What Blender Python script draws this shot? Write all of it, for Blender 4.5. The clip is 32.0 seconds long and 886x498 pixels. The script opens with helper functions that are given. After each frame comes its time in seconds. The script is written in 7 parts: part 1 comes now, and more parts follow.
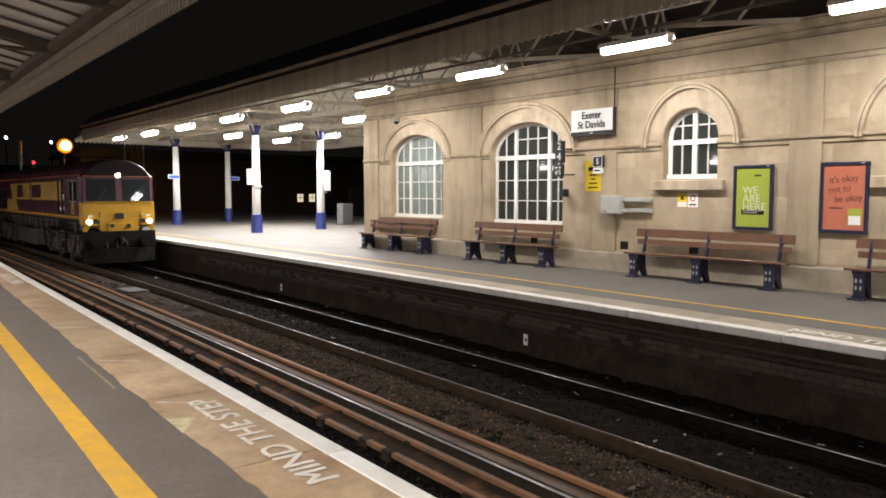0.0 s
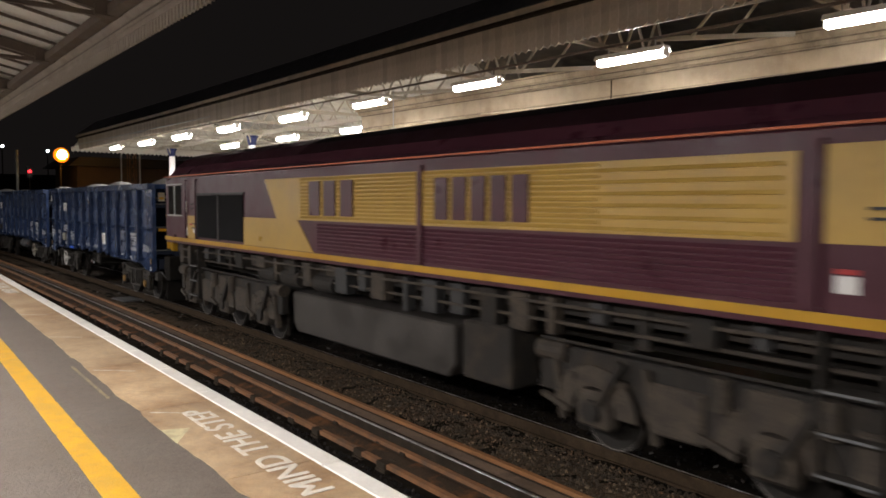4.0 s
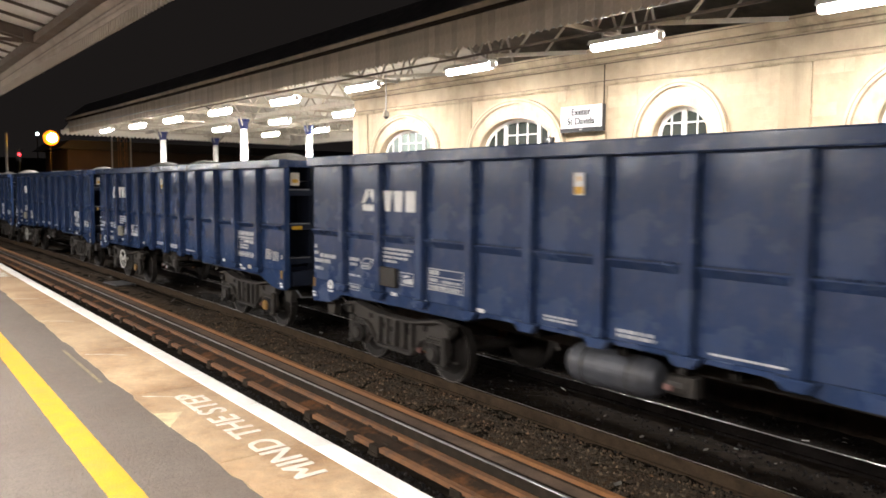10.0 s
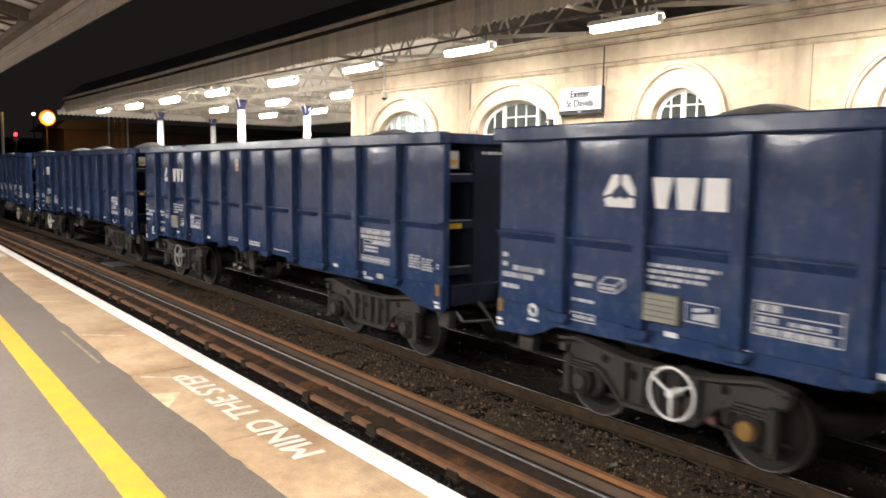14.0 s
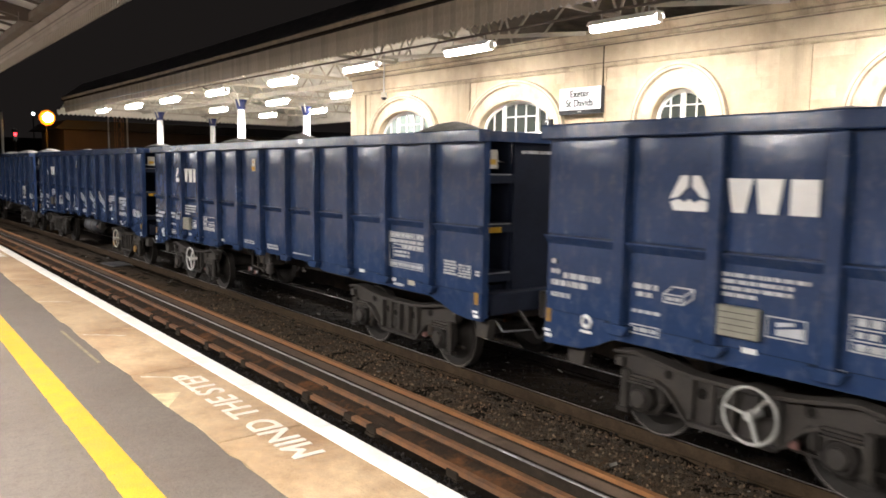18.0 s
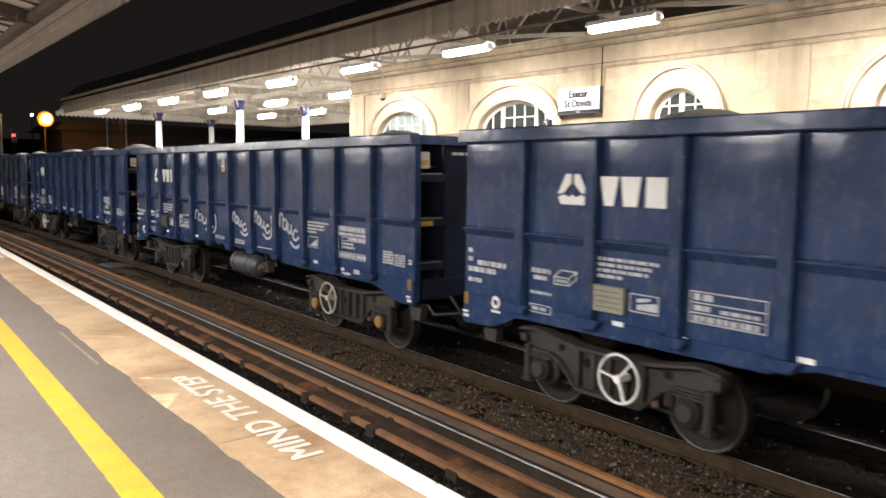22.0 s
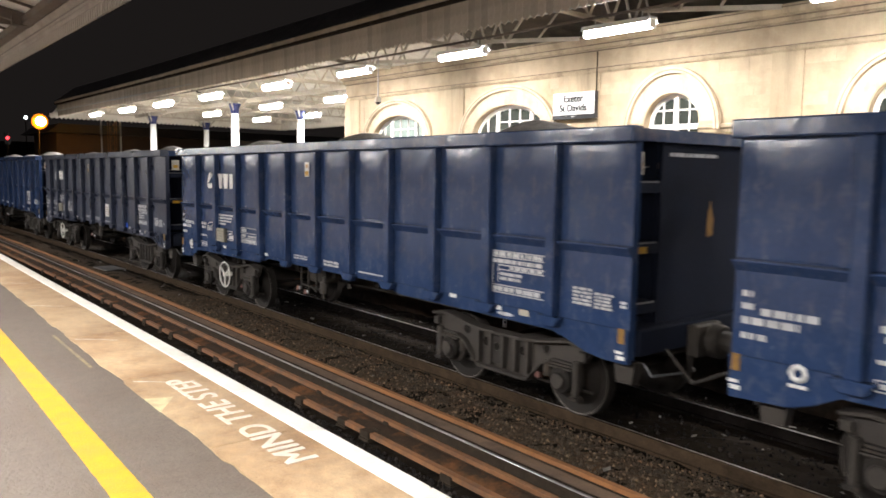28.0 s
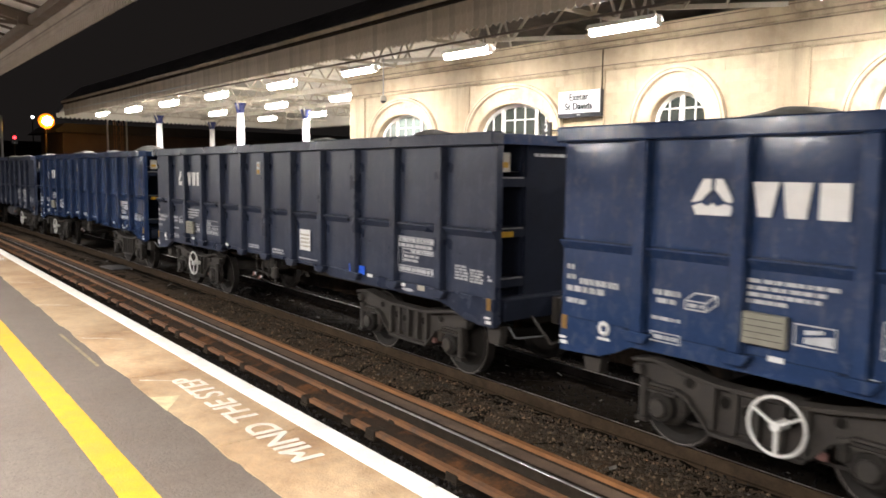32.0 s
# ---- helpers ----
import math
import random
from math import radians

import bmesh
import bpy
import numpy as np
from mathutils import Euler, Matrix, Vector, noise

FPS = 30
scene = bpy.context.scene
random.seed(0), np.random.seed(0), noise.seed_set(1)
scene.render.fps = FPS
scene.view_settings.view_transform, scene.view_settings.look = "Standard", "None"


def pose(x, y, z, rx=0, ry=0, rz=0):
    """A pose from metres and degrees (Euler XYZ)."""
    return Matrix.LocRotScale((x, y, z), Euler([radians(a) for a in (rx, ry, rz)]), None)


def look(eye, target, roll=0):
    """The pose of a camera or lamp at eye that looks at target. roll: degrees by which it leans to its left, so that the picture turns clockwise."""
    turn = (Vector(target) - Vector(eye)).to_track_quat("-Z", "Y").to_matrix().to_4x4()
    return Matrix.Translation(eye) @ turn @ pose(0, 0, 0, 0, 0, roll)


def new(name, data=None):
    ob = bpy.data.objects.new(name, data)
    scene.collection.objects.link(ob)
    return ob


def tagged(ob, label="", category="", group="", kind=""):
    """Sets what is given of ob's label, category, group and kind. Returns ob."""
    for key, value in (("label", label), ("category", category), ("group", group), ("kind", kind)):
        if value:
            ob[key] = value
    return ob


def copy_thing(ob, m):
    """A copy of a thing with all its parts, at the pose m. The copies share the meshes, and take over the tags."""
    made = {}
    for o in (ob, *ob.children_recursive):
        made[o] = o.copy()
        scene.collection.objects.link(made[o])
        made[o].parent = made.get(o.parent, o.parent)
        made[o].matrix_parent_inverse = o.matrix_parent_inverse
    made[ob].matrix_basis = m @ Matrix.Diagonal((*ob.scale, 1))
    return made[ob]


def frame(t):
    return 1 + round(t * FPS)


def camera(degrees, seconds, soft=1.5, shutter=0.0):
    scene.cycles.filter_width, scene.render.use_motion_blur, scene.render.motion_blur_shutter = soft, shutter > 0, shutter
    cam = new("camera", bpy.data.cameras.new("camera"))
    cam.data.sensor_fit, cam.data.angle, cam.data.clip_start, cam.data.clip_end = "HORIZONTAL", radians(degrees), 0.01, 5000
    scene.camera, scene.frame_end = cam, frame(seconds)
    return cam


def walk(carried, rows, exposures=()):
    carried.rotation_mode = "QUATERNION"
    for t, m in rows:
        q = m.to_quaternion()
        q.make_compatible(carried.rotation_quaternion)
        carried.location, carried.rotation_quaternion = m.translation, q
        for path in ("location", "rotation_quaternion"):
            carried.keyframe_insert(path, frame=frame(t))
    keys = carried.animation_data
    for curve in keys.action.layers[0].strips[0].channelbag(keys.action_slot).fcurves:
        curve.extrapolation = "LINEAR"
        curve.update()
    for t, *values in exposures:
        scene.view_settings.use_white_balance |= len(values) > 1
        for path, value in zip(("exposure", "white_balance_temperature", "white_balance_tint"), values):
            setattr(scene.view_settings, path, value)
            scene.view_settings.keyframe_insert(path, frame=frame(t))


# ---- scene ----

# Plan: x runs along the track (the train goes towards +x), y across it, z up; z = 0 is the platform's surface.
EYE = (0.0, -2.644, 1.836)
RAIL_Z = -0.936
TRACK_S = 4.702
# seconds, heading, downward tilt and lean in degrees
VIEW = [
    (0.0, 39.750, 4.277, 0.013), (0.5, 39.775, 4.329, 0.082), (1.0, 39.896, 4.336, 0.093), (1.5, 39.956, 4.322, 0.174),
    (2.0, 39.933, 4.274, 0.278), (2.5, 39.933, 4.287, 0.286), (3.0, 39.922, 4.125, 0.286), (3.5, 39.939, 3.726, 0.245),
    (5.5, 40.251, 3.142, 0.235), (6.0, 40.376, 3.162, 0.052), (6.5, 40.534, 3.304, -0.110), (7.0, 40.633, 3.567, -0.136),
    (7.5, 40.544, 3.834, -0.000), (8.0, 40.585, 3.976, 0.113), (8.5, 40.615, 4.109, 0.171), (9.0, 40.607, 4.316, 0.287),
    (9.5, 40.657, 4.541, 0.379), (10.0, 40.605, 4.628, 0.438), (10.5, 40.647, 4.732, 0.530), (11.0, 40.713, 5.052, 0.450),
    (11.5, 40.666, 5.472, 0.371), (12.0, 40.677, 5.682, 0.451), (12.5, 40.744, 5.774, 0.564), (13.0, 40.819, 5.836, 0.507),
    (13.5, 40.827, 5.958, 0.510), (14.0, 40.781, 5.984, 0.684), (14.5, 40.747, 5.948, 0.783), (16.5, 40.737, 6.006, 0.511),
    (17.0, 40.775, 5.983, 0.514), (17.5, 40.789, 6.031, 0.578), (18.0, 40.796, 5.998, 0.679), (18.5, 40.875, 5.939, 0.626),
    (19.0, 40.873, 5.913, 0.608), (19.5, 40.896, 6.024, 0.595), (20.0, 40.894, 6.199, 0.593), (20.5, 41.005, 6.362, 0.482),
    (21.0, 41.083, 6.376, 0.561), (21.5, 40.985, 6.199, 0.675), (22.0, 40.877, 5.956, 0.588), (22.5, 40.936, 5.836, 0.617),
    (23.0, 41.014, 5.776, 0.557), (23.5, 41.077, 5.700, 0.539), (24.0, 41.052, 5.775, 0.610), (24.5, 41.053, 5.788, 0.619),
    (25.0, 41.053, 5.788, 0.619), (25.5, 41.114, 5.746, 0.680), (27.5, 41.192, 5.594, 0.788), (28.0, 41.264, 5.652, 0.780),
    (28.5, 41.213, 5.867, 0.764), (29.0, 41.222, 5.989, 0.767), (29.5, 41.175, 6.045, 0.701), (30.0, 41.170, 5.988, 0.738),
    (30.5, 41.076, 5.797, 0.699), (31.0, 41.052, 5.775, 0.610), (31.5, 40.931, 5.769, 0.599), (32.0, 40.847, 5.761, 0.651),
]
# seconds and the place of the locomotive's front along the track
RUN = [
    (0, -29.41), (1, -21.54), (2, -13.90), (3, -6.56), (4, 0.41), (5, 7.05), (6, 13.40), (7, 19.53),
    (8, 25.46), (9, 31.10), (10, 36.40), (11, 41.45), (12, 46.24), (13, 50.74), (14, 54.98), (15, 58.98),
    (16, 62.71), (17, 66.23), (18, 69.60), (19, 72.88), (20, 76.02), (21, 79.02), (22, 81.98), (23, 84.92),
    (24, 87.86), (25, 90.81), (26, 93.75), (27, 96.67), (28, 99.59), (29, 102.51), (30, 105.42), (31, 108.36),
    (32, 111.28),
]

def heading(yaw, pitch, roll):
    a, b = radians(yaw), radians(pitch)
    way = Vector((-math.cos(a) * math.cos(b), math.sin(a) * math.cos(b), -math.sin(b)))
    return look(EYE, Vector(EYE) + way, roll)


cam = camera(61.1, 32.0, soft=1.7, shutter=0.5)
walk(cam, [(t, heading(y, p, r)) for t, y, p, r in VIEW],
     exposures=[(0.0, 0.10), (2.3, 0.12), (3.0, 0.24), (3.5, 0.36), (5.5, 1.15), (7.0, 1.27), (32.0, 1.27)])

# ---- night sky and lamps ----
world = bpy.data.worlds.new("night_sky")
scene.world = world
world.use_nodes = True
world.node_tree.nodes["Background"].inputs[0].default_value = (0.086, 0.073, 0.070, 1)
world.node_tree.nodes["Background"].inputs[1].default_value = 0.052

FAR_LAMP_Y = 9.82
FAR_LAMP_Z = 4.72
FAR_LAMPS = [-41.8, -37.1, -32.6, -27.8, -22.7, -18.15, -13.6, -9.1, -4.6, -0.1, 4.4, 8.9]
ISLAND_LAMPS = [(-24.8, 13.6), (-29.9, 13.5), (-36.1, 13.6), (-32.9, 17.3), (-37.6, 17.1)]
NEAR_LAMPS = [-43.0, -37.5, -32.0, -27.0, -22.0, -17.0, -12.0, -7.5, -3.0, 1.5]
NEAR_LAMP_Y = -3.6
NEAR_LAMP_Z = 3.22


def tube_light(name, x, y, z, power, colour):
    data = bpy.data.lights.new(name, "AREA")
    data.shape, data.size, data.size_y = "RECTANGLE", 1.45, 0.14
    data.energy, data.color = power, colour
    ob = new(name, data)
    ob.matrix_world = pose(x, y, z)
    return ob


for lx in FAR_LAMPS:
    tube_light("tube_light", lx, FAR_LAMP_Y, FAR_LAMP_Z - 0.17, 150 if lx > -25 else 260, (1.0, 0.952, 0.925))
for lx, ly in ISLAND_LAMPS:
    tube_light("tube_light", lx, ly, FAR_LAMP_Z - 0.17, 640, (1.0, 0.952, 0.925))
for lx in NEAR_LAMPS:
    tube_light("tube_light", lx, NEAR_LAMP_Y, NEAR_LAMP_Z - 0.11, 190, (1.0, 0.955, 0.94))
street = bpy.data.lights.new("sodium_light", "POINT")
street.energy, street.color, street.shadow_soft_size = 160, (1.0, 0.45, 0.08), 0.4
new("sodium_light", street).location = (-69.6, 13.8, 5.3)


# ---- mesh and material helpers ----
class Build:
    """Collects vertices and faces of one mesh."""

    def __init__(self):
        self.v, self.f = [], []

    def add(self, verts, faces):
        n = len(self.v)
        self.v += [tuple(q) for q in verts]
        self.f += [tuple(n + i for i in f) for f in faces]
        return self

    def box(self, x0, x1, y0, y1, z0, z1):
        vs = [(x, y, z) for x in (x0, x1) for y in (y0, y1) for z in (z0, z1)]
        return self.add(vs, [(0, 1, 3, 2), (4, 6, 7, 5), (0, 4, 5, 1), (2, 3, 7, 6), (0, 2, 6, 4), (1, 5, 7, 3)])

    def prism(self, outline, axis, a, b):
        """A closed outline of (p, q) pairs drawn out along an axis: x: (y, z), y: (x, z), z: (x, y)."""
        n = len(outline)
        put = {"x": lambda p, q, d: (d, p, q), "y": lambda p, q, d: (p, d, q), "z": lambda p, q, d: (p, q, d)}[axis]
        vs = [put(p, q, a) for p, q in outline] + [put(p, q, b) for p, q in outline]
        return self.add(vs, [tuple(range(n)), tuple(range(2 * n - 1, n - 1, -1))] + [(i, i + n, (i + 1) % n + n, (i + 1) % n) for i in range(n)])

    def cyl(self, c, axis, r, half, n=16, r2=None):
        ax = "xyz".index(axis)
        o = [i for i in range(3) if i != ax]
        vs = []
        for d, rr in ((-half, r), (half, r if r2 is None else r2)):
            for i in range(n):
                q = [0, 0, 0]
                q[ax], q[o[0]], q[o[1]] = d, rr * math.cos(2 * math.pi * i / n), rr * math.sin(2 * math.pi * i / n)
                vs.append([q[k] + c[k] for k in range(3)])
        return self.add(vs, [tuple(range(n)), tuple(range(2 * n - 1, n - 1, -1))] + [(i, i + n, (i + 1) % n + n, (i + 1) % n) for i in range(n)])

    def ring(self, c, axis, r, t, n=24, m=6):
        ax = "xyz".index(axis)
        o = [i for i in range(3) if i != ax]
        vs, fs = [], []
        for i in range(n):
            for j in range(m):
                a, b = 2 * math.pi * i / n, 2 * math.pi * j / m
                q = [0, 0, 0]
                rr = r + t * math.cos(b)
                q[ax], q[o[0]], q[o[1]] = t * math.sin(b), rr * math.cos(a), rr * math.sin(a)
                vs.append([q[k] + c[k] for k in range(3)])
                fs.append((i * m + j, (i + 1) % n * m + j, (i + 1) % n * m + (j + 1) % m, i * m + (j + 1) % m))
        return self.add(vs, fs)

    def bar(self, a, b, t, u=None):
        """A square bar from a to b, t thick (u: its other thickness)."""
        a, b = Vector(a), Vector(b)
        d = (b - a).normalized()
        s = d.cross(Vector((0, 0, 1)) if abs(d.z) < 0.9 else Vector((0, 1, 0))).normalized()
        w = d.cross(s)
        s, w = s * t / 2, w * (u or t) / 2
        vs = [p + i * s + j * w for p in (a, b) for i, j in ((-1, -1), (1, -1), (1, 1), (-1, 1))]
        return self.add(vs, [(0, 1, 2, 3), (7, 6, 5, 4), (0, 4, 5, 1), (1, 5, 6, 2), (2, 6, 7, 3), (3, 7, 4, 0)])

    def sweep(self, section, stations):
        """A closed (s, z) section carried along points given by stations: functions of (s, z)."""
        n = len(section)
        vs = [st(s, z) for st in stations for s, z in section]
        fs = [(k * n + i, k * n + (i + 1) % n, (k + 1) * n + (i + 1) % n, (k + 1) * n + i) for k in range(len(stations) - 1) for i in range(n)]
        fs += [tuple(range(n - 1, -1, -1)), tuple((len(stations) - 1) * n + i for i in range(n))]
        return self.add(vs, fs)

    def mesh(self, name, bevel=0.0, smooth=False):
        me = bpy.data.meshes.new(name)
        me.from_pydata(self.v, [], self.f)
        bm = bmesh.new()
        bm.from_mesh(me)
        bmesh.ops.recalc_face_normals(bm, faces=bm.faces)
        if bevel:
            bmesh.ops.bevel(bm, geom=bm.edges, offset=bevel, segments=1, affect="EDGES", clamp_overlap=True)
        bm.to_mesh(me)
        bm.free()
        if smooth:
            for poly in me.polygons:
                poly.use_smooth = True
        return me


def part(name, made, material, parent=None, label="", bevel=0.0, smooth=False):
    """Links what was built (or a mesh) as one object under a thing or a part."""
    me = made.mesh(name, bevel, smooth) if isinstance(made, Build) else made
    if material is not None and not me.materials:
        me.materials.append(material)
    ob = new(name, me)
    ob.parent = parent
    if label:
        tagged(ob, label)
    return ob


def thing(name, m, label, category, group=""):
    ob = new(name)
    ob.empty_display_size = 0.2
    ob.matrix_basis = m
    return tagged(ob, label, category, group)


def words(text, size, depth=0.002, align="CENTER"):
    """Flat lettering as a mesh in its xy plane."""
    cu = bpy.data.curves.new("words", "FONT")
    cu.body, cu.size, cu.extrude, cu.align_x, cu.align_y = text, size, depth, align, "CENTER"
    tmp = bpy.data.objects.new("words", cu)
    me = bpy.data.meshes.new_from_object(tmp)
    bpy.data.objects.remove(tmp)
    me.name = "lettering"
    return me


def bold_words(text, size, depth, align, weight):
    """Lettering thickened by shifted layers, each a little higher than the last."""
    me = words(text, size, depth, align)
    b = Build()
    for k, (dx, dy) in enumerate(((-1, -0.6), (1, 0.6), (-1, 0.6), (1, -0.6), (0, 0))):
        b.add([(v.co.x + dx * weight, v.co.y + dy * weight, v.co.z + 0.0006 * k) for v in me.vertices], [tuple(p.vertices) for p in me.polygons])
    return b.mesh("lettering")


def paint(name, base, rough=0.6, metal=0.0, vary=0.25, grain=8.0, fine=60.0, bump=0.15, stain=None, stain_amount=0.35, stain_scale=1.2, spec=0.5, island=0.0, coat=0.0, pieces=0.0, ripple=0.0, streak=0.0, gloss_vary=0.12, blotch=0.0, wisp=0.0):
    """A surface with a base colour, two scales of variation, an optional stain colour and fine relief."""
    mt = bpy.data.materials.new(name)
    mt.use_nodes = True
    nt = mt.node_tree
    bs = nt.nodes["Principled BSDF"]
    bs.inputs["Metallic"].default_value = metal
    bs.inputs["Specular IOR Level"].default_value = spec
    bs.inputs["Coat Weight"].default_value = coat
    co = nt.nodes.new("ShaderNodeTexCoord")
    geo = co.outputs["Object"]

    def tex(scale, detail, rough_):
        nn = nt.nodes.new("ShaderNodeTexNoise")
        nn.inputs["Scale"].default_value, nn.inputs["Detail"].default_value, nn.inputs["Roughness"].default_value = scale, detail, rough_
        nt.links.new(geo, nn.inputs["Vector"])
        return nn.outputs["Fac"]

    def span(src, lo, hi, a, b):
        mr = nt.nodes.new("ShaderNodeMapRange")
        for k, v in zip(("From Min", "From Max", "To Min", "To Max"), (lo, hi, a, b)):
            mr.inputs[k].default_value = v
        nt.links.new(src, mr.inputs["Value"])
        return mr.outputs["Result"]

    def mix(kind, fac, a, b):
        mx = nt.nodes.new("ShaderNodeMix")
        mx.data_type, mx.blend_type = "RGBA", kind
        for sock, val in (("Factor", fac), ("A", a), ("B", b)):
            s = [i for i in mx.inputs if i.name == sock and i.type in (("VALUE",) if sock == "Factor" else ("RGBA",))][0]
            if hasattr(val, "is_linked"):
                nt.links.new(val, s)
            else:
                s.default_value = val if sock == "Factor" else (*val, 1)
        return [o for o in mx.outputs if o.type == "RGBA"][0]

    coarse, small = tex(grain, 4, 0.6), tex(fine, 3, 0.6)
    col = mix("MIX", span(coarse, 0.3, 0.7, 0, 1), tuple(c * (1 - vary) for c in base), tuple(min(1, c * (1 + vary)) for c in base))
    col = mix("MULTIPLY", 1.0, col, mix("MIX", span(small, 0.3, 0.7, 0, 1), (1 - vary * 0.6,) * 3, (1.0, 1.0, 1.0)))
    if stain:
        col = mix("MIX", span(tex(stain_scale, 5, 0.65), 0.5, 0.68, 0, stain_amount), col, stain)
    if streak:
        mp = nt.nodes.new("ShaderNodeMapping")
        mp.inputs["Scale"].default_value = (2.6, 2.6, 0.28)
        nt.links.new(geo, mp.inputs["Vector"])
        sn = nt.nodes.new("ShaderNodeTexNoise")
        sn.inputs["Scale"].default_value, sn.inputs["Detail"].default_value, sn.inputs["Roughness"].default_value = 1.0, 6, 0.65
        nt.links.new(mp.outputs["Vector"], sn.inputs["Vector"])
        col = mix("MIX", span(sn.outputs["Fac"], 0.48, 0.75, 0, streak), col, tuple(c * 0.35 for c in base))
    if blotch:
        col = mix("MULTIPLY", 1.0, col, mix("MIX", span(tex(0.55, 6, 0.62), 0.42, 0.62, 0, 1), (1.0, 1.0, 1.0), (1 - blotch * 0.8, 1 - blotch, 1 - blotch * 1.15)))
        col = mix("MULTIPLY", 1.0, col, mix("MIX", span(tex(70, 2, 0.7), 0.30, 0.42, 0, 1), (0.72, 0.70, 0.68), (1.0, 1.0, 1.0)))
    # Pale wisps: stone dust and broken lamp reflections painted into the colour.
    if wisp:
        wm = nt.nodes.new("ShaderNodeMapping")
        wm.inputs["Scale"].default_value = (2.4, 2.4, 1.3)
        nt.links.new(geo, wm.inputs["Vector"])
        wn = nt.nodes.new("ShaderNodeTexNoise")
        wn.inputs["Scale"].default_value, wn.inputs["Detail"].default_value, wn.inputs["Roughness"].default_value, wn.inputs["Distortion"].default_value = 3.4, 7, 0.7, 0.8
        nt.links.new(wm.outputs["Vector"], wn.inputs["Vector"])
        col = mix("MIX", span(wn.outputs["Fac"], 0.50, 0.85, 0, wisp), col, (0.12, 0.135, 0.165))
    if island:
        oi = nt.nodes.new("ShaderNodeObjectInfo")
        v = span(oi.outputs["Random"], 0, 1, 1 - island, 1 + island)
        hs = nt.nodes.new("ShaderNodeHueSaturation")
        nt.links.new(v, hs.inputs["Value"])
        nt.links.new(col, hs.inputs["Color"])
        col = hs.outputs["Color"]
    if pieces:
        gn = nt.nodes.new("ShaderNodeNewGeometry")
        pw = nt.nodes.new("ShaderNodeMath")
        pw.operation = "POWER"
        pw.inputs[1].default_value = 7.0
        nt.links.new(gn.outputs["Random Per Island"], pw.inputs[0])
        hp = nt.nodes.new("ShaderNodeHueSaturation")
        nt.links.new(span(pw.outputs[0], 0, 1, 0.5, 0.5 + pieces), hp.inputs["Value"])
        nt.links.new(col, hp.inputs["Color"])
        col = hp.outputs["Color"]
    nt.links.new(col, bs.inputs["Base Color"])
    nt.links.new(span(coarse, 0.3, 0.7, max(0.02, rough - gloss_vary), min(1, rough + gloss_vary)), bs.inputs["Roughness"])
    if bump:
        bp = nt.nodes.new("ShaderNodeBump")
        bp.inputs["Strength"].default_value, bp.inputs["Distance"].default_value = bump, 0.01
        nt.links.new(small, bp.inputs["Height"])
        if ripple:
            wave = nt.nodes.new("ShaderNodeBump")
            wave.inputs["Strength"].default_value, wave.inputs["Distance"].default_value = ripple, 0.05
            nt.links.new(tex(4.5, 3, 0.55), wave.inputs["Height"])
            nt.links.new(wave.outputs["Normal"], bp.inputs["Normal"])
        nt.links.new(bp.outputs["Normal"], bs.inputs["Normal"])
    return mt


def glow(name, colour, strength):
    mt = bpy.data.materials.new(name)
    mt.use_nodes = True
    bs = mt.node_tree.nodes["Principled BSDF"]
    bs.inputs["Base Color"].default_value = (*colour, 1)
    bs.inputs["Emission Color"].default_value = (*colour, 1)
    bs.inputs["Emission Strength"].default_value = strength
    return mt


def glass(name, tint, rough=0.03, spec=0.6):
    """A dark pane: gloss over an unlit room."""
    mt = bpy.data.materials.new(name)
    mt.use_nodes = True
    bs = mt.node_tree.nodes["Principled BSDF"]
    bs.inputs["Base Color"].default_value = (*tint, 1)
    bs.inputs["Roughness"].default_value = rough
    bs.inputs["Specular IOR Level"].default_value = spec
    return mt


STONE = paint("bath_stone", (0.435, 0.348, 0.236), 0.85, vary=0.14, grain=2.2, fine=30, bump=0.25, stain=(0.25, 0.175, 0.10), stain_amount=0.6, stain_scale=0.9, streak=0.22)
STONE_TRIM = paint("dressed_stone", (0.50, 0.41, 0.29), 0.8, vary=0.12, grain=3, fine=40, bump=0.2, stain=(0.22, 0.16, 0.10), stain_amount=0.6, stain_scale=1.4, streak=0.6)
STONE_DIRTY = paint("streaked_stone", (0.43, 0.345, 0.23), 0.85, vary=0.15, grain=1.6, fine=30, bump=0.25, stain=(0.22, 0.16, 0.10), stain_amount=0.5, stain_scale=0.8, streak=0.9)
STONE_BLOCK = paint("ashlar_block", (0.45, 0.362, 0.247), 0.85, vary=0.13, grain=2.6, fine=30, bump=0.25, stain=(0.25, 0.19, 0.125), stain_amount=0.42, stain_scale=1.1, island=0.07, streak=0.16)
PLINTH = paint("plinth_stone", (0.36, 0.30, 0.22), 0.85, vary=0.2, grain=2, fine=25, bump=0.3, stain=(0.16, 0.13, 0.10), stain_amount=0.5)
ASPHALT = paint("platform_asphalt", (0.140, 0.116, 0.096), 0.9, spec=0.25, vary=0.13, grain=9, fine=42, bump=0.7, stain=(0.085, 0.068, 0.055), stain_amount=0.4, stain_scale=17, blotch=0.14)
FAR_SLAB = paint("grey_far_slab", (0.31, 0.26, 0.19), 0.75, vary=0.25, grain=2, fine=40, bump=0.3, stain=(0.19, 0.15, 0.11), stain_amount=0.6, stain_scale=1.2, island=0.2)
FAR_ASPHALT = paint("far_asphalt", (0.092, 0.083, 0.071), 0.7, vary=0.2, grain=0.9, fine=80, bump=0.25, stain=(0.09, 0.08, 0.07), stain_amount=0.35)
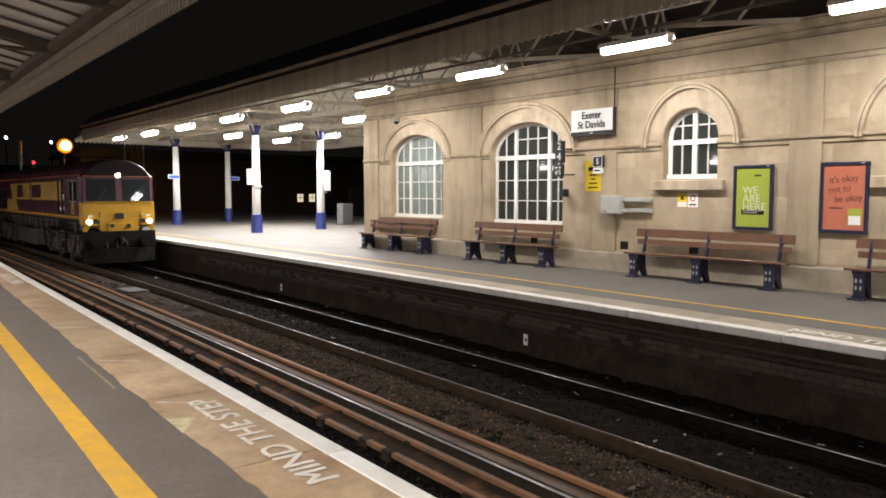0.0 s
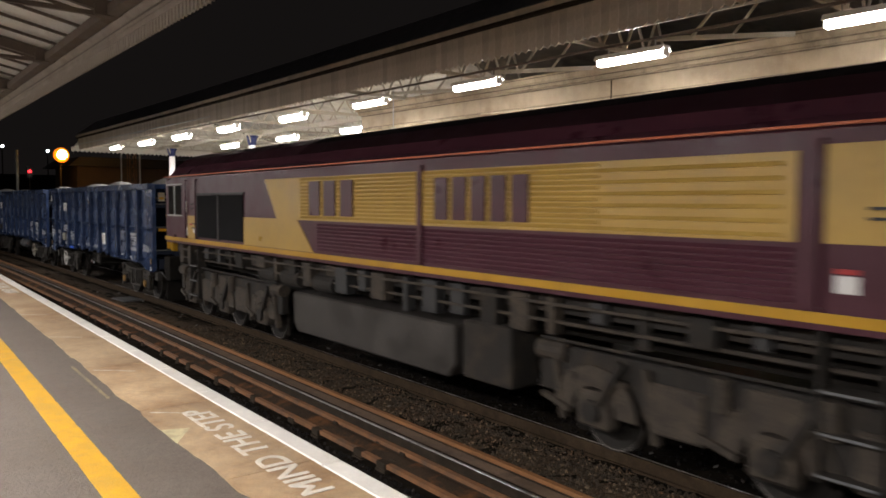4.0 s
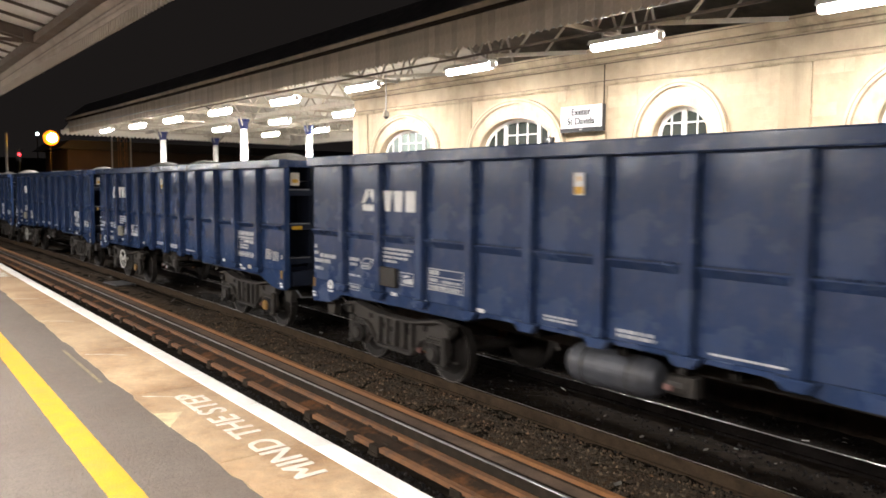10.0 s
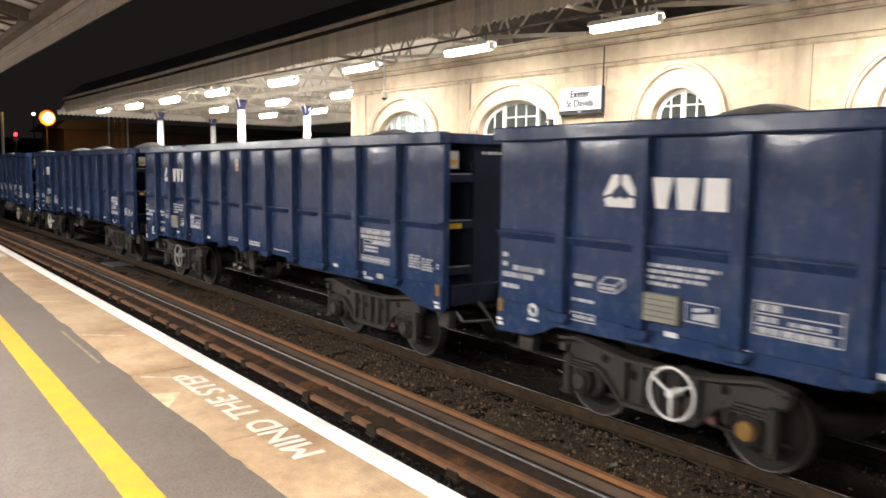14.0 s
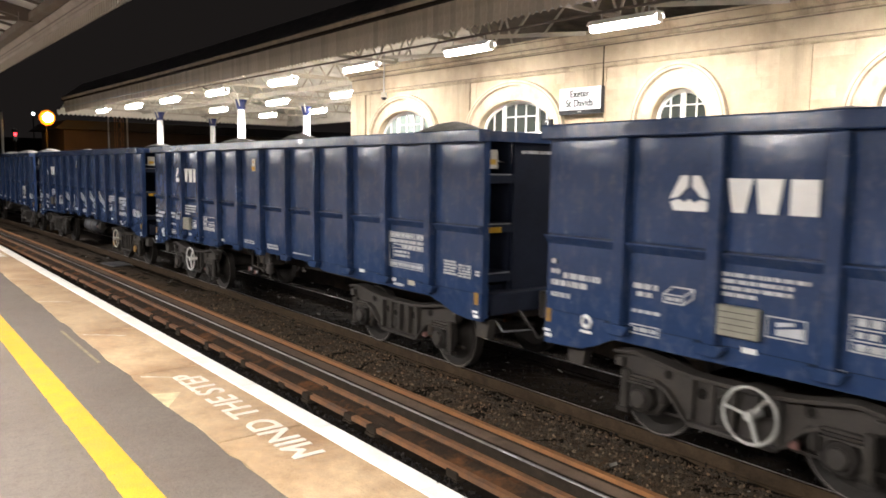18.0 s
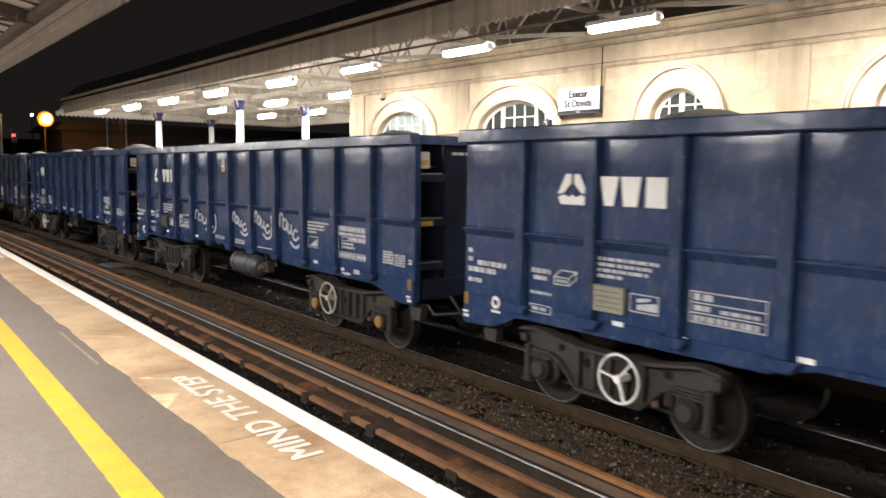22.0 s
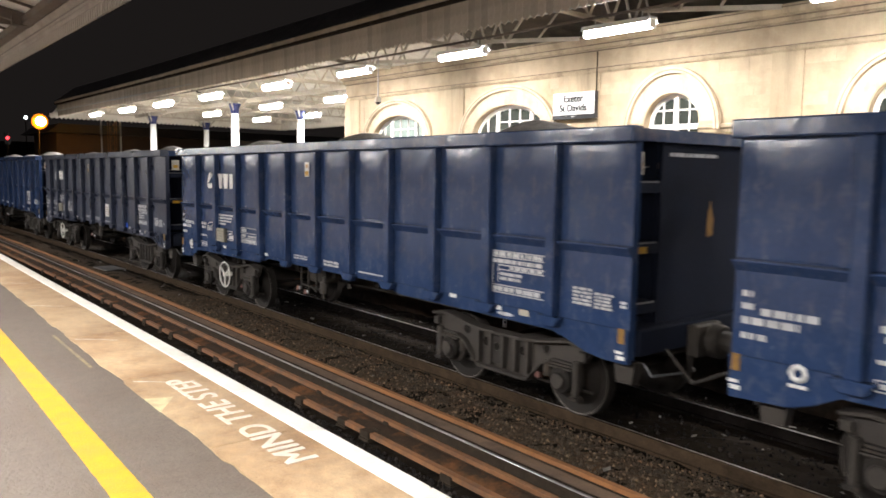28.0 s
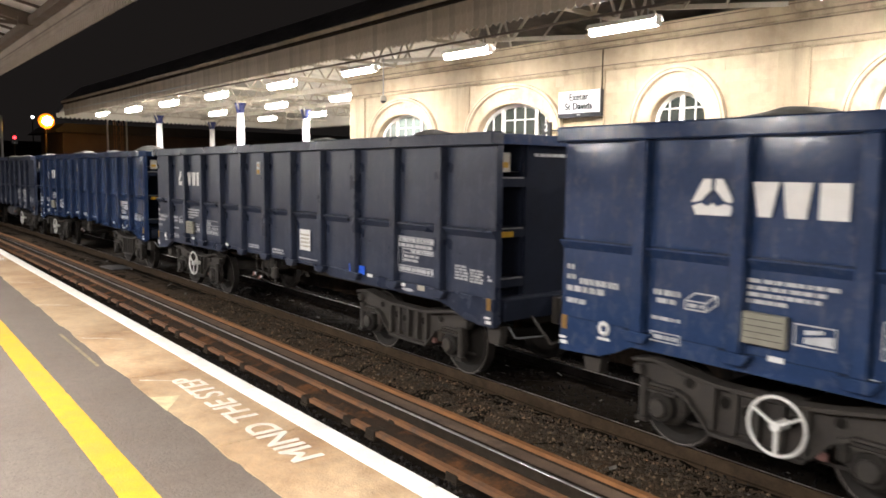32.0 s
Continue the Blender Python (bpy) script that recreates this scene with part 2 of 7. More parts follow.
SLAB = paint("edge_slab", (0.47, 0.338, 0.20), 0.75, vary=0.17, grain=11, fine=45, bump=0.5, stain=(0.27, 0.165, 0.085), stain_amount=0.55, stain_scale=2.6, island=0.12, blotch=0.45)
COPING = paint("painted_coping", (0.74, 0.71, 0.65), 0.6, vary=0.1, grain=5, fine=50, bump=0.2, stain=(0.42, 0.36, 0.28), stain_amount=0.3, stain_scale=2.0, island=0.05)
YELLOW = paint("yellow_line_paint", (0.56, 0.305, 0.016), 0.6, vary=0.2, grain=5, fine=70, bump=0.4, stain=(0.34, 0.23, 0.07), stain_amount=0.5, stain_scale=3)
SMEAR = paint("pale_mortar", (0.56, 0.50, 0.40), 0.85, vary=0.3, grain=14, fine=60)
FADED_YELLOW = paint("worn_yellow_paint", (0.52, 0.46, 0.27), 0.75, vary=0.25, grain=8, fine=60, stain=(0.34, 0.25, 0.15), stain_amount=0.8, stain_scale=6)
WORN_YELLOW = paint("rubbed_yellow_paint", (0.24, 0.19, 0.10), 0.8, vary=0.4, grain=9, fine=60, stain=(0.14, 0.115, 0.09), stain_amount=0.9, stain_scale=5)
WHITE_PAINT = paint("white_road_paint", (0.72, 0.69, 0.63), 0.65, vary=0.12, grain=14, fine=80, stain=(0.4, 0.33, 0.24), stain_amount=0.5, stain_scale=9)
WORN_WHITE = paint("worn_white_lettering", (0.70, 0.65, 0.57), 0.7, vary=0.2, grain=14, fine=60, stain=(0.42, 0.30, 0.18), stain_amount=0.6, stain_scale=7)
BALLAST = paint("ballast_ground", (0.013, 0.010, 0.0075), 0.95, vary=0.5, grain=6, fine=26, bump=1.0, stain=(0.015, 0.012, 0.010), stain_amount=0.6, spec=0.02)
PEBBLE = paint("ballast_stone", (0.088, 0.064, 0.041), 0.85, vary=0.5, grain=3, fine=40, bump=0.4, spec=0.25, pieces=1.9, stain=(0.085, 0.040, 0.018), stain_amount=0.7, stain_scale=3)
SHOULDER = paint("brown_ballast_grit", (0.050, 0.036, 0.023), 0.95, vary=0.5, grain=14, fine=45, bump=1.0, spec=0.1, stain=(0.075, 0.040, 0.018), stain_amount=0.5, stain_scale=2)
LITTER = paint("pale_litter", (0.22, 0.21, 0.19), 0.6, vary=0.4, grain=20, pieces=2.0)
# Near-black stones for the far track and the check rail side.
DARK_PEBBLE = paint("dark_ballast_stone", (0.012, 0.010, 0.009), 0.9, vary=0.5, grain=9, fine=40, bump=0.4, spec=0.15, pieces=3.5)
RUST_ORANGE = paint("orange_rusty_rail", (0.26, 0.112, 0.036), 0.75, vary=0.3, grain=5, fine=50, bump=0.4, stain=(0.12, 0.06, 0.035), stain_amount=0.5, stain_scale=2.5)
RUST = paint("rusty_rail", (0.20, 0.090, 0.035), 0.75, vary=0.35, grain=4, fine=50, bump=0.4, stain=(0.07, 0.045, 0.03), stain_amount=0.8, stain_scale=2.5)
DARK_RAIL = paint("oily_rail_side", (0.034, 0.026, 0.019), 0.85, metal=0.0, spec=0.06, vary=0.3, grain=6, fine=50, bump=0.3)
BROWN_RAIL = paint("brown_rail_side", (0.050, 0.034, 0.021), 0.9, spec=0.08, vary=0.35, grain=5, fine=45, bump=0.3)
RUST_PATCH = paint("flaking_rust_web", (0.032, 0.021, 0.014), 0.85, spec=0.1, vary=0.4, grain=5, fine=40, bump=0.4, stain=(0.17, 0.072, 0.026), stain_amount=0.75, stain_scale=2.2)
SHINE = paint("polished_rail_head", (0.50, 0.48, 0.46), 0.29, metal=1.0, vary=0.06, grain=3, fine=80, bump=0.0, gloss_vary=0.02)
DULL_SHINE = paint("dull_rail_head", (0.46, 0.44, 0.42), 0.30, metal=1.0, vary=0.1, grain=3, fine=80, bump=0.0, gloss_vary=0.03)
BOARD = paint("oily_board", (0.135, 0.092, 0.062), 0.75, vary=0.3, grain=3, fine=40, bump=0.3, spec=0.3, stain=(0.03, 0.024, 0.02), stain_amount=0.6, stain_scale=2)
SOOT = paint("sooty_brick", (0.030, 0.0215, 0.0155), 0.9, vary=0.45, grain=3.5, fine=25, bump=0.6, spec=0.15, stain=(0.064, 0.044, 0.029), stain_amount=0.55, stain_scale=1.5)
BRICK = paint("dark_platform_brick", (0.046, 0.032, 0.025), 0.9, vary=0.45, grain=6, fine=60, bump=0.4, island=0.4)
CREAM = paint("cream_ironwork", (0.48, 0.44, 0.36), 0.55, vary=0.1, grain=5, fine=50, bump=0.1, stain=(0.35, 0.28, 0.2), stain_amount=0.3, stain_scale=3)
NEAR_BOARD = paint("grey_near_boarding", (0.29, 0.25, 0.212), 0.75, vary=0.18, grain=2, fine=40, bump=0.2, stain=(0.15, 0.12, 0.10), stain_amount=0.5, stain_scale=1.5)
IRON_BROWN = paint("brown_ironwork", (0.105, 0.08, 0.062), 0.6, vary=0.2, grain=4)
VALANCE = paint("weathered_valance_board", (0.50, 0.43, 0.335), 0.7, vary=0.2, grain=3, fine=40, bump=0.2, stain=(0.17, 0.14, 0.11), stain_amount=0.5, island=0.15)
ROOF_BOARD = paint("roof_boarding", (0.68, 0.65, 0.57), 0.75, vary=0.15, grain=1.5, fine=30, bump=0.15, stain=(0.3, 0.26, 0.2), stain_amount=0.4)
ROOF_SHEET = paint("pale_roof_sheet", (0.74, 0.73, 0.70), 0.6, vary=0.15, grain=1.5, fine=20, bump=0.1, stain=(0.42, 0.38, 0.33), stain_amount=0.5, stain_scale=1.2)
# Boarding with the darkness under the roof put into its colour.
ROOF_BROWN = paint("shaded_brown_boarding", (0.21, 0.175, 0.135), 0.8, vary=0.3, grain=1.2, fine=30, bump=0.2, stain=(0.06, 0.05, 0.04), stain_amount=0.8, stain_scale=0.8)
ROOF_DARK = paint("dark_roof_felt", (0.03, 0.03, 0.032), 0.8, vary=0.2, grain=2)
WHITE_COLUMN = paint("white_column_paint", (0.80, 0.79, 0.76), 0.4, vary=0.05, grain=6, fine=40, bump=0.05)
BLUE = paint("navy_gloss_paint", (0.02, 0.03, 0.13), 0.35, vary=0.15, grain=6, fine=40, bump=0.08)
NAVY = paint("navy_cast_iron", (0.012, 0.015, 0.045), 0.4, vary=0.2, grain=8, fine=50, bump=0.15)
WOOD = paint("varnished_bench_wood", (0.135, 0.062, 0.03), 0.45, vary=0.3, grain=3, fine=70, bump=0.15, stain=(0.09, 0.035, 0.02), stain_amount=0.4, stain_scale=3)
WINDOW_WHITE = paint("white_window_paint", (0.80, 0.79, 0.75), 0.4, vary=0.05, grain=6)
PANE = glass("window_pane_dark", (0.035, 0.04, 0.035), 0.04)
PANE_BLIND = paint("pane_before_blind", (0.20, 0.24, 0.22), 0.12, vary=0.12, grain=3, fine=30, bump=0.0)
GREY_METAL = paint("grey_painted_metal", (0.42, 0.42, 0.39), 0.4, vary=0.1, grain=5)
BLACK = paint("black_enamel", (0.012, 0.012, 0.014), 0.4, vary=0.2, grain=5)
SIGN_WHITE = paint("white_sign_face", (0.82, 0.82, 0.80), 0.65, vary=0.03, grain=4, bump=0.0)
SIGN_YELLOW = paint("yellow_sign_face", (0.75, 0.55, 0.02), 0.4, vary=0.04, grain=4, bump=0.0)
LETTER = paint("dark_lettering", (0.012, 0.012, 0.014), 0.9, vary=0.1, bump=0.0, spec=0.1)
CABINET = paint("dull_grey_cabinet", (0.085, 0.085, 0.085), 0.6, vary=0.12, grain=4)
DULL_RED = paint("faded_red_lever", (0.20, 0.10, 0.085), 0.55)
LEDGE = paint("soot_and_shade_ledge", (0.15, 0.115, 0.08), 0.9, vary=0.35, grain=3, fine=30, bump=0.3, stain=(0.32, 0.25, 0.17), stain_amount=0.6, stain_scale=1.5)
GREY_STEP = paint("pale_grey_steel", (0.17, 0.175, 0.18), 0.5, vary=0.3, grain=12)
SPRAY = paint("patchy_white_spray", (0.62, 0.65, 0.70), 0.6, vary=0.15, grain=10, bump=0.0, stain=(0.20, 0.25, 0.36), stain_amount=0.6, stain_scale=9)
STENCIL_PALE = paint("pale_poster_ink", (0.58, 0.62, 0.40), 0.5, vary=0.05, bump=0.0)
DARK_INK = paint("brown_marker_ink", (0.10, 0.03, 0.02), 0.7, vary=0.2, bump=0.0)
STENCIL = paint("faded_stencil_paint", (0.52, 0.53, 0.55), 0.6, vary=0.25, grain=9, bump=0.0)
SLATE = paint("wet_slate_roof", (0.06, 0.065, 0.075), 0.55, vary=0.25, grain=3, fine=30, bump=0.3)
LETTER_WHITE = paint("white_lettering", (0.8, 0.8, 0.78), 0.5, vary=0.05, bump=0.0)
POSTER_GREEN = paint("lime_poster_paper", (0.34, 0.41, 0.045), 0.5, vary=0.06, grain=3, bump=0.0)
POSTER_RED = paint("orange_red_poster_paper", (0.48, 0.145, 0.085), 0.5, vary=0.06, grain=3, bump=0.0)
TUBE = glow("fluorescent_tube", (1.0, 0.965, 0.95), 34.0)
NEAR_TUBE = glow("near_fluorescent_tube", (1.0, 0.965, 0.95), 75.0)
SODIUM = glow("sodium_lamp", (1.0, 0.50, 0.10), 60.0)
SODIUM_HALO = glow("sodium_lamp_halo", (1.0, 0.24, 0.012), 0.62)
RED_GLOW = glow("red_signal_light", (1.0, 0.03, 0.04), 3.0)
FAR_WHITE = glow("distant_white_lamp", (0.9, 0.95, 1.0), 6.0)
WARM_WINDOW = glow("lit_far_window", (1.0, 0.85, 0.6), 0.8)
HEADLIGHT = glow("headlight_lens", (1.0, 0.88, 0.70), 12.0)
WAGON_DUSTY = paint("dusty_wagon_paint", (0.032, 0.055, 0.126), 0.24, vary=0.2, grain=1.4, fine=25, bump=0.05, ripple=0.07, spec=0.34, stain=(0.066, 0.078, 0.098), stain_amount=0.3, stain_scale=2.6, wisp=0.6)
WAGON_DULL = paint("dull_weathered_wagon_paint", (0.032, 0.041, 0.070), 0.34, vary=0.2, grain=1.4, fine=25, bump=0.05, ripple=0.08, spec=0.3, stain=(0.058, 0.062, 0.074), stain_amount=0.35, stain_scale=2.2, wisp=0.5)
WAGON_DARK = paint("near_black_steel", (0.015, 0.013, 0.011), 0.85, spec=0.08, vary=0.3, grain=3)
WAGON_BLUE = paint("wagon_blue_paint", (0.026, 0.050, 0.122), 0.17, vary=0.16, grain=1.6, fine=25, bump=0.04, ripple=0.10, spec=0.36, stain=(0.038, 0.060, 0.116), stain_amount=0.3, stain_scale=3.0, wisp=0.7)
# Dark copy of the wagon blue: shade in the gaps is in the colour.
WAGON_SHADE = paint("shaded_wagon_blue", (0.015, 0.019, 0.032), 0.85, spec=0.1, vary=0.25, grain=2, fine=25)
AXLE_CAP = paint("rusty_yellow_cap", (0.27, 0.145, 0.030), 0.7, vary=0.3, grain=14, stain=(0.14, 0.07, 0.03), stain_amount=0.6, stain_scale=12)
AIR_TANK = paint("grimy_blue_grey_tank", (0.075, 0.078, 0.088), 0.45, vary=0.3, grain=4, fine=40, bump=0.15, stain=(0.045, 0.036, 0.028), stain_amount=0.6, stain_scale=3)
DOC_BOX = paint("khaki_box_lid", (0.26, 0.25, 0.20), 0.6, vary=0.2, grain=6)
LOCO_BOGIE = paint("dusty_loco_bogie", (0.070, 0.054, 0.039), 0.8, vary=0.7, grain=5, fine=40, bump=0.4, stain=(0.032, 0.026, 0.022), stain_amount=0.7, stain_scale=2.5)
BOGIE = paint("grimy_bogie_steel", (0.037, 0.031, 0.025), 0.7, vary=0.4, grain=5, fine=40, bump=0.4, stain=(0.03, 0.025, 0.022), stain_amount=0.7, stain_scale=4)
WHEEL = paint("dark_wheel_steel", (0.020, 0.017, 0.0145), 0.75, metal=0.1, spec=0.25, vary=0.3, grain=5, fine=40, bump=0.2)
TYRE = paint("worn_wheel_rim", (0.22, 0.20, 0.18), 0.4, metal=0.9, vary=0.2, grain=8)
STONE_LOAD = paint("grey_aggregate", (0.34, 0.32, 0.29), 0.95, vary=0.3, grain=9, fine=40, bump=0.9)
MAROON = paint("maroon_paint", (0.080, 0.025, 0.038), 0.36, spec=0.3, vary=0.12, grain=1.6, fine=20, bump=0.04, stain=(0.052, 0.024, 0.030), stain_amount=0.4)
GOLD = paint("gold_paint", (0.50, 0.32, 0.07), 0.38, vary=0.1, grain=1.6, fine=20, bump=0.04, stain=(0.35, 0.22, 0.06), stain_amount=0.3)
FRONT_YELLOW = paint("warning_yellow_paint", (0.54, 0.295, 0.012), 0.4, vary=0.12, grain=3, fine=30, bump=0.05, stain=(0.30, 0.17, 0.03), stain_amount=0.35, stain_scale=2)
BLACK_RAIL = paint("matt_black_rail", (0.012, 0.010, 0.009), 0.95, spec=0.0, vary=0.4, grain=5, fine=40, bump=0.3)
LOCO_ROOF = paint("sooty_roof_paint", (0.013, 0.009, 0.010), 0.7, spec=0.12, vary=0.25, grain=2)
ROOF_LIT = paint("lit_maroon_roof", (0.066, 0.022, 0.032), 0.4, spec=0.3, vary=0.25, grain=1.5, fine=20, stain=(0.04, 0.02, 0.024), stain_amount=0.4)
ROOF_MAROON = paint("dark_maroon_roof", (0.034, 0.013, 0.017), 0.5, spec=0.25, vary=0.3, grain=1.5, fine=20)
FRAME_GREY = paint("dark_grey_frame", (0.035, 0.034, 0.034), 0.6, vary=0.2, grain=6)
LOCO_LINE = paint("orange_lining", (0.55, 0.13, 0.05), 0.45, vary=0.1)
UNDER = paint("grimy_underframe", (0.022, 0.018, 0.014), 0.85, vary=0.4, grain=3, fine=35, bump=0.4, stain=(0.065, 0.048, 0.034), stain_amount=0.55, stain_scale=3)
TANK = paint("grey_grimy_tank", (0.058, 0.051, 0.045), 0.5, vary=0.3, grain=2, fine=30, bump=0.2, stain=(0.04, 0.034, 0.03), stain_amount=0.7, stain_scale=1.5)
SCRAWL = paint("thin_pale_spray", (0.26, 0.29, 0.36), 0.6)
GRILLE = paint("black_radiator_mesh", (0.016, 0.016, 0.017), 0.9, vary=0.3, grain=30, fine=120, bump=0.3, spec=0.1)
CAB_GLASS = glass("cab_glass", (0.022, 0.025, 0.027), 0.025, 0.38)
RED_PAINT = paint("red_tag", (0.5, 0.03, 0.03), 0.45)
SKY_BLUE = paint("blue_spray_mark", (0.02, 0.12, 0.75), 0.45)
EARTH = paint("dark_ground", (0.05, 0.045, 0.04), 0.95, vary=0.3, grain=0.4, fine=8, bump=0.4)
FAR_BRICK = paint("far_dark_brick", (0.07, 0.05, 0.038), 0.9, vary=0.2, grain=1)


# ---- lines of the place ----
def curve_point(x, s, z, a, b):
    slope = a + 2 * b * x
    n = math.sqrt(1 + slope * slope)
    return (x - s * slope / n, a * x + b * x * x + s / n, z)


def on_track(x, s, z):
    return curve_point(x, s, z, -0.0562, -0.0005)


def on_near(x, s, z):
    return curve_point(x, s, z, -0.0449, 0.0)


def on_far(x, s, z):
    return curve_point(x, s, z, -0.0601, -0.0008)


def stations(line, x0, x1, step=2.0):
    n = max(1, round((x1 - x0) / step))
    return [(lambda s, z, x=x0 + (x1 - x0) * i / n: line(x, s, z)) for i in range(n + 1)]


def strip(line, x0, x1, s0, s1, z0, z1, step=2.0):
    return Build().sweep([(s0, z0), (s1, z0), (s1, z1), (s0, z1)], stations(line, x0, x1, step))


# ---- ground, track bed and rails ----
tagged(part("ground", Build().add([(-900, -900, -1.35), (900, -900, -1.35), (900, 900, -1.35), (-900, 900, -1.35)], [(0, 1, 2, 3)]), EARTH),
       "dark bare railway ground under the night sky", "ground", kind="structure")


def rough_sheet():
    """The ballast between the platforms: a sheet with lumps, lower in the four-foot."""
    b, rnd = Build(), random.Random(3)
    ss = [i * 0.16 - 0.1 for i in range(43)]
    xs = [-75 + i * 0.5 for i in range(100)] + [-25 + i * 0.2 for i in range(150)] + [5 + i for i in range(26)]
    # Rear roof takes a lighter maroon copy; its stronger light is in the colour.
    for x in xs:
        for s in ss:
            low = 0.05 if abs(s - TRACK_S) < 0.68 else 0.0
            heap = 0.09 * math.exp(-((s - 3.25) / 0.32) ** 2)
            b.v.append(on_track(x, s, RAIL_Z - 0.155 - low + heap + rnd.uniform(-0.022, 0.022)))
    n = len(ss)
    b.f = [(i * n + j, (i + 1) * n + j, (i + 1) * n + j + 1, i * n + j + 1) for i in range(len(xs) - 1) for j in range(n - 1)]
    return b


tagged(part("track_bed", rough_sheet(), BALLAST), "near-black ballast between the platform walls", "ballast", kind="structure")


def pebbles(count, x0, x1, s0, s1, seed, lo, hi):
    b, rnd = Build(), random.Random(seed)
    for _ in range(count):
        x, s, r = rnd.uniform(x0, x1), rnd.uniform(s0, s1), rnd.uniform(lo, hi)
        heap = 0.09 * math.exp(-((s - 3.25) / 0.32) ** 2) - (0.05 if abs(s - TRACK_S) < 0.68 else 0.0)
        c = Vector(on_track(x, s, RAIL_Z - 0.15 + heap + r * 0.3))
        vs = []
        for d in ((1, 0, 0), (0, 1, 0), (-1, 0, 0), (0, -1, 0), (0, 0, 1), (0, 0, -1)):
            vs.append(c + Vector(d) * r * rnd.uniform(0.6, 1.2) + Vector((rnd.uniform(-0.3, 0.3) * r, rnd.uniform(-0.3, 0.3) * r, 0)))
        b.add(vs, [(0, 1, 4), (1, 2, 4), (2, 3, 4), (3, 0, 4), (1, 0, 5), (2, 1, 5), (3, 2, 5), (0, 3, 5)])
    return b


tagged(part("ballast_stones", pebbles(20000, -17, 1.5, 2.72, 3.82, 5, 0.007, 0.026), PEBBLE), "loose grey-brown ballast stones beside the rail", "ballast", kind="stuff")
tagged(part("ballast_stones", pebbles(5000, -12, 1.5, 1.0, 1.62, 6, 0.012, 0.03), DARK_PEBBLE), "loose dark ballast stones by the check rail", "ballast", kind="stuff")
tagged(part("ballast_stones", pebbles(6000, -20, 1.5, 3.85, 6.5, 7, 0.012, 0.03), DARK_PEBBLE), "loose dark ballast stones in the far track", "ballast", kind="stuff")


def shoulder():
    """The brown ballast heaped between the two tracks."""
    b, rnd = Build(), random.Random(31)
    ss = [2.72 + 0.075 * i for i in range(15)]
    xs = [-60 + i * 1.0 for i in range(40)] + [-20 + i * 0.09 for i in range(250)]
    for x in xs:
        for s in ss:
            b.v.append(on_track(x, s, RAIL_Z - 0.146 + 0.09 * math.exp(-((s - 3.25) / 0.32) ** 2) + rnd.uniform(-0.012, 0.012) - (0.05 if s in (ss[0], ss[-1]) else 0.0)))
    n = len(ss)
    b.f = [(i * n + j, (i + 1) * n + j, (i + 1) * n + j + 1, i * n + j + 1) for i in range(len(xs) - 1) for j in range(n - 1)]
    return b


tagged(part("ballast_shoulder", shoulder(), SHOULDER), "brown gritty ballast between the tracks", "ballast", kind="structure")


def litter():
    b, rnd = Build(), random.Random(17)
    for _ in range(150):
        x, s = rnd.uniform(-26, 0), rnd.choice((rnd.uniform(4.1, 5.3), rnd.uniform(5.6, 6.4), rnd.uniform(2.75, 3.7), rnd.uniform(0.3, 1.5)))
        c, a, r = Vector(on_track(x, s, RAIL_Z - 0.11 + 0.07 * math.exp(-((s - 3.25) / 0.32) ** 2))), rnd.uniform(0, 6.3), rnd.uniform(0.012, 0.04)
        e, f = Vector((math.cos(a), math.sin(a), rnd.uniform(-0.4, 0.4))) * r, Vector((-math.sin(a), math.cos(a), rnd.uniform(-0.3, 0.5))) * r * rnd.uniform(0.3, 0.9)
        up = Vector((0, 0, 0.006))
        b.add([c - e - f, c + e - f, c + e + f, c - e + f, c - e - f + up, c + e - f + up, c + e + f + up, c - e + f + up], [(0, 3, 2, 1), (4, 5, 6, 7), (0, 1, 5, 4), (1, 2, 6, 5), (2, 3, 7, 6), (3, 0, 4, 7)])
    return b


tagged(part("litter", litter(), LITTER), "small pale scraps of litter on the ballast", "litter", kind="stuff")


def rail(s, label, head_mat, side_mat, drop=0.0, group="running rails", bright=0.0, mirror=False):
    turn = bright * 1.45
    top = RAIL_Z - drop
    section = [(s - 0.034, top - 0.042), (s + 0.034, top - 0.042), (s + 0.034, top)] + ([(s - 0.03 + turn, top - 0.001), (s - 0.034, top - turn - 0.004)] if bright else [(s - 0.034, top)])
    if mirror:
        section = [(2 * s - a, z) for a, z in section]
    ob = part("rail", Build().sweep(section, stations(on_track, -75, 30)), side_mat if bright else head_mat)
    if bright:
        dome_ = [(s - 0.035 + turn * (1 - math.cos(math.pi * k / 16)), RAIL_Z + 0.001 - turn * (1 - math.sin(math.pi * k / 16))) for k in range(9)]
        dome_ += [(s - 0.026 + turn + bright * 0.2, RAIL_Z + 0.001), (s - 0.026 + turn + bright * 0.2, RAIL_Z - 0.004), (s - 0.03 + turn, RAIL_Z - turn)]
        if mirror:
            dome_ = [(2 * s - a, z) for a, z in dome_]
        part("polished_band", Build().sweep(dome_, stations(on_track, -75, 30, 1.0)), head_mat, ob, "bright worn band on the rail head", smooth=True)
    part("rail_web", strip(on_track, -75, 30, s - 0.012, s + 0.012, RAIL_Z - drop - 0.13, RAIL_Z - drop - 0.044), side_mat, ob)
    part("rail_foot", strip(on_track, -75, 30, s - 0.065, s + 0.065, RAIL_Z - drop - 0.16, RAIL_Z - drop - 0.131), side_mat, ob)
    return tagged(ob, label, "rail", group)


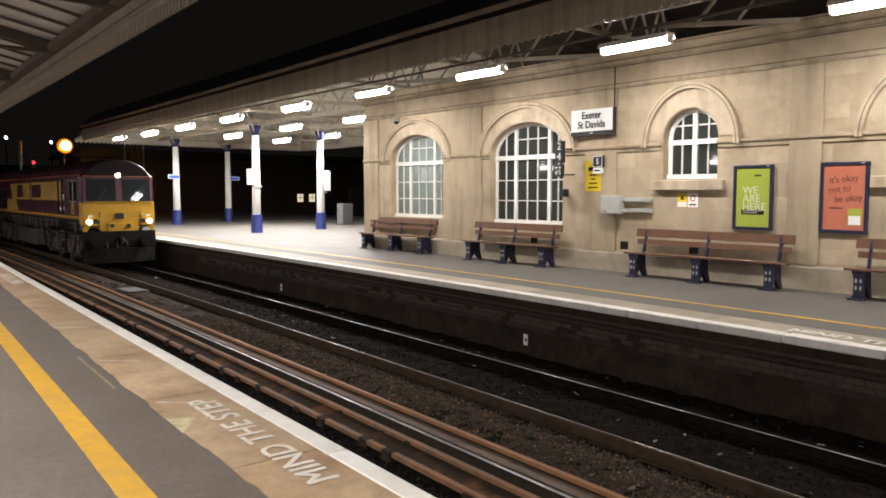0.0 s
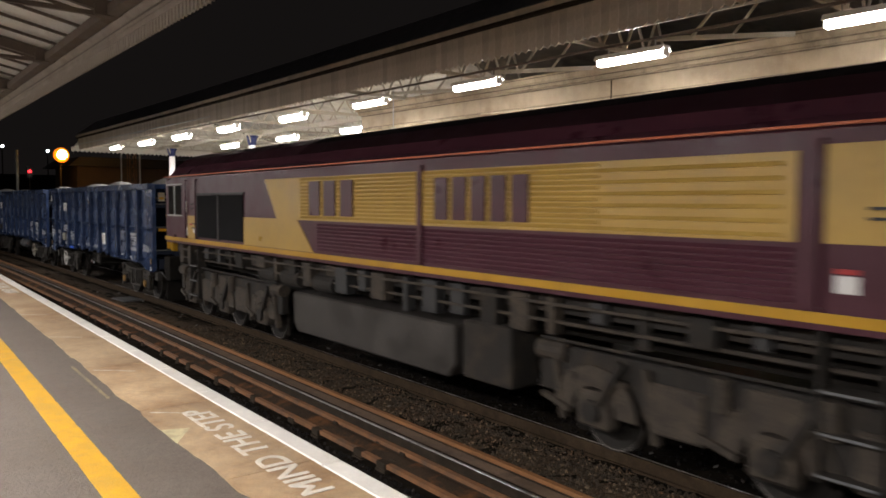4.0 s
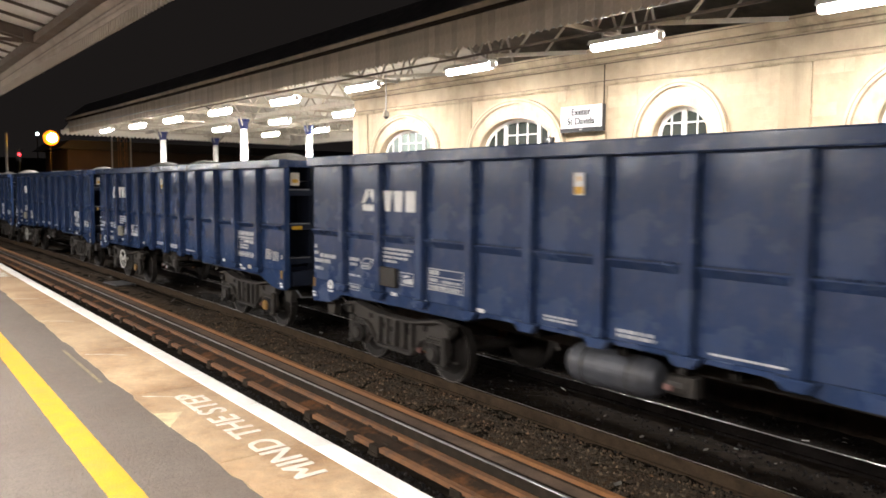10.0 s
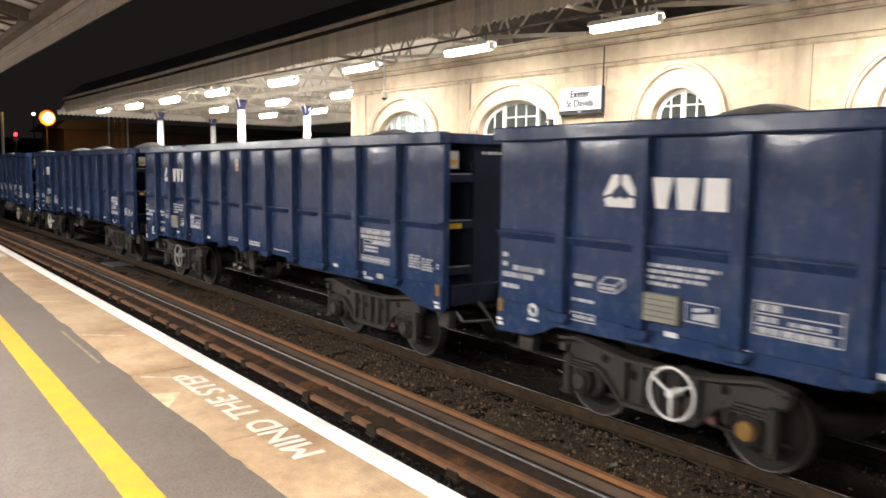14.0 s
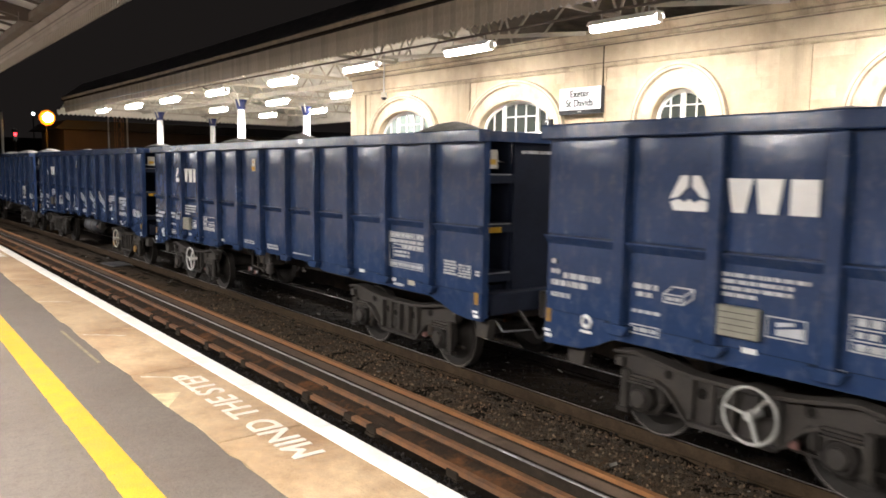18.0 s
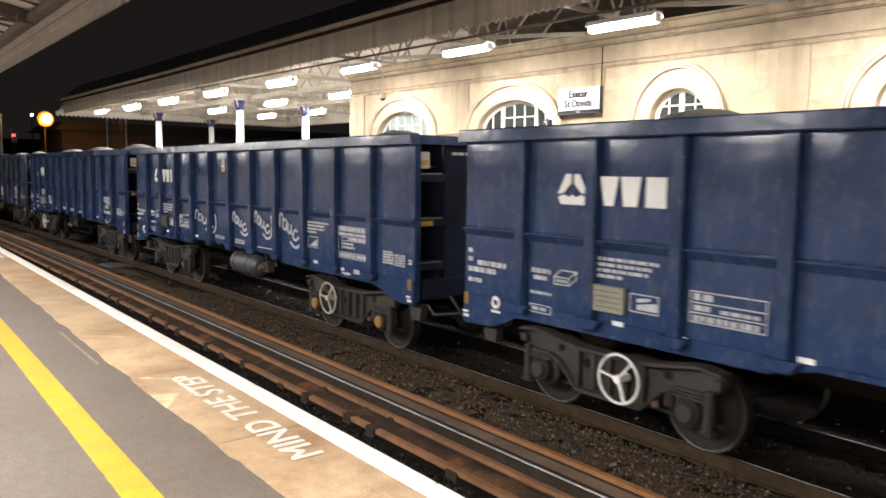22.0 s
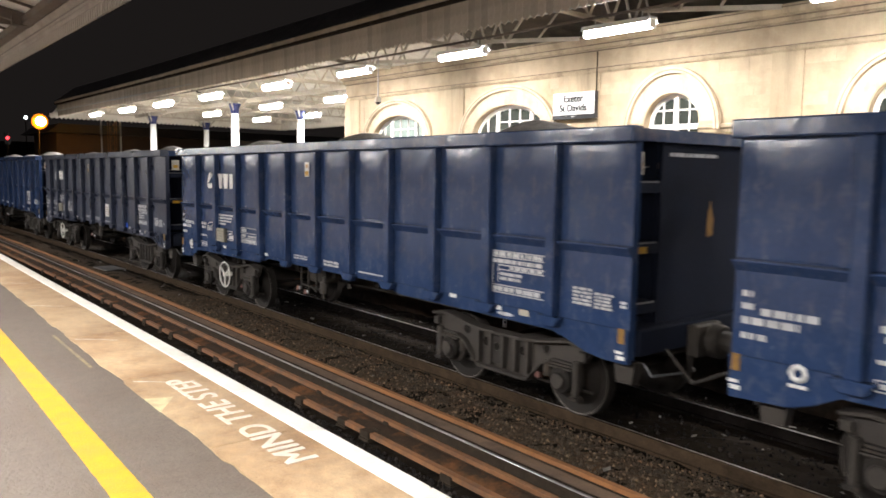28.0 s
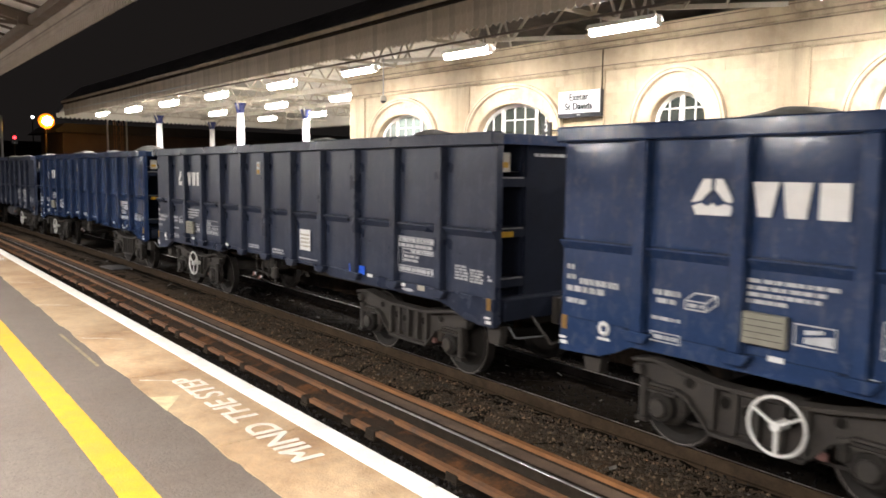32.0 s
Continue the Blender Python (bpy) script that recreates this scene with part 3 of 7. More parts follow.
rail(2.297, "running rail with a polished bright head", SHINE, DARK_RAIL, bright=0.008)
rail(0.80, "running rail close to the near platform wall", SHINE, DARK_RAIL)
rail(3.95, "running rail with a thin polished head", DULL_SHINE, BROWN_RAIL, bright=0.006, mirror=True)
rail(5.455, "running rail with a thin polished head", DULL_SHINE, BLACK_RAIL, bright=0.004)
rail(1.985, "rusty check rail beside the running rail", RUST, DARK_RAIL, -0.02, "check rails")
rail(2.655, "rusty orange rail beyond the running rail", RUST_ORANGE, DARK_RAIL, 0.0, "check rails")
tagged(part("rail", strip(on_track, -75, 30, 1.675, 1.745, RAIL_Z - 0.10, RAIL_Z - 0.05), RUST), "low rusty rail strip along the check rail", "rail", "check rails")
tagged(part("rail_web", Build().sweep([(1.746, RAIL_Z - 0.10), (1.95, RAIL_Z - 0.10), (1.95, RAIL_Z - 0.035), (1.90, RAIL_Z - 0.035), (1.746, RAIL_Z - 0.075)], stations(on_track, -75, 30)), RUST_PATCH), "flaking rusty side of the check rail", "rail", "check rails")
tagged(part("rail_board", strip(on_track, -75, 30, 2.37, 2.61, RAIL_Z - 0.13, RAIL_Z - 0.06), BOARD), "dark oily board between the rails", "board")
chair = part("rail_chair", Build().box(-0.10, 0.10, -0.19, 0.11, -0.16, -0.12).box(-0.09, 0.09, -0.18, -0.085, -0.12, -0.042).box(-0.05, 0.05, 0.10, 0.19, -0.12, 0.005).box(-0.05, 0.05, -0.03, 0.10, -0.12, -0.05), DARK_RAIL, bevel=0.008)
tagged(chair, "black cast chair that holds the check rail", "rail chair", "rail chairs")
chair.matrix_basis = pose(*on_track(1.0, 1.84, RAIL_Z))
rnd_chair = random.Random(8)
for i in range(1, 27):
    copy_thing(chair, pose(*on_track(1.0 - 0.92 * i + rnd_chair.uniform(-0.34, 0.34), 1.84 + rnd_chair.uniform(-0.012, 0.012), RAIL_Z - rnd_chair.choice((0.0, 0.004, 0.02, 0.03))), 0, 0, -3 + rnd_chair.uniform(-3, 3)))
plate = part("track_plate", strip(lambda x, s, z: (x, s, z), -0.5, 0.5, -0.28, 0.28, 0, 0.03), CABINET, bevel=0.008)
tagged(plate, "flat grey metal plate lying on the ballast", "plate")
plate.matrix_basis = pose(*on_track(-22.5, 3.25, RAIL_Z - 0.045), 0, 0, 3)

# ---- near platform ----
near_body = part("near_platform", strip(on_near, -80, 32, -9.5, -0.04, -1.35, -0.06, 4), SOOT)
tagged(near_body, "brick-faced near platform", "platform", kind="structure")


def seam(x):
    """Where the asphalt meets the edge slabs."""
    return -0.815 + max(0.0, -6.5 - x) * 0.013 + 0.03 * noise.noise(Vector((x * 1.7, 0, 0))) + 0.02 * noise.noise(Vector((x * 7, 3, 0)))


def near_asphalt():
    b = Build()
    xs = [-80 + i * 2.0 for i in range(29)] + [-22 + i * 0.12 for i in range(240)] + [7 + i * 2 for i in range(13)]
    for x in xs:
        for s, z in ((seam(x), -0.06), (seam(x), 0.0), (-9.5, 0.0), (-9.5, -0.06)):
            b.v.append(on_near(x, s, z))
    b.f = [(i * 4 + j, i * 4 + 4 + j, i * 4 + 5 + j, i * 4 + 1 + j) for i in range(len(xs) - 1) for j in range(3)]
    return b


tagged(part("near_asphalt", near_asphalt(), ASPHALT), "worn grey asphalt platform surface", "pavement", kind="structure")


def line_paint(x0, x1, half, z, base, slope):
    b = Build()
    n = int((x1 - x0) / 0.1)
    for i in range(n + 1):
        x = x0 + (x1 - x0) * i / n
        for side in (-1, 1):
            b.v.append((x, base + slope * x + side * (half + 0.006 * noise.noise(Vector((x * 9, side * 5, 0)))), z))
    b.f = [(2 * i, 2 * i + 2, 2 * i + 3, 2 * i + 1) for i in range(n)]
    return b


tagged(part("yellow_line", line_paint(-40, 8, 0.096, 0.004, -1.497, -0.0555), YELLOW), "bold yellow painted safety line on asphalt", "line marking", kind="structure")
tagged(part("worn_line", line_paint(-9.0, -7.3, 0.016, 0.004, -0.985, -0.0555), WORN_YELLOW), "short worn scrap of an old yellow line", "line marking", kind="structure")
tagged(part("triangle_mark", Build().add([(-6.02, -0.555, 0.004), (-5.59, -0.58, 0.004), (-5.93, -0.345, 0.004)], [(0, 1, 2)]), FADED_YELLOW),
       "worn yellow triangle painted on the slabs", "marking", kind="structure")


def lettering_on_edge(x, s):
    me = bold_words("MIND THE STEP", 0.32, 0.001, "CENTER", 0.0055)
    ob = part("platform_lettering", me, WORN_WHITE)
    px, py, pz = on_near(x, s, 0.004)
    ob.matrix_basis = pose(px, py, pz, 0, 0, 180 - 2.6) @ Matrix.Diagonal((1.05, 1.0, 1, 1))
    return tagged(ob, "white painted words along the platform edge", "lettering", "edge wording")


lettering_on_edge(-5.21, -0.405)
lettering_on_edge(-18.2, -0.36)
far_words = part("platform_lettering", bold_words("MIND THE STEP", 0.32, 0.001, "LEFT", 0.009), WHITE_PAINT)
far_words.matrix_basis = pose(*on_far(-5.07, 7.05, 0.004), 0, 0, -3.0)
tagged(far_words, "white painted words along the far platform edge", "lettering", "edge wording")

rnd_smear = random.Random(44)
for x_ in (-6.55, -8.62, -11.15, -13.7):
    left, right = [], []
    for i in range(7):
        s_ = -0.74 + 0.06 * i
        wide_ = 0.012 + 0.016 * rnd_smear.random() * (1.2 - i / 7)
        mid_ = x_ + 0.05 * i + rnd_smear.uniform(-0.015, 0.015)
        left.append(on_near(mid_ - wide_, s_, 0.003))
        right.append(on_near(mid_ + wide_, s_, 0.003))
    tagged(part("mortar_smear", Build().add(left + right[::-1], [tuple(range(14))]), SMEAR), "pale smear of mortar across the slabs", "marking", kind="structure")

# ---- far platform ----
far_body = part("far_platform", strip(on_far, -95, 32, 6.66, 9.0, -1.35, -0.1, 3), SOOT)
tagged(far_body, "soot-black far platform wall", "platform", kind="structure")
for z_ in (-0.24, -0.33):
    part("brick_course", strip(on_far, -60, 12, 6.635, 6.659, z_ - 0.035, z_, 3), BRICK, far_body)
rnd_course = random.Random(21)
for row in range(3):
    z_ = -0.40 - 0.082 * row
    bricks = Build()
    for i in range(130):
        x_ = -26.0 + 0.235 * i + 0.117 * (row % 2)
        if rnd_course.random() < 0.8:
            d_ = rnd_course.uniform(0.002, 0.012)
            pts = [on_far(x_ + a, s_, z) for a in (0.0, 0.222) for s_ in (6.659 - d_, 6.66) for z in (z_ - 0.070, z_)]
            bricks.add(pts, [(0, 1, 3, 2), (4, 6, 7, 5), (0, 4, 5, 1), (2, 3, 7, 6), (0, 2, 6, 4), (1, 5, 7, 3)])
    tagged(part("brick", bricks, BRICK, far_body), kind="stuff")


def far_top():
    b = Build()
    xs = [-95 + i * 3.0 for i in range(43)]
    for x in xs:
        p = on_far(x, 7.42, 0)
        b.v += [(p[0], p[1], -0.09), (p[0], p[1], 0.0), (x, 30.0, 0.0), (x, 30.0, -0.09)]
    b.f = [(i * 4 + j, i * 4 + 4 + j, i * 4 + 5 + j, i * 4 + 1 + j) for i in range(len(xs) - 1) for j in range(3)]
    return b


tagged(part("far_asphalt", far_top(), FAR_ASPHALT), "pale worn asphalt of the far platform", "pavement", kind="structure")
tagged(part("far_yellow_line", strip(on_far, -90, 12, 8.10, 8.20, 0.0, 0.004), YELLOW), "thin yellow safety line on the far platform", "line marking", kind="structure")
for px_, s_ in ((-9.72, 0), (-19.7, 0)):
    q = on_far(px_, 6.655, -0.83 if px_ > -15 else -0.88)
    ob = part("distance_plate", Build().box(-0.055, 0.055, -0.012, 0.0, -0.10, 0.10), WINDOW_WHITE, bevel=0.004)
    ob.matrix_basis = pose(*q, 0, 0, -2.5)
    part("hole", Build().cyl((0.02, -0.014, 0), "y", 0.028, 0.003, 10), BLACK, ob)
    tagged(ob, "small white plate on the dark platform wall", "plate", "wall plates")

# ---- station building ----
WALL = pose(0, 11.81, 0, 0, 0, math.degrees(math.atan(0.0055)))
WALL_L, WALL_R, WALL_TOP = -21.36, 22.0, 5.06


def arch_height(u, half, rise):
    """Height of an arch above its springing, u from its middle."""
    return rise * max(0.0, 1 - (u / half) ** 2) ** 0.5


# middle, half width, sill, springing, rise; hood: half width, rise; kind of glazing
WINDOWS = [(-18.57, 1.31, 1.07, 2.86, 0.77, 1.72, 1.28, "wide"), (-13.91, 1.31, 1.01, 2.88, 0.80, 1.76, 1.34, "wide"),
           (-9.06, 0.65, 2.14, 3.02, 0.62, 1.17, 1.34, "small"), (-4.56, 0.585, 2.17, 3.02, 0.62, 1.15, 1.30, "small"),
           (0.2, 1.245, 1.05, 2.88, 0.78, 1.72, 1.24, "wide"), (4.9, 1.245, 1.05, 2.88, 0.78, 1.72, 1.24, "wide")]


def wall_front():
    b = Build()
    cuts = [WALL_L]
    for mid, half, sill, spring, rise, *_ in WINDOWS:
        cuts += [mid - half, mid + half]
    cuts.append(WALL_R)
    for i in range(0, len(cuts), 2):
        b.add([(cuts[i], 0, -0.02), (cuts[i + 1], 0, -0.02), (cuts[i + 1], 0, WALL_TOP), (cuts[i], 0, WALL_TOP)], [(0, 1, 2, 3)])
    for mid, half, sill, spring, rise, *_ in WINDOWS:
        b.add([(mid - half, 0, -0.02), (mid + half, 0, -0.02), (mid + half, 0, sill), (mid - half, 0, sill)], [(0, 1, 2, 3)])
        n = 24
        edge = [(mid - half * math.cos(math.pi * k / n), spring + rise * math.sin(math.pi * k / n)) for k in range(n + 1)]
        for (xa, za), (xb, zb) in zip(edge, edge[1:]):
            b.add([(xa, 0, za), (xb, 0, zb), (xb, 0, WALL_TOP), (xa, 0, WALL_TOP)], [(0, 1, 2, 3)])
        loop = [(mid - half, sill)] + edge + [(mid + half, sill)]
        for k in range(len(loop)):
            (xa, za), (xb, zb) = loop[k], loop[(k + 1) % len(loop)]
            b.add([(xa, 0, za), (xb, 0, zb), (xb, 0.34, zb), (xa, 0.34, za)], [(0, 1, 2, 3)])
    b.add([(WALL_L, 0, WALL_TOP), (WALL_R, 0, WALL_TOP), (WALL_R, 9, WALL_TOP), (WALL_L, 9, WALL_TOP)], [(0, 1, 2, 3)])
    b.add([(WALL_L, 0, 0), (WALL_L, 9, 0), (WALL_L, 9, WALL_TOP), (WALL_L, 0, WALL_TOP)], [(0, 1, 2, 3)])
    b.add([(WALL_L, 9, 0), (WALL_R, 9, 0), (WALL_R, 9, WALL_TOP), (WALL_L, 9, WALL_TOP)], [(0, 1, 2, 3)])
    b.add([(WALL_R, 0, 0), (WALL_R, 9, 0), (WALL_R, 9, WALL_TOP), (WALL_R, 0, WALL_TOP)], [(0, 1, 2, 3)])
    return b


station = part("wall_station", wall_front(), STONE)
station.matrix_basis = WALL
tagged(station, "honey-coloured stone station wall with arched windows", "wall", kind="structure")


def breaks(z):
    """Stretches of wall at height z that no window takes up."""
    xs = [WALL_L - 0.02]
    for mid, half, sill, spring, rise, hood, hrise, kind in WINDOWS:
        w = half + 0.015
        xs += [mid - w, mid + w]
    xs.append(WALL_R)
    return list(zip(xs[::2], xs[1::2]))


for xa, xb in breaks(2.84):
    part("string_course", Build().prism([(0, 2.76), (-0.035, 2.775), (-0.04, 2.835), (-0.085, 2.875), (-0.09, 2.93), (0, 2.955)], "x", xa, xb), STONE_DIRTY, station)
    # Dark strip painted in for the shade of a groove.
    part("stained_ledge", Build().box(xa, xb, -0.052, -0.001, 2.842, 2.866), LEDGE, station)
part("cornice", Build().prism([(0, 4.78), (-0.06, 4.80), (-0.06, 4.87), (-0.16, 4.93), (-0.20, 5.02), (-0.20, 5.09), (0.3, 5.09), (0.3, 5.06), (0, 5.06)], "x", WALL_L - 0.12, WALL_R), STONE_DIRTY, station)
part("frieze_moulding", Build().prism([(0, 4.24), (-0.04, 4.26), (-0.06, 4.30), (-0.04, 4.335), (0, 4.345)], "x", WALL_L - 0.02, WALL_R), STONE_DIRTY, station)
# Dirt lines along the frieze and cornice ledges.
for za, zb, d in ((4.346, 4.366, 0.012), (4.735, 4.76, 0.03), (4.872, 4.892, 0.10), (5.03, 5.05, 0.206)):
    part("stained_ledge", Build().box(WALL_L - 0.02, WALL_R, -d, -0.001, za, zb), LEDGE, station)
part("plinth", Build().prism([(0, -0.02), (-0.07, -0.02), (-0.07, 0.42), (-0.02, 0.47), (0, 0.47)], "x", WALL_L - 0.03, WALL_R), PLINTH, station, "dirty stone plinth")
for xa, xb in ((-21.38, -20.55), (-16.86, -15.55), (-11.85, -10.95), (-6.9, -6.3), (-2.3, -1.6)):
    part("pilaster", Build().prism([(xa, 0), (xa, -0.045), (xb, -0.045), (xb, 0)], "z", 0.47, 4.24), STONE_DIRTY, station, "streaked stone pilaster")


def arch_ring(mid, spring, half0, rise0, half1, rise1, d0, d1, foot, n=28):
    """A moulding that follows an arch: inner and outer ellipse, from depth d0 out to d1, with legs down to foot."""
    b = Build()
    pts = []
    for k in range(n + 1):
        c, s = math.cos(math.pi * k / n), math.sin(math.pi * k / n)
        pts.append(((mid - half0 * c, spring + rise0 * s), (mid - half1 * c, spring + rise1 * s)))
    if foot < spring:
        pts = [((mid - half0, foot), (mid - half1, foot))] + pts + [((mid + half0, foot), (mid + half1, foot))]
    for (ia, oa) in pts:
        b.v += [(ia[0], d0, ia[1]), (ia[0], d1, ia[1]), (oa[0], d1, oa[1]), (oa[0], d0, oa[1])]
    b.f = [(i * 4 + j, i * 4 + 4 + j, i * 4 + 4 + (j + 1) % 4, i * 4 + (j + 1) % 4) for i in range(len(pts) - 1) for j in range(4)]
    b.f += [(0, 1, 2, 3), tuple(len(pts) * 4 - 1 - j for j in range(4))]
    return b


def station_window(spec):
    mid, half, sill, spring, rise, hood, hrise, kind = spec
    hs = 2.84
    part("hood_mould", arch_ring(mid, hs, hood - 0.13, hrise - 0.13, hood, hrise, 0.0, -0.12, hs + 0.116), STONE_TRIM, station)
    # Dark ring puts the hood's shadow line into the colour.
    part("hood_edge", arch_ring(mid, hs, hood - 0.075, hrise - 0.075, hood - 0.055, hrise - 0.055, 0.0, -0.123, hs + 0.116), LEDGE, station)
    part("arch_ring", arch_ring(mid, spring, half + 0.02, rise + 0.02, half + 0.40, rise + 0.40, 0.0, -0.02, spring), STONE_TRIM, station)
    win = new("window_1")
    win.matrix_basis = WALL @ pose(mid, 0.20, 0)
    tagged(win, "white-painted arched sash window with many small panes", "window", "arched windows", "structure")
    top = lambda u: spring + arch_height(u, half, rise)
    part("window_frame", arch_ring(0, spring, half - 0.09, rise - 0.09, half, rise, 0.0, 0.09, sill), WINDOW_WHITE, win)
    part("window_sill", Build().box(-half, half, -0.05, 0.09, sill, sill + 0.10), WINDOW_WHITE, win)
    if kind == "wide":
        trans = spring - 0.16
        part("transom", Build().box(-half, half, -0.02, 0.09, trans, trans + 0.12), WINDOW_WHITE, win)
        posts = (-half * 0.40, half * 0.52)
        for u in posts:
            part("mullion", Build().box(u - 0.05, u + 0.05, -0.015, 0.09, sill, top(u) - 0.04), WINDOW_WHITE, win)
        spans = ((-half + 0.08, posts[0] - 0.05, 2), (posts[0] + 0.05, posts[1] - 0.05, 3), (posts[1] + 0.05, half - 0.08, 2))
        rows_ = (sill + 0.10, (trans - sill) * 0.36 + sill, (trans - sill) * 0.68 + sill, trans)
        panes = PANE_BLIND if mid < -16 else PANE
        for ua, ub, n in spans:
            w = (ub - ua) / n
            for k in range(n):
                a, c = ua + k * w, ua + (k + 1) * w
                if k:
                    part("glazing_bar", Build().box(a - 0.014, a + 0.014, 0.0, 0.05, sill + 0.1, top(a) - 0.06), WINDOW_WHITE, win)
                for za, zb in zip(rows_, rows_[1:]):
                    part("pane", Build().box(a + 0.012, c - 0.012, 0.03, 0.04, za + 0.012, zb - 0.012), panes, win)
                part("pane", Build().add([(a + 0.01, 0.035, trans + 0.12), (c - 0.01, 0.035, trans + 0.12), (c - 0.01, 0.035, max(trans + 0.14, top(c) - 0.05)), (a + 0.01, 0.035, max(trans + 0.14, top(a) - 0.05))], [(0, 1, 2, 3)]), panes, win)
            for z in rows_[1:-1]:
                part("glazing_bar", Build().box(ua, ub, 0.0, 0.05, z - 0.014, z + 0.014), WINDOW_WHITE, win)
            zc = trans + 0.12 + (spring + rise - trans - 0.12) * 0.5
            if n == 3:
                part("glazing_bar", Build().box(ua, ub, 0.0, 0.05, zc - 0.014, zc + 0.014), WINDOW_WHITE, win)
    else:
        trans = spring - 0.14
        part("transom", Build().box(-half, half, -0.02, 0.09, trans, trans + 0.11), WINDOW_WHITE, win)
        part("mullion", Build().box(-0.055, 0.055, -0.015, 0.09, sill, spring + rise - 0.05), WINDOW_WHITE, win)
        for side in (-1, 1):
            ua, ub = sorted((side * 0.055, side * (half - 0.08)))
            um = (ua + ub) / 2
            part("glazing_bar", Build().box(um - 0.014, um + 0.014, 0.0, 0.05, sill + 0.1, top(um) - 0.05), WINDOW_WHITE, win)
            part("glazing_bar", Build().box(ua, ub, 0.0, 0.05, spring + 0.26, spring + 0.29), WINDOW_WHITE, win)
            for a, c in ((ua, um), (um, ub)):
                part("pane", Build().box(a + 0.012, c - 0.012, 0.03, 0.04, sill + 0.10, trans), PANE, win)
                part("pane", Build().add([(a, 0.035, trans + 0.11), (c, 0.035, trans + 0.11), (c, 0.035, top(c) - 0.05), (a, 0.035, top(a) - 0.05)], [(0, 1, 2, 3)]), PANE, win)
        part("stone_sill", Build().box(-0.86, 0.84, -0.32, 0.0, sill - 0.25, sill - 0.03), STONE_TRIM, win, "broad stone sill", bevel=0.015)


for w_ in WINDOWS:
    station_window(w_)

# ---- far canopy ----
canopy = new("station_canopy")
tagged(canopy, "long boarded platform canopy on iron trusses", "canopy", kind="structure")
FASCIA_S, VAL_Z = 7.70, 4.80


def board_mesh(w, h, tip):
    return Build().prism([(-w / 2, h), (-w / 2, tip), (0, 0), (w / 2, tip), (w / 2, h)], "y", -0.012, 0.012).mesh("valance_board")


far_board = board_mesh(0.196, 0.66, 0.07)
far_board.materials.append(VALANCE)
for i in range(290):
    x = -46.6 + i * 0.2
    px, py, pz = on_track(x, FASCIA_S, VAL_Z)
    ob = new("valance_board", far_board)
    ob.parent = canopy
    ob.matrix_basis = pose(px, py, pz, 0, 0, math.degrees(math.atan(-0.0562 - 0.001 * x)))
part("gutter", strip(on_track, -47, 14, FASCIA_S - 0.12, FASCIA_S + 0.06, VAL_Z + 0.665, VAL_Z + 0.735), DARK_RAIL, canopy, "dark iron gutter")
part("upper_board", strip(on_track, -47, 14, FASCIA_S - 0.10, FASCIA_S - 0.02, VAL_Z + 0.74, VAL_Z + 0.86), VALANCE, canopy, "weathered upper board")
part("roof_slates", Build().sweep([(FASCIA_S - 0.12, VAL_Z + 0.87), (FASCIA_S + 1.0, VAL_Z + 1.72), (FASCIA_S + 3.2, VAL_Z + 1.45)], stations(on_track, -47, 14, 3.0)), SLATE, canopy, "dark slate roof slope")
part("fascia_beam", strip(on_track, -47, 14, FASCIA_S + 0.02, FASCIA_S + 0.14, VAL_Z + 0.28, VAL_Z + 0.72), VALANCE, canopy)


def canopy_roof():
    b = Build()
    for x in (-47.0, -38, -29, -21.4, -10, 0, 14):
        p = on_track(x, FASCIA_S - 0.05, 0)
        for y, z in ((p[1], 5.66), (16.4, 7.3), (23.6, 5.55), (23.6, 5.47), (16.4, 7.2), (p[1] + 0.1, 5.50)):
            b.v.append((p[0] if y < 12 else x, y, z))
    b.f = [(i * 6 + j, i * 6 + 6 + j, i * 6 + 6 + (j + 1) % 6, i * 6 + (j + 1) % 6) for i in range(6) for j in range(6)]
    b.f += [tuple(range(6)), tuple(36 + 5 - j for j in range(6))]
    return b


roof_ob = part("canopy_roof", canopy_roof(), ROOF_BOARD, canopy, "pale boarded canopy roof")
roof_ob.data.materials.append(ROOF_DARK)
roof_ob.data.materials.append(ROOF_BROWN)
# Underside beyond x = -21.5 gets the brown that has its shade painted in.
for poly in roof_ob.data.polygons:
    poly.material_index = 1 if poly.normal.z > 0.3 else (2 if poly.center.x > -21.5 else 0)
part("end_valance", Build().prism([(8.9, 4.82), (23.6, 4.82), (23.6, 5.5), (16.4, 7.1), (9.4, 5.5)], "x", -47.06, -47.0), ROOF_BOARD, canopy, "cream boarded canopy end")
end_tooth = board_mesh(0.24, 0.30, 0.10)
end_tooth.materials.append(ROOF_BOARD)
for i in range(60):
    ob = new("end_board", end_tooth)
    ob.parent = canopy
    ob.matrix_basis = pose(-46.97, 9.0 + i * 0.243, 4.70, 0, 0, 90)
rear_x = [(-46.9 + i * 0.25) for i in range(64)]
for x in rear_x:
    ob = new("end_board", end_tooth)
    ob.parent = canopy
    ob.matrix_basis = pose(x, 23.5, 4.70)
part("rear_valance", Build().box(-47, -21.5, 23.52, 23.58, 4.95, 5.55), ROOF_BOARD, canopy)


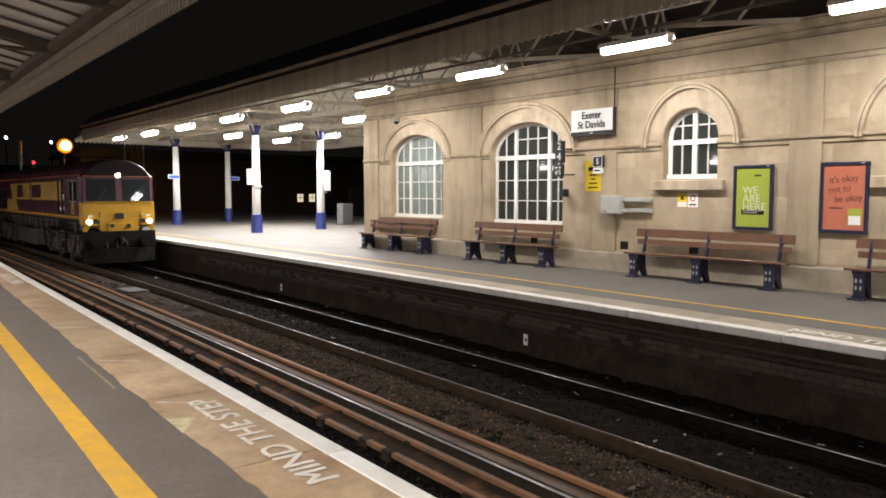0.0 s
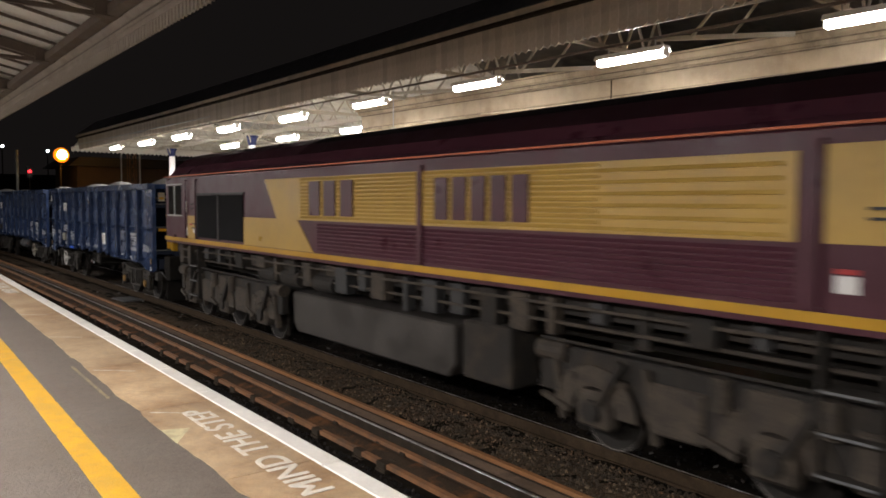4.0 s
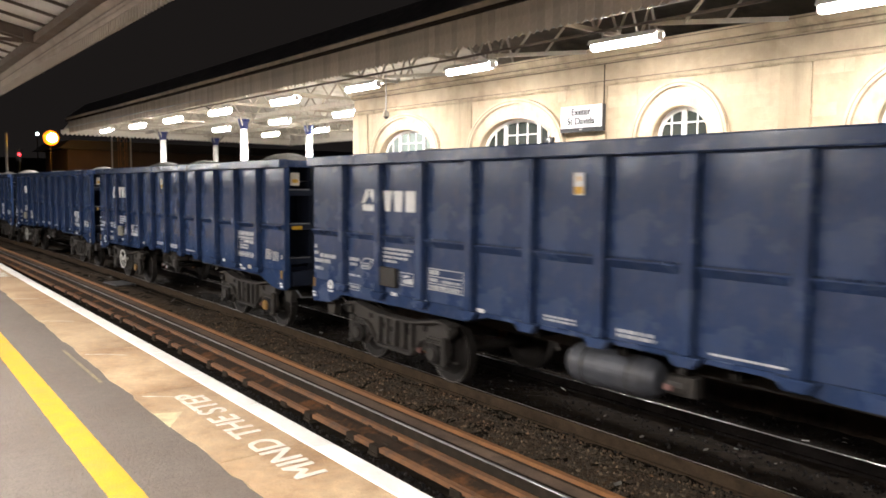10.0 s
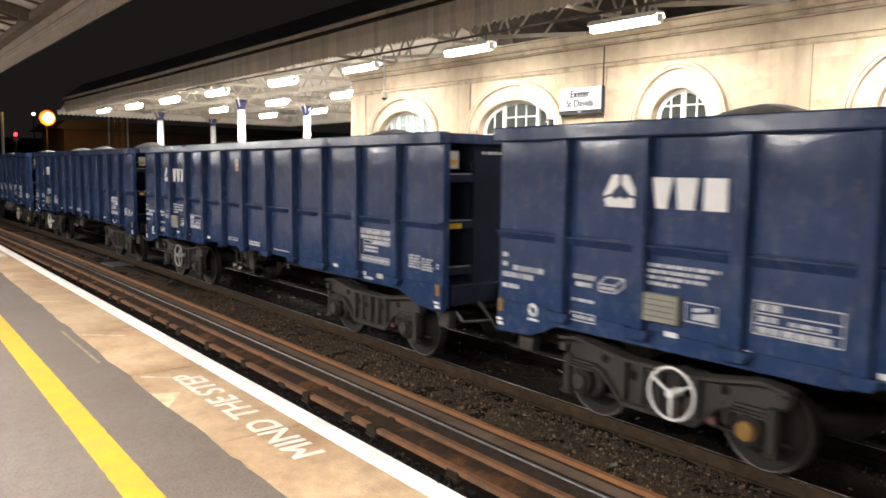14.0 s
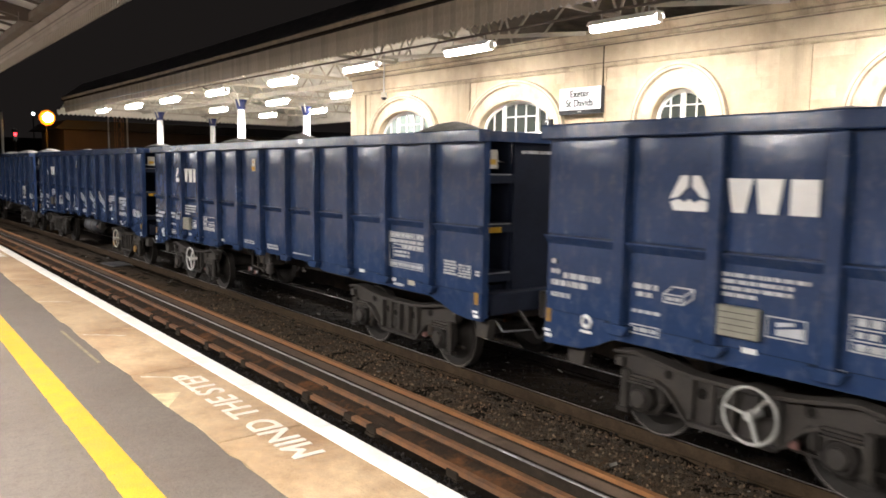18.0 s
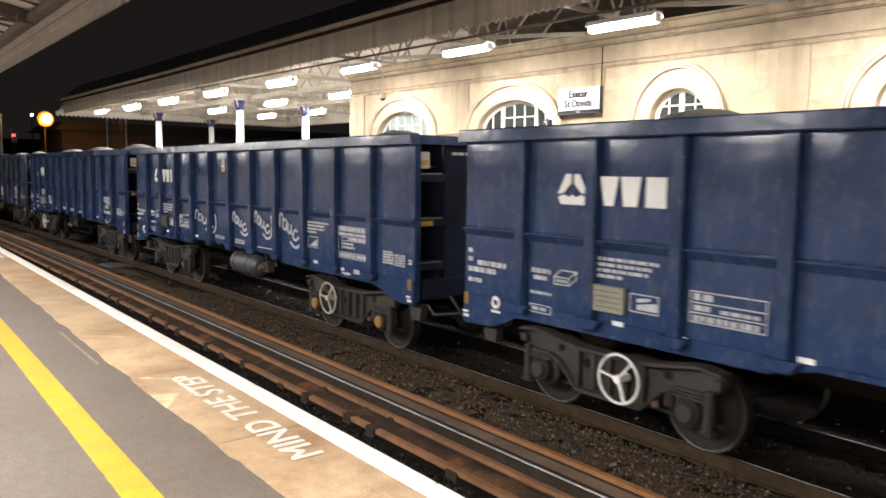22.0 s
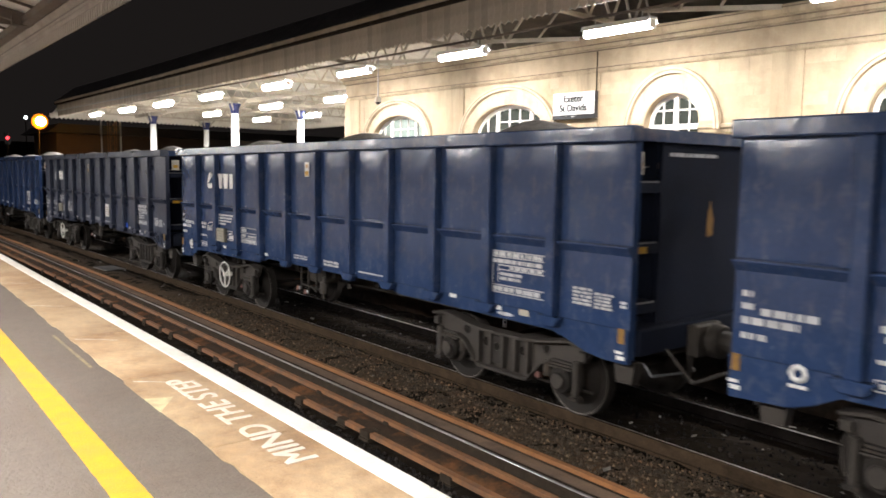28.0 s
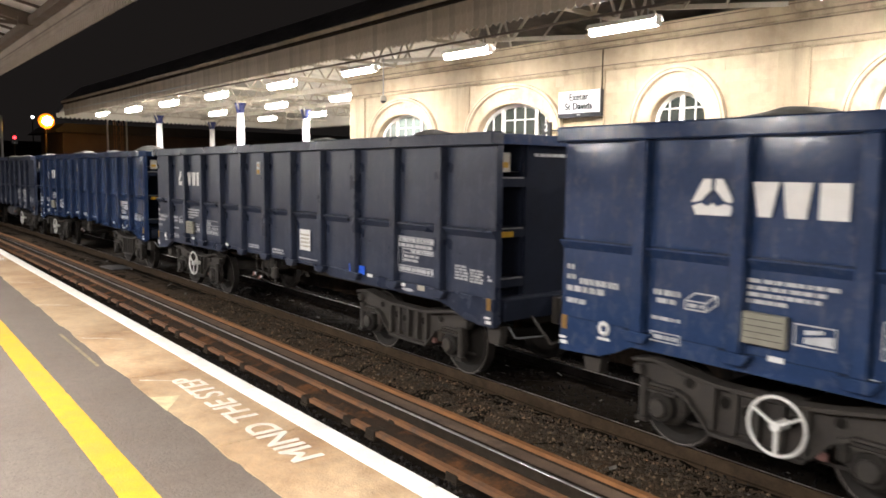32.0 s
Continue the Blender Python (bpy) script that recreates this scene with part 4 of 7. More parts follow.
def truss(x):
    """A lattice girder across the canopy, from the fascia to the wall or on to the far side."""
    y0 = on_track(x, FASCIA_S + 0.2, 0)[1]
    y1 = 12.2 if x > -21 else 23.3
    b = Build()
    b.bar((x, y0, 5.08), (x, y1, 5.08), 0.06, 0.09)
    b.bar((x, y0, 5.50), (x, y1, 5.50 + (0.5 if x > -21 else 0.4)), 0.06, 0.09)
    n = max(3, round((y1 - y0) / 0.75))
    for i in range(n):
        ya, yb = y0 + (y1 - y0) * i / n, y0 + (y1 - y0) * (i + 1) / n
        za, zb = 5.50 + 0.5 * (ya - y0) / (y1 - y0), 5.50 + 0.5 * (yb - y0) / (y1 - y0)
        b.bar((x, ya, 5.08), (x, (ya + yb) / 2, (za + zb) / 2), 0.04, 0.05)
        b.bar((x, (ya + yb) / 2, (za + zb) / 2), (x, yb, 5.08), 0.04, 0.05)
    return part("truss", b, CREAM, canopy, "cream lattice girder")


for x in (-46, -41.5, -37, -32.5, -28, -23.4, -18.7, -14.4, -9.9, -5.4, -0.9, 3.6, 8.1):
    truss(x)
for x in (-16.4, -11.9, -7.2, -2.9):
    y0 = on_track(x, FASCIA_S + 0.25, 0)[1]
    part("brace", Build().bar((x - 1.4, y0 + 1.6, 5.02), (x + 0.5, 11.6, 5.05), 0.05, 0.09).bar((x - 0.2, y0 + 2.3, 5.02), (x + 0.1, y0 + 2.6, 5.6), 0.05).bar((x - 0.9, y0 + 2.0, 5.02), (x - 0.3, y0 + 2.0, 5.6), 0.05), CREAM, canopy)
part("tie_rod", Build().box(-46, 12, FAR_LAMP_Y - 0.025, FAR_LAMP_Y + 0.025, 4.99, 5.04), IRON_BROWN, canopy, "dark lamp rail")
part("tie_rod", Build().box(-46, 12, 8.85, 8.90, 5.02, 5.06), GREY_METAL, canopy)
part("purlin", Build().box(-46.5, -21.4, 16.3, 16.45, 6.95, 7.15), CREAM, canopy)

lamp = thing("tube_lamp", pose(FAR_LAMPS[0], FAR_LAMP_Y, FAR_LAMP_Z), "lit fluorescent tube lamp hung under the canopy", "lamp", "canopy tube lamps")
# Tube drawn a little thick to take in some bloom.
part("tube", Build().cyl((0, 0, -0.005), "x", 0.084, 0.76, 16), TUBE, lamp, smooth=True)
part("housing", Build().prism([(-0.17, 0.02), (-0.10, 0.09), (0.10, 0.09), (0.17, 0.02), (0.175, 0.03), (0.12, 0.13), (-0.12, 0.13), (-0.175, 0.03)], "x", -0.8, 0.8).box(-0.80, -0.77, -0.09, 0.09, -0.075, 0.085).box(0.77, 0.80, -0.09, 0.09, -0.075, 0.085), WINDOW_WHITE, lamp, bevel=0.008)
for hx in (-0.55, 0.55):
    part("hanger", Build().box(hx - 0.012, hx + 0.012, -0.012, 0.012, 0.131, 0.275), GREY_METAL, lamp)
# Widened body for distant tubes: their bloom is built into the shape.
bloom_tube = Build().prism([(-0.15, 0.02), (-0.13, -0.10), (-0.06, -0.14), (0.06, -0.14), (0.13, -0.10), (0.15, 0.02)], "x", -0.76, 0.76).mesh("tube", 0.03)
bloom_tube.materials.append(TUBE)
for lx, ly in [(lx, FAR_LAMP_Y) for lx in FAR_LAMPS[1:]] + ISLAND_LAMPS:
    hung = copy_thing(lamp, pose(lx, ly, FAR_LAMP_Z))
    if lx < -20:
        hung.children[0].data = bloom_tube
near_tube = lamp.children[0].data.copy()
near_tube.materials[0] = NEAR_TUBE
near_housing = Build().box(-0.8, 0.8, -0.05, 0.05, 0.087, 0.13).mesh("housing")
near_housing.materials.append(WINDOW_WHITE)
for lx in NEAR_LAMPS:
    near_lamp = copy_thing(lamp, pose(lx, NEAR_LAMP_Y, NEAR_LAMP_Z))
    near_lamp.children[0].data = near_tube
    near_lamp.children[1].data = near_housing



def column(x, y, h):
    c = thing("canopy_column", pose(x, y, 0), "round white iron column with a navy base and capital", "column", "canopy columns")
    part("shaft", Build().cyl((0, 0, (h + 0.75) / 2), "z", 0.20, (h - 0.75) / 2, 20, 0.155), WHITE_COLUMN, c, smooth=True)
    part("base", Build().cyl((0, 0, 0.38), "z", 0.27, 0.38, 20, 0.25), BLUE, c, "navy painted base")
    part("base_ring", Build().cyl((0, 0, 0.80), "z", 0.255, 0.04, 20), BLUE, c)
    part("capital", Build().cyl((0, 0, h - 0.22), "z", 0.165, 0.22, 20, 0.27), BLUE, c, "navy fluted capital")
    for k in range(4):
        a = math.pi / 4 + k * math.pi / 2
        part("bracket", Build().bar((0.15 * math.cos(a), 0.15 * math.sin(a), h - 0.3), (0.6 * math.cos(a), 0.6 * math.sin(a), h + 0.2), 0.04, 0.08), CREAM, c)
    return c


for cx, cy in ((-43.09, 13.26), (-46.12, 17.72), (-32.17, 12.92), (-33.12, 16.87)):
    column(cx, cy, 4.9)
part("canopy_beam", Build().box(-46.5, -21.4, 13.45, 13.65, 4.985, 5.16), CREAM, canopy)
part("canopy_beam", Build().box(-46.5, -21.4, 17.12, 17.32, 4.985, 5.16), CREAM, canopy)

# ---- near canopy ----
near_canopy = new("near_canopy")
tagged(near_canopy, "near platform canopy with a fluted valance", "canopy", kind="structure")


def near_roof_line(x):
    return -0.12 - 0.035 * x


near_tooth = board_mesh(0.060, 0.15, 0.02)
near_tooth.materials.append(NEAR_BOARD)
for i in range(300):
    x = -31.0 + i * 0.1
    ob = new("valance_board", near_tooth)
    ob.parent = near_canopy
    ob.matrix_basis = pose(x, near_roof_line(x), 3.59, 0, 0, -2)
nr = lambda x, s, z: (x, near_roof_line(x) + s, z)


def near_strip(name, section, material, label=""):
    return part(name, Build().sweep(section, [(lambda s, z, x=x: nr(x, s, z)) for x in (-80, -30, 14)]), material, near_canopy, label)


near_strip("valance_rail", [(-0.02, 3.735), (0.02, 3.735), (0.02, 3.80), (-0.02, 3.80)], NEAR_BOARD)
near_strip("moulding", [(-0.03, 3.801), (0.05, 3.805), (0.055, 3.825), (0.03, 3.84), (-0.03, 3.84)], NEAR_BOARD, "rounded moulding strip")
near_strip("gutter_edge", [(-0.03, 3.841), (0.025, 3.841), (0.025, 3.862), (-0.03, 3.862)], IRON_BROWN, "dark gutter edge")
near_strip("soffit_board", [(0.03, 3.864), (0.05, 3.875), (-0.035, 3.965), (-0.055, 3.955)], NEAR_BOARD, "sloping grey soffit board")
near_strip("eaves_beam", [(-0.05, 3.97), (-0.05, 4.10), (-0.17, 4.10), (-0.17, 3.99)], IRON_BROWN, "brown eaves beam")
near_strip("roof_slope", [(-0.10, 4.17), (-9.0, 6.08), (-9.0, 6.14), (-0.10, 4.23)], ROOF_SHEET, "pale translucent-looking roof sheeting")
near_strip("gutter_beam", [(0.06, 3.90), (0.20, 3.94), (0.20, 4.14), (0.06, 4.14)], IRON_BROWN, "iron gutter")
for i in range(13):
    x = -38.1 + i * 3.6
    rf = part("rafter", Build().bar(nr(x, -0.05, 4.07), nr(x, -9.0, 5.98), 0.09, 0.15), IRON_BROWN, near_canopy, "brown timber rafter")
    part("rafter_foot", Build().prism([(near_roof_line(x) - 0.30, 3.98), (near_roof_line(x) + 0.0, 3.97), (near_roof_line(x) + 0.0, 4.12), (near_roof_line(x) - 0.12, 4.14), (near_roof_line(x) - 0.30, 4.10)], "x", x - 0.09, x + 0.09), IRON_BROWN, rf)
    part("tie_bar", Build().bar(nr(x, -0.04, 4.0), nr(x, -5.2, 4.02), 0.06, 0.05), IRON_BROWN, rf)
    for k in range(1, 5):
        part("glazing_bar", Build().bar(nr(x + 0.72 * k, -0.10, 4.13), nr(x + 0.72 * k, -9.0, 6.04), 0.03, 0.04), IRON_BROWN, near_canopy)
for s_, z_ in ((-1.25, 4.36), (-2.6, 4.65), (-4.2, 5.0), (-6.0, 5.38)):
    near_strip("purlin", [(s_ - 0.04, z_ - 0.05), (s_ + 0.04, z_ - 0.05), (s_ + 0.04, z_ + 0.04), (s_ - 0.04, z_ + 0.04)], IRON_BROWN)
near_canopy.matrix_basis = Matrix.Translation(EYE) @ Matrix.Scale(1.2, 4) @ Matrix.Translation((-EYE[0], -EYE[1], -EYE[2]))
lamp_rail = part("lamp_rail", Build().box(-46, 10, NEAR_LAMP_Y - 0.03, NEAR_LAMP_Y + 0.03, NEAR_LAMP_Z + 0.277, NEAR_LAMP_Z + 0.33), GREY_METAL)
for i in range(15):
    part("rail_hanger", Build().box(-42 + i * 3.6, -41.98 + i * 3.6, NEAR_LAMP_Y - 0.01, NEAR_LAMP_Y + 0.01, NEAR_LAMP_Z + 0.332, 5.1), GREY_METAL, lamp_rail)
tagged(lamp_rail, "grey metal rail that carries the near tube lamps", "lamp rail", kind="structure")
tagged(part("wall_rear", Build().box(-80, 32, -9.8, -9.5, -0.06, 6.0), STONE), "plain stone wall closing the near platform", "wall", kind="structure")

# ---- platform furniture ----
def on_wall(x, y, z):
    return WALL @ pose(x, y, z)


def bench(x, y, length, lean_board=False):
    b = thing("platform_bench", on_wall(x, y, 0), "varnished brown slatted bench on three navy cast-iron legs", "bench", "platform benches")
    h = length / 2
    for k, yy in enumerate((-0.46, -0.32, -0.18)):
        part("seat_slat", Build().box(-h, h, yy - 0.062, yy + 0.062, 0.50 - 0.012 * k, 0.545 - 0.012 * k), WOOD, b, bevel=0.01)
    part("back_slat", Build().prism([(-0.07, 0.70), (-0.03, 0.69), (-0.01, 0.80), (-0.05, 0.81)], "x", -h + 0.05, h - 0.05), WOOD, b)
    part("back_slat", Build().prism([(-0.04, 0.87), (0.0, 0.86), (0.035, 1.02), (-0.005, 1.04)], "x", -h, h), WOOD, b)
    for u in (-h + 0.25, 0.0, h - 0.25):
        leg = part("leg", Build().prism([(-0.50, 0), (-0.42, 0), (-0.34, 0.10), (-0.28, 0.22), (-0.20, 0.10), (-0.10, 0), (0.0, 0), (-0.06, 0.18), (-0.08, 0.40), (-0.10, 0.50), (-0.52, 0.50), (-0.48, 0.42), (-0.42, 0.30), (-0.44, 0.14)], "x", u - 0.04, u + 0.04), NAVY, b, bevel=0.006)
        part("front_plate", Build().prism([(u - 0.13, 0.0), (u + 0.13, 0.0), (u + 0.09, 0.08), (u + 0.085, 0.36), (u + 0.13, 0.50), (u - 0.13, 0.50), (u - 0.085, 0.36), (u - 0.09, 0.08)], "y", -0.50, -0.465), NAVY, leg)
        part("foot", Build().box(u - 0.16, u + 0.10, -0.56, -0.40, 0.0, 0.025), NAVY, leg)
        for k, (du, dz) in enumerate(((-0.045, 0.33), (0.03, 0.33), (-0.045, 0.21), (0.03, 0.21))):
            part("monogram", Build().box(u + du - 0.012, u + du + 0.012, -0.506, -0.50, dz - 0.035, dz + 0.035).box(u + du - 0.022, u + du + 0.022, -0.507, -0.501, dz - 0.006, dz + 0.008), GREY_METAL, leg)
        part("back_support", Build().bar((u, -0.11, 0.48), (u, 0.025, 1.03), 0.045, 0.06), NAVY, b)
    return b


bench(-19.25, -0.02, 3.5)
bench(-14.0, -0.22, 3.2)
bench(-8.42, -0.22, 3.55)
bench(-3.75, -0.28, 3.55)
bench(1.6, -0.28, 3.55)


def poster(x0, x1, z0, z1, sheet, name, label):
    t = thing("poster_case", on_wall((x0 + x1) / 2, 0, (z0 + z1) / 2), label, "poster")
    w, h = (x1 - x0) / 2, (z1 - z0) / 2
    for a in (-1, 1):
        part("frame_side", Build().box(a * w - 0.03, a * w + 0.03, -0.075, -0.001, -h - 0.03, h + 0.03), NAVY, t, bevel=0.006)
        part("frame_rail", Build().box(-w + 0.031, w - 0.031, -0.075, -0.001, a * h - 0.03, a * h + 0.03), NAVY, t, bevel=0.006)
    part("sheet", Build().box(-w + 0.03, w - 0.03, -0.05, -0.04, -h + 0.03, h - 0.03), sheet, t)
    part("catch", Build().box(w - 0.10, w - 0.04, -0.082, -0.075, h - 0.012, h + 0.012), GREY_METAL, t)
    return t, w, h


def put_words(parent, text, size, x, y, z, mat, align="LEFT", squash=1.0, turn=0.0, weight=0.0):
    ob = part("lettering", bold_words(text, size, 0.0015, align, weight) if weight else words(text, size, 0.0015, align), mat, parent)
    ob.matrix_basis = pose(x, y, z, 90, 0, 0) @ pose(0, 0, 0, 0, 0, turn) @ Matrix.Diagonal((squash, 1, 1, 1))
    return ob


green, w, h = poster(-7.98, -7.22, 1.13, 2.36, POSTER_GREEN, "poster", "lime green poster with pale words in a navy frame")
for k, line in enumerate(("WE", "ARE", "HERE")):
    put_words(green, line, 0.21, -0.21, -0.053, 0.14 - 0.165 * k, STENCIL_PALE, weight=0.003)
part("text_bar", Build().box(-0.23, 0.24, -0.054, -0.05, -0.34, -0.24), LETTER, green)
for k in range(2):
    part("text_bar", Build().box(-0.20, 0.20 - 0.1 * k, -0.056, -0.054, -0.275 - 0.035 * k, -0.262 - 0.035 * k), GREY_METAL, green)
part("text_bar", Build().box(0.03, 0.17, -0.054, -0.05, 0.42, 0.45), LETTER, green)
red, w, h = poster(-6.26, -5.48, 1.13, 2.37, POSTER_RED, "poster", "orange-red poster with handwritten words in a navy frame")
for k, (line, dx) in enumerate((("it's okay", -0.26), ("not to", -0.27), ("be okay", -0.16))):
    put_words(red, line, 0.175, dx, -0.053, 0.31 - 0.175 * k, DARK_INK, squash=0.88, turn=6)
part("text_bar", Build().box(-0.24, -0.02, -0.054, -0.05, -0.20, -0.18), LETTER, red)
part("panel", Build().box(0.08, 0.32, -0.055, -0.05, -0.50, -0.20), POSTER_GREEN, red, "green and white panel")
part("panel", Build().box(0.10, 0.30, -0.057, -0.055, -0.49, -0.33), SIGN_WHITE, red)

sign = thing("station_sign", on_wall(-11.59, -0.12, 3.53), "white enamel station name sign on a dark bracket", "sign")
part("panel", Build().box(-0.62, 0.62, -0.05, 0.05, -0.23, 0.29), SIGN_WHITE, sign, bevel=0.008)
part("lower_rail", Build().box(-0.625, 0.625, -0.055, 0.055, -0.33, -0.232), BLACK, sign, "dark lower rail")
part("end_cap", Build().box(0.621, 0.65, -0.052, 0.052, -0.33, 0.29), BLACK, sign)
put_words(sign, "Exeter", 0.235, 0.0, -0.056, 0.140, LETTER, "CENTER", squash=0.92, weight=0.0060)
put_words(sign, "St Davids", 0.235, 0.0, -0.056, -0.080, LETTER, "CENTER", squash=0.92, weight=0.0060)
part("bracket", Build().box(-0.4, -0.36, 0.05, 0.115, -0.2, 0.2).box(0.36, 0.40, 0.05, 0.115, -0.2, 0.2), BLACK, sign)
part("sensor", Build().box(-0.04, 0.06, -0.06, -0.055, -0.29, -0.26), GREY_METAL, sign)
conduit = part("conduit", Build().box(-11.02, -11.0, -0.066, -0.046, 3.7, 4.72), DARK_RAIL)
conduit.matrix_basis = WALL
tagged(conduit, "thin dark cable running up the stone wall", "cable")

hang = thing("platform_number_sign", on_wall(-12.22, -0.55, 0), "black hanging sign with white platform numbers", "sign")
part("panel", Build().box(-0.13, 0.13, -0.04, 0.04, 2.56, 3.08), BLACK, hang, bevel=0.006)
put_words(hang, "2", 0.26, 0.0, -0.043, 2.95, LETTER_WHITE, "CENTER")
put_words(hang, "4", 0.26, 0.0, -0.043, 2.70, LETTER_WHITE, "CENTER")
part("panel", Build().box(-0.17, 0.11, -0.04, 0.04, 2.22, 2.52), BLACK, hang, bevel=0.006)
put_words(hang, "4/5", 0.15, -0.03, -0.043, 2.32, LETTER_WHITE, "CENTER")
for du in (-0.10, 0.02):
    part("arrow", Build().add([(du - 0.03, -0.042, 2.46), (du + 0.05, -0.042, 2.46), (du + 0.01, -0.042, 2.41)], [(0, 1, 2)]), LETTER_WHITE, hang)
for z in (2.28, 2.9):
    part("arm", Build().box(-0.02, 0.02, 0.04, 0.53, z - 0.015, z + 0.015), BLACK, hang)
cam_box = thing("wall_loudspeaker", on_wall(-12.42, -0.16, 1.83), "small black box on a short arm", "loudspeaker")
part("body", Build().box(-0.09, 0.09, -0.09, 0.09, -0.09, 0.10), BLACK, cam_box, bevel=0.015)
part("arm", Build().box(-0.02, 0.02, 0.09, 0.155, -0.02, 0.02), BLACK, cam_box)

warn = part("warning_sign", Build().box(-11.84, -11.36, -0.06, -0.048, 1.88, 2.60), SIGN_YELLOW)
warn.matrix_basis = WALL
tagged(warn, "yellow camera warning sign on the stone wall", "sign")
part("camera_symbol", Build().box(-11.74, -11.58, -0.064, -0.06, 2.36, 2.46).bar((-11.66, -0.062, 2.40), (-11.50, -0.062, 2.54), 0.05, 0.02), LETTER, warn)
for k, wd in enumerate((0.2, 0.14, 0.24, 0.28)):
    part("text_bar", Build().box(-11.60 - wd / 2, -11.60 + wd / 2, -0.063, -0.06, 2.25 - 0.1 * k, 2.28 - 0.1 * k), LETTER, warn)
five = thing("platform_number_plate", on_wall(-11.43, -0.10, 2.50), "dark square platform number plate with a white border", "sign")
part("panel", Build().box(-0.15, 0.15, -0.02, 0.05, -0.06, 0.22), BLACK, five)
part("border", Build().box(-0.14, 0.14, -0.024, -0.02, 0.195, 0.21).box(-0.14, 0.14, -0.024, -0.02, -0.05, -0.035).box(-0.14, -0.125, -0.024, -0.02, -0.035, 0.195).box(0.125, 0.14, -0.024, -0.02, -0.035, 0.195), LETTER_WHITE, five)
put_words(five, "5", 0.19, 0.0, -0.024, 0.075, LETTER_WHITE, "CENTER")
part("lower_plate", Build().box(-0.13, 0.13, -0.02, 0.05, -0.20, -0.07), SIGN_WHITE, five)
part("text_bar", Build().box(-0.09, 0.09, -0.023, -0.02, -0.15, -0.12), LETTER, five)
box_ = thing("cable_box", on_wall(-10.9, -0.02, 1.56), "grey metal cable box with two trunking runs", "electrical box")
part("body", Build().box(-0.31, 0.20, -0.24, 0.0, -0.22, 0.22), GREY_METAL, box_, bevel=0.02)
part("door", Build().box(-0.29, 0.18, -0.256, -0.241, -0.20, 0.20), GREY_METAL, box_, bevel=0.006)
part("catch", Build().box(-0.22, -0.12, -0.262, -0.256, -0.16, -0.14), BLACK, box_)
for z in (0.12, -0.12):
    part("trunking", Build().box(0.20, 0.98, -0.10, 0.0, z - 0.045, z + 0.045), GREY_METAL, box_, bevel=0.006)
for dx, mat_, lab in ((-9.21, SIGN_YELLOW, "small yellow warning notice on the wall"), (-8.95, SIGN_WHITE, "small white notice with a red ring on the wall")):
    nt_ = part("notice", Build().box(dx - 0.12, dx + 0.12, -0.012, -0.001, 1.53, 1.83), SIGN_WHITE if mat_ is SIGN_WHITE else SIGN_YELLOW)
    nt_.matrix_basis = WALL
    tagged(nt_, lab, "notice", "wall notices")
    if mat_ is SIGN_YELLOW:
        part("triangle", Build().add([(dx - 0.055, -0.014, 1.69), (dx + 0.055, -0.014, 1.69), (dx, -0.014, 1.78)], [(0, 1, 2)]), LETTER, nt_)
        part("lower_panel", Build().box(dx - 0.11, dx + 0.11, -0.015, -0.012, 1.54, 1.64), SIGN_WHITE, nt_)
    else:
        part("ring", Build().ring((dx, -0.014, 1.72), "y", 0.055, 0.012, 16, 4), RED_PAINT, nt_)
        part("text_bar", Build().box(dx - 0.08, dx + 0.08, -0.014, -0.012, 1.57, 1.60), LETTER, nt_)
for dx, dz in ((-10.7, 0.62), (-8.9, 0.62), (-13.55, 0.62)):
    v_ = part("air_vent", Build().box(dx - 0.11, dx + 0.11, -0.012, 0.002, dz - 0.09, dz + 0.09), DARK_RAIL)
    v_.matrix_basis = WALL
    for k in range(4):
        part("slat", Build().box(dx - 0.10, dx + 0.10, -0.02, -0.012, dz - 0.07 + 0.04 * k, dz - 0.055 + 0.04 * k), BLACK, v_)
    tagged(v_, "dark iron air vent in the plinth", "vent", "air vents")
dome = thing("hanging_camera", pose(-17.05, 9.85, 3.88), "dome camera hung on a thin rod", "camera")
part("rod", Build().cyl((0, 0, 0.60), "z", 0.016, 0.53, 8), GREY_METAL, dome)
part("housing", Build().cyl((0, 0, 0.0), "z", 0.10, 0.07, 16, 0.07), CREAM, dome)
part("dome", Build().cyl((0, 0, -0.10), "z", 0.04, 0.035, 16, 0.09), BLACK, dome)

# things on the island end of the far platform
for x, y, z, w_, h_, lab in ((-31.9, 12.66, 2.56, 0.27, 0.36, "pale square information screen on a column"), (-33.2, 17.2, 2.45, 0.22, 0.5, "pale narrow information screen on a column")):
    scr = thing("information_screen", pose(x, y, z), lab, "screen", "column screens")
    part("case", Build().box(-0.14, 0.14, -w_, w_, -h_, h_), WINDOW_WHITE, scr, bevel=0.02)
    part("bracket", Build().box(-0.05, 0.05, -0.05, 0.4 if y < 15 else 0.05, -h_ - 0.12, -h_ - 0.02), GREY_METAL, scr)
for x, y in ((-43.0, 13.0), (-46.0, 18.0)):
    sg = part("column_sign", Build().box(-0.02, 0.02, -0.33, 0.33, -0.12, 0.12), SIGN_WHITE, bevel=0.005)
    part("panel", Build().box(0.021, 0.026, -0.29, 0.29, -0.08, 0.08), SKY_BLUE, sg)
    sg.matrix_basis = pose(x + 0.25, y, 2.75)
    tagged(sg, "small blue and white sign on a column", "sign", "column signs")
cab = thing("platform_cabinet", pose(-37.3, 20.95, 0), "pale grey equipment cabinet on the platform", "cabinet")
part("body", Build().box(-0.3, 0.3, -0.36, 0.36, 0, 1.22), CABINET, cab, bevel=0.02)
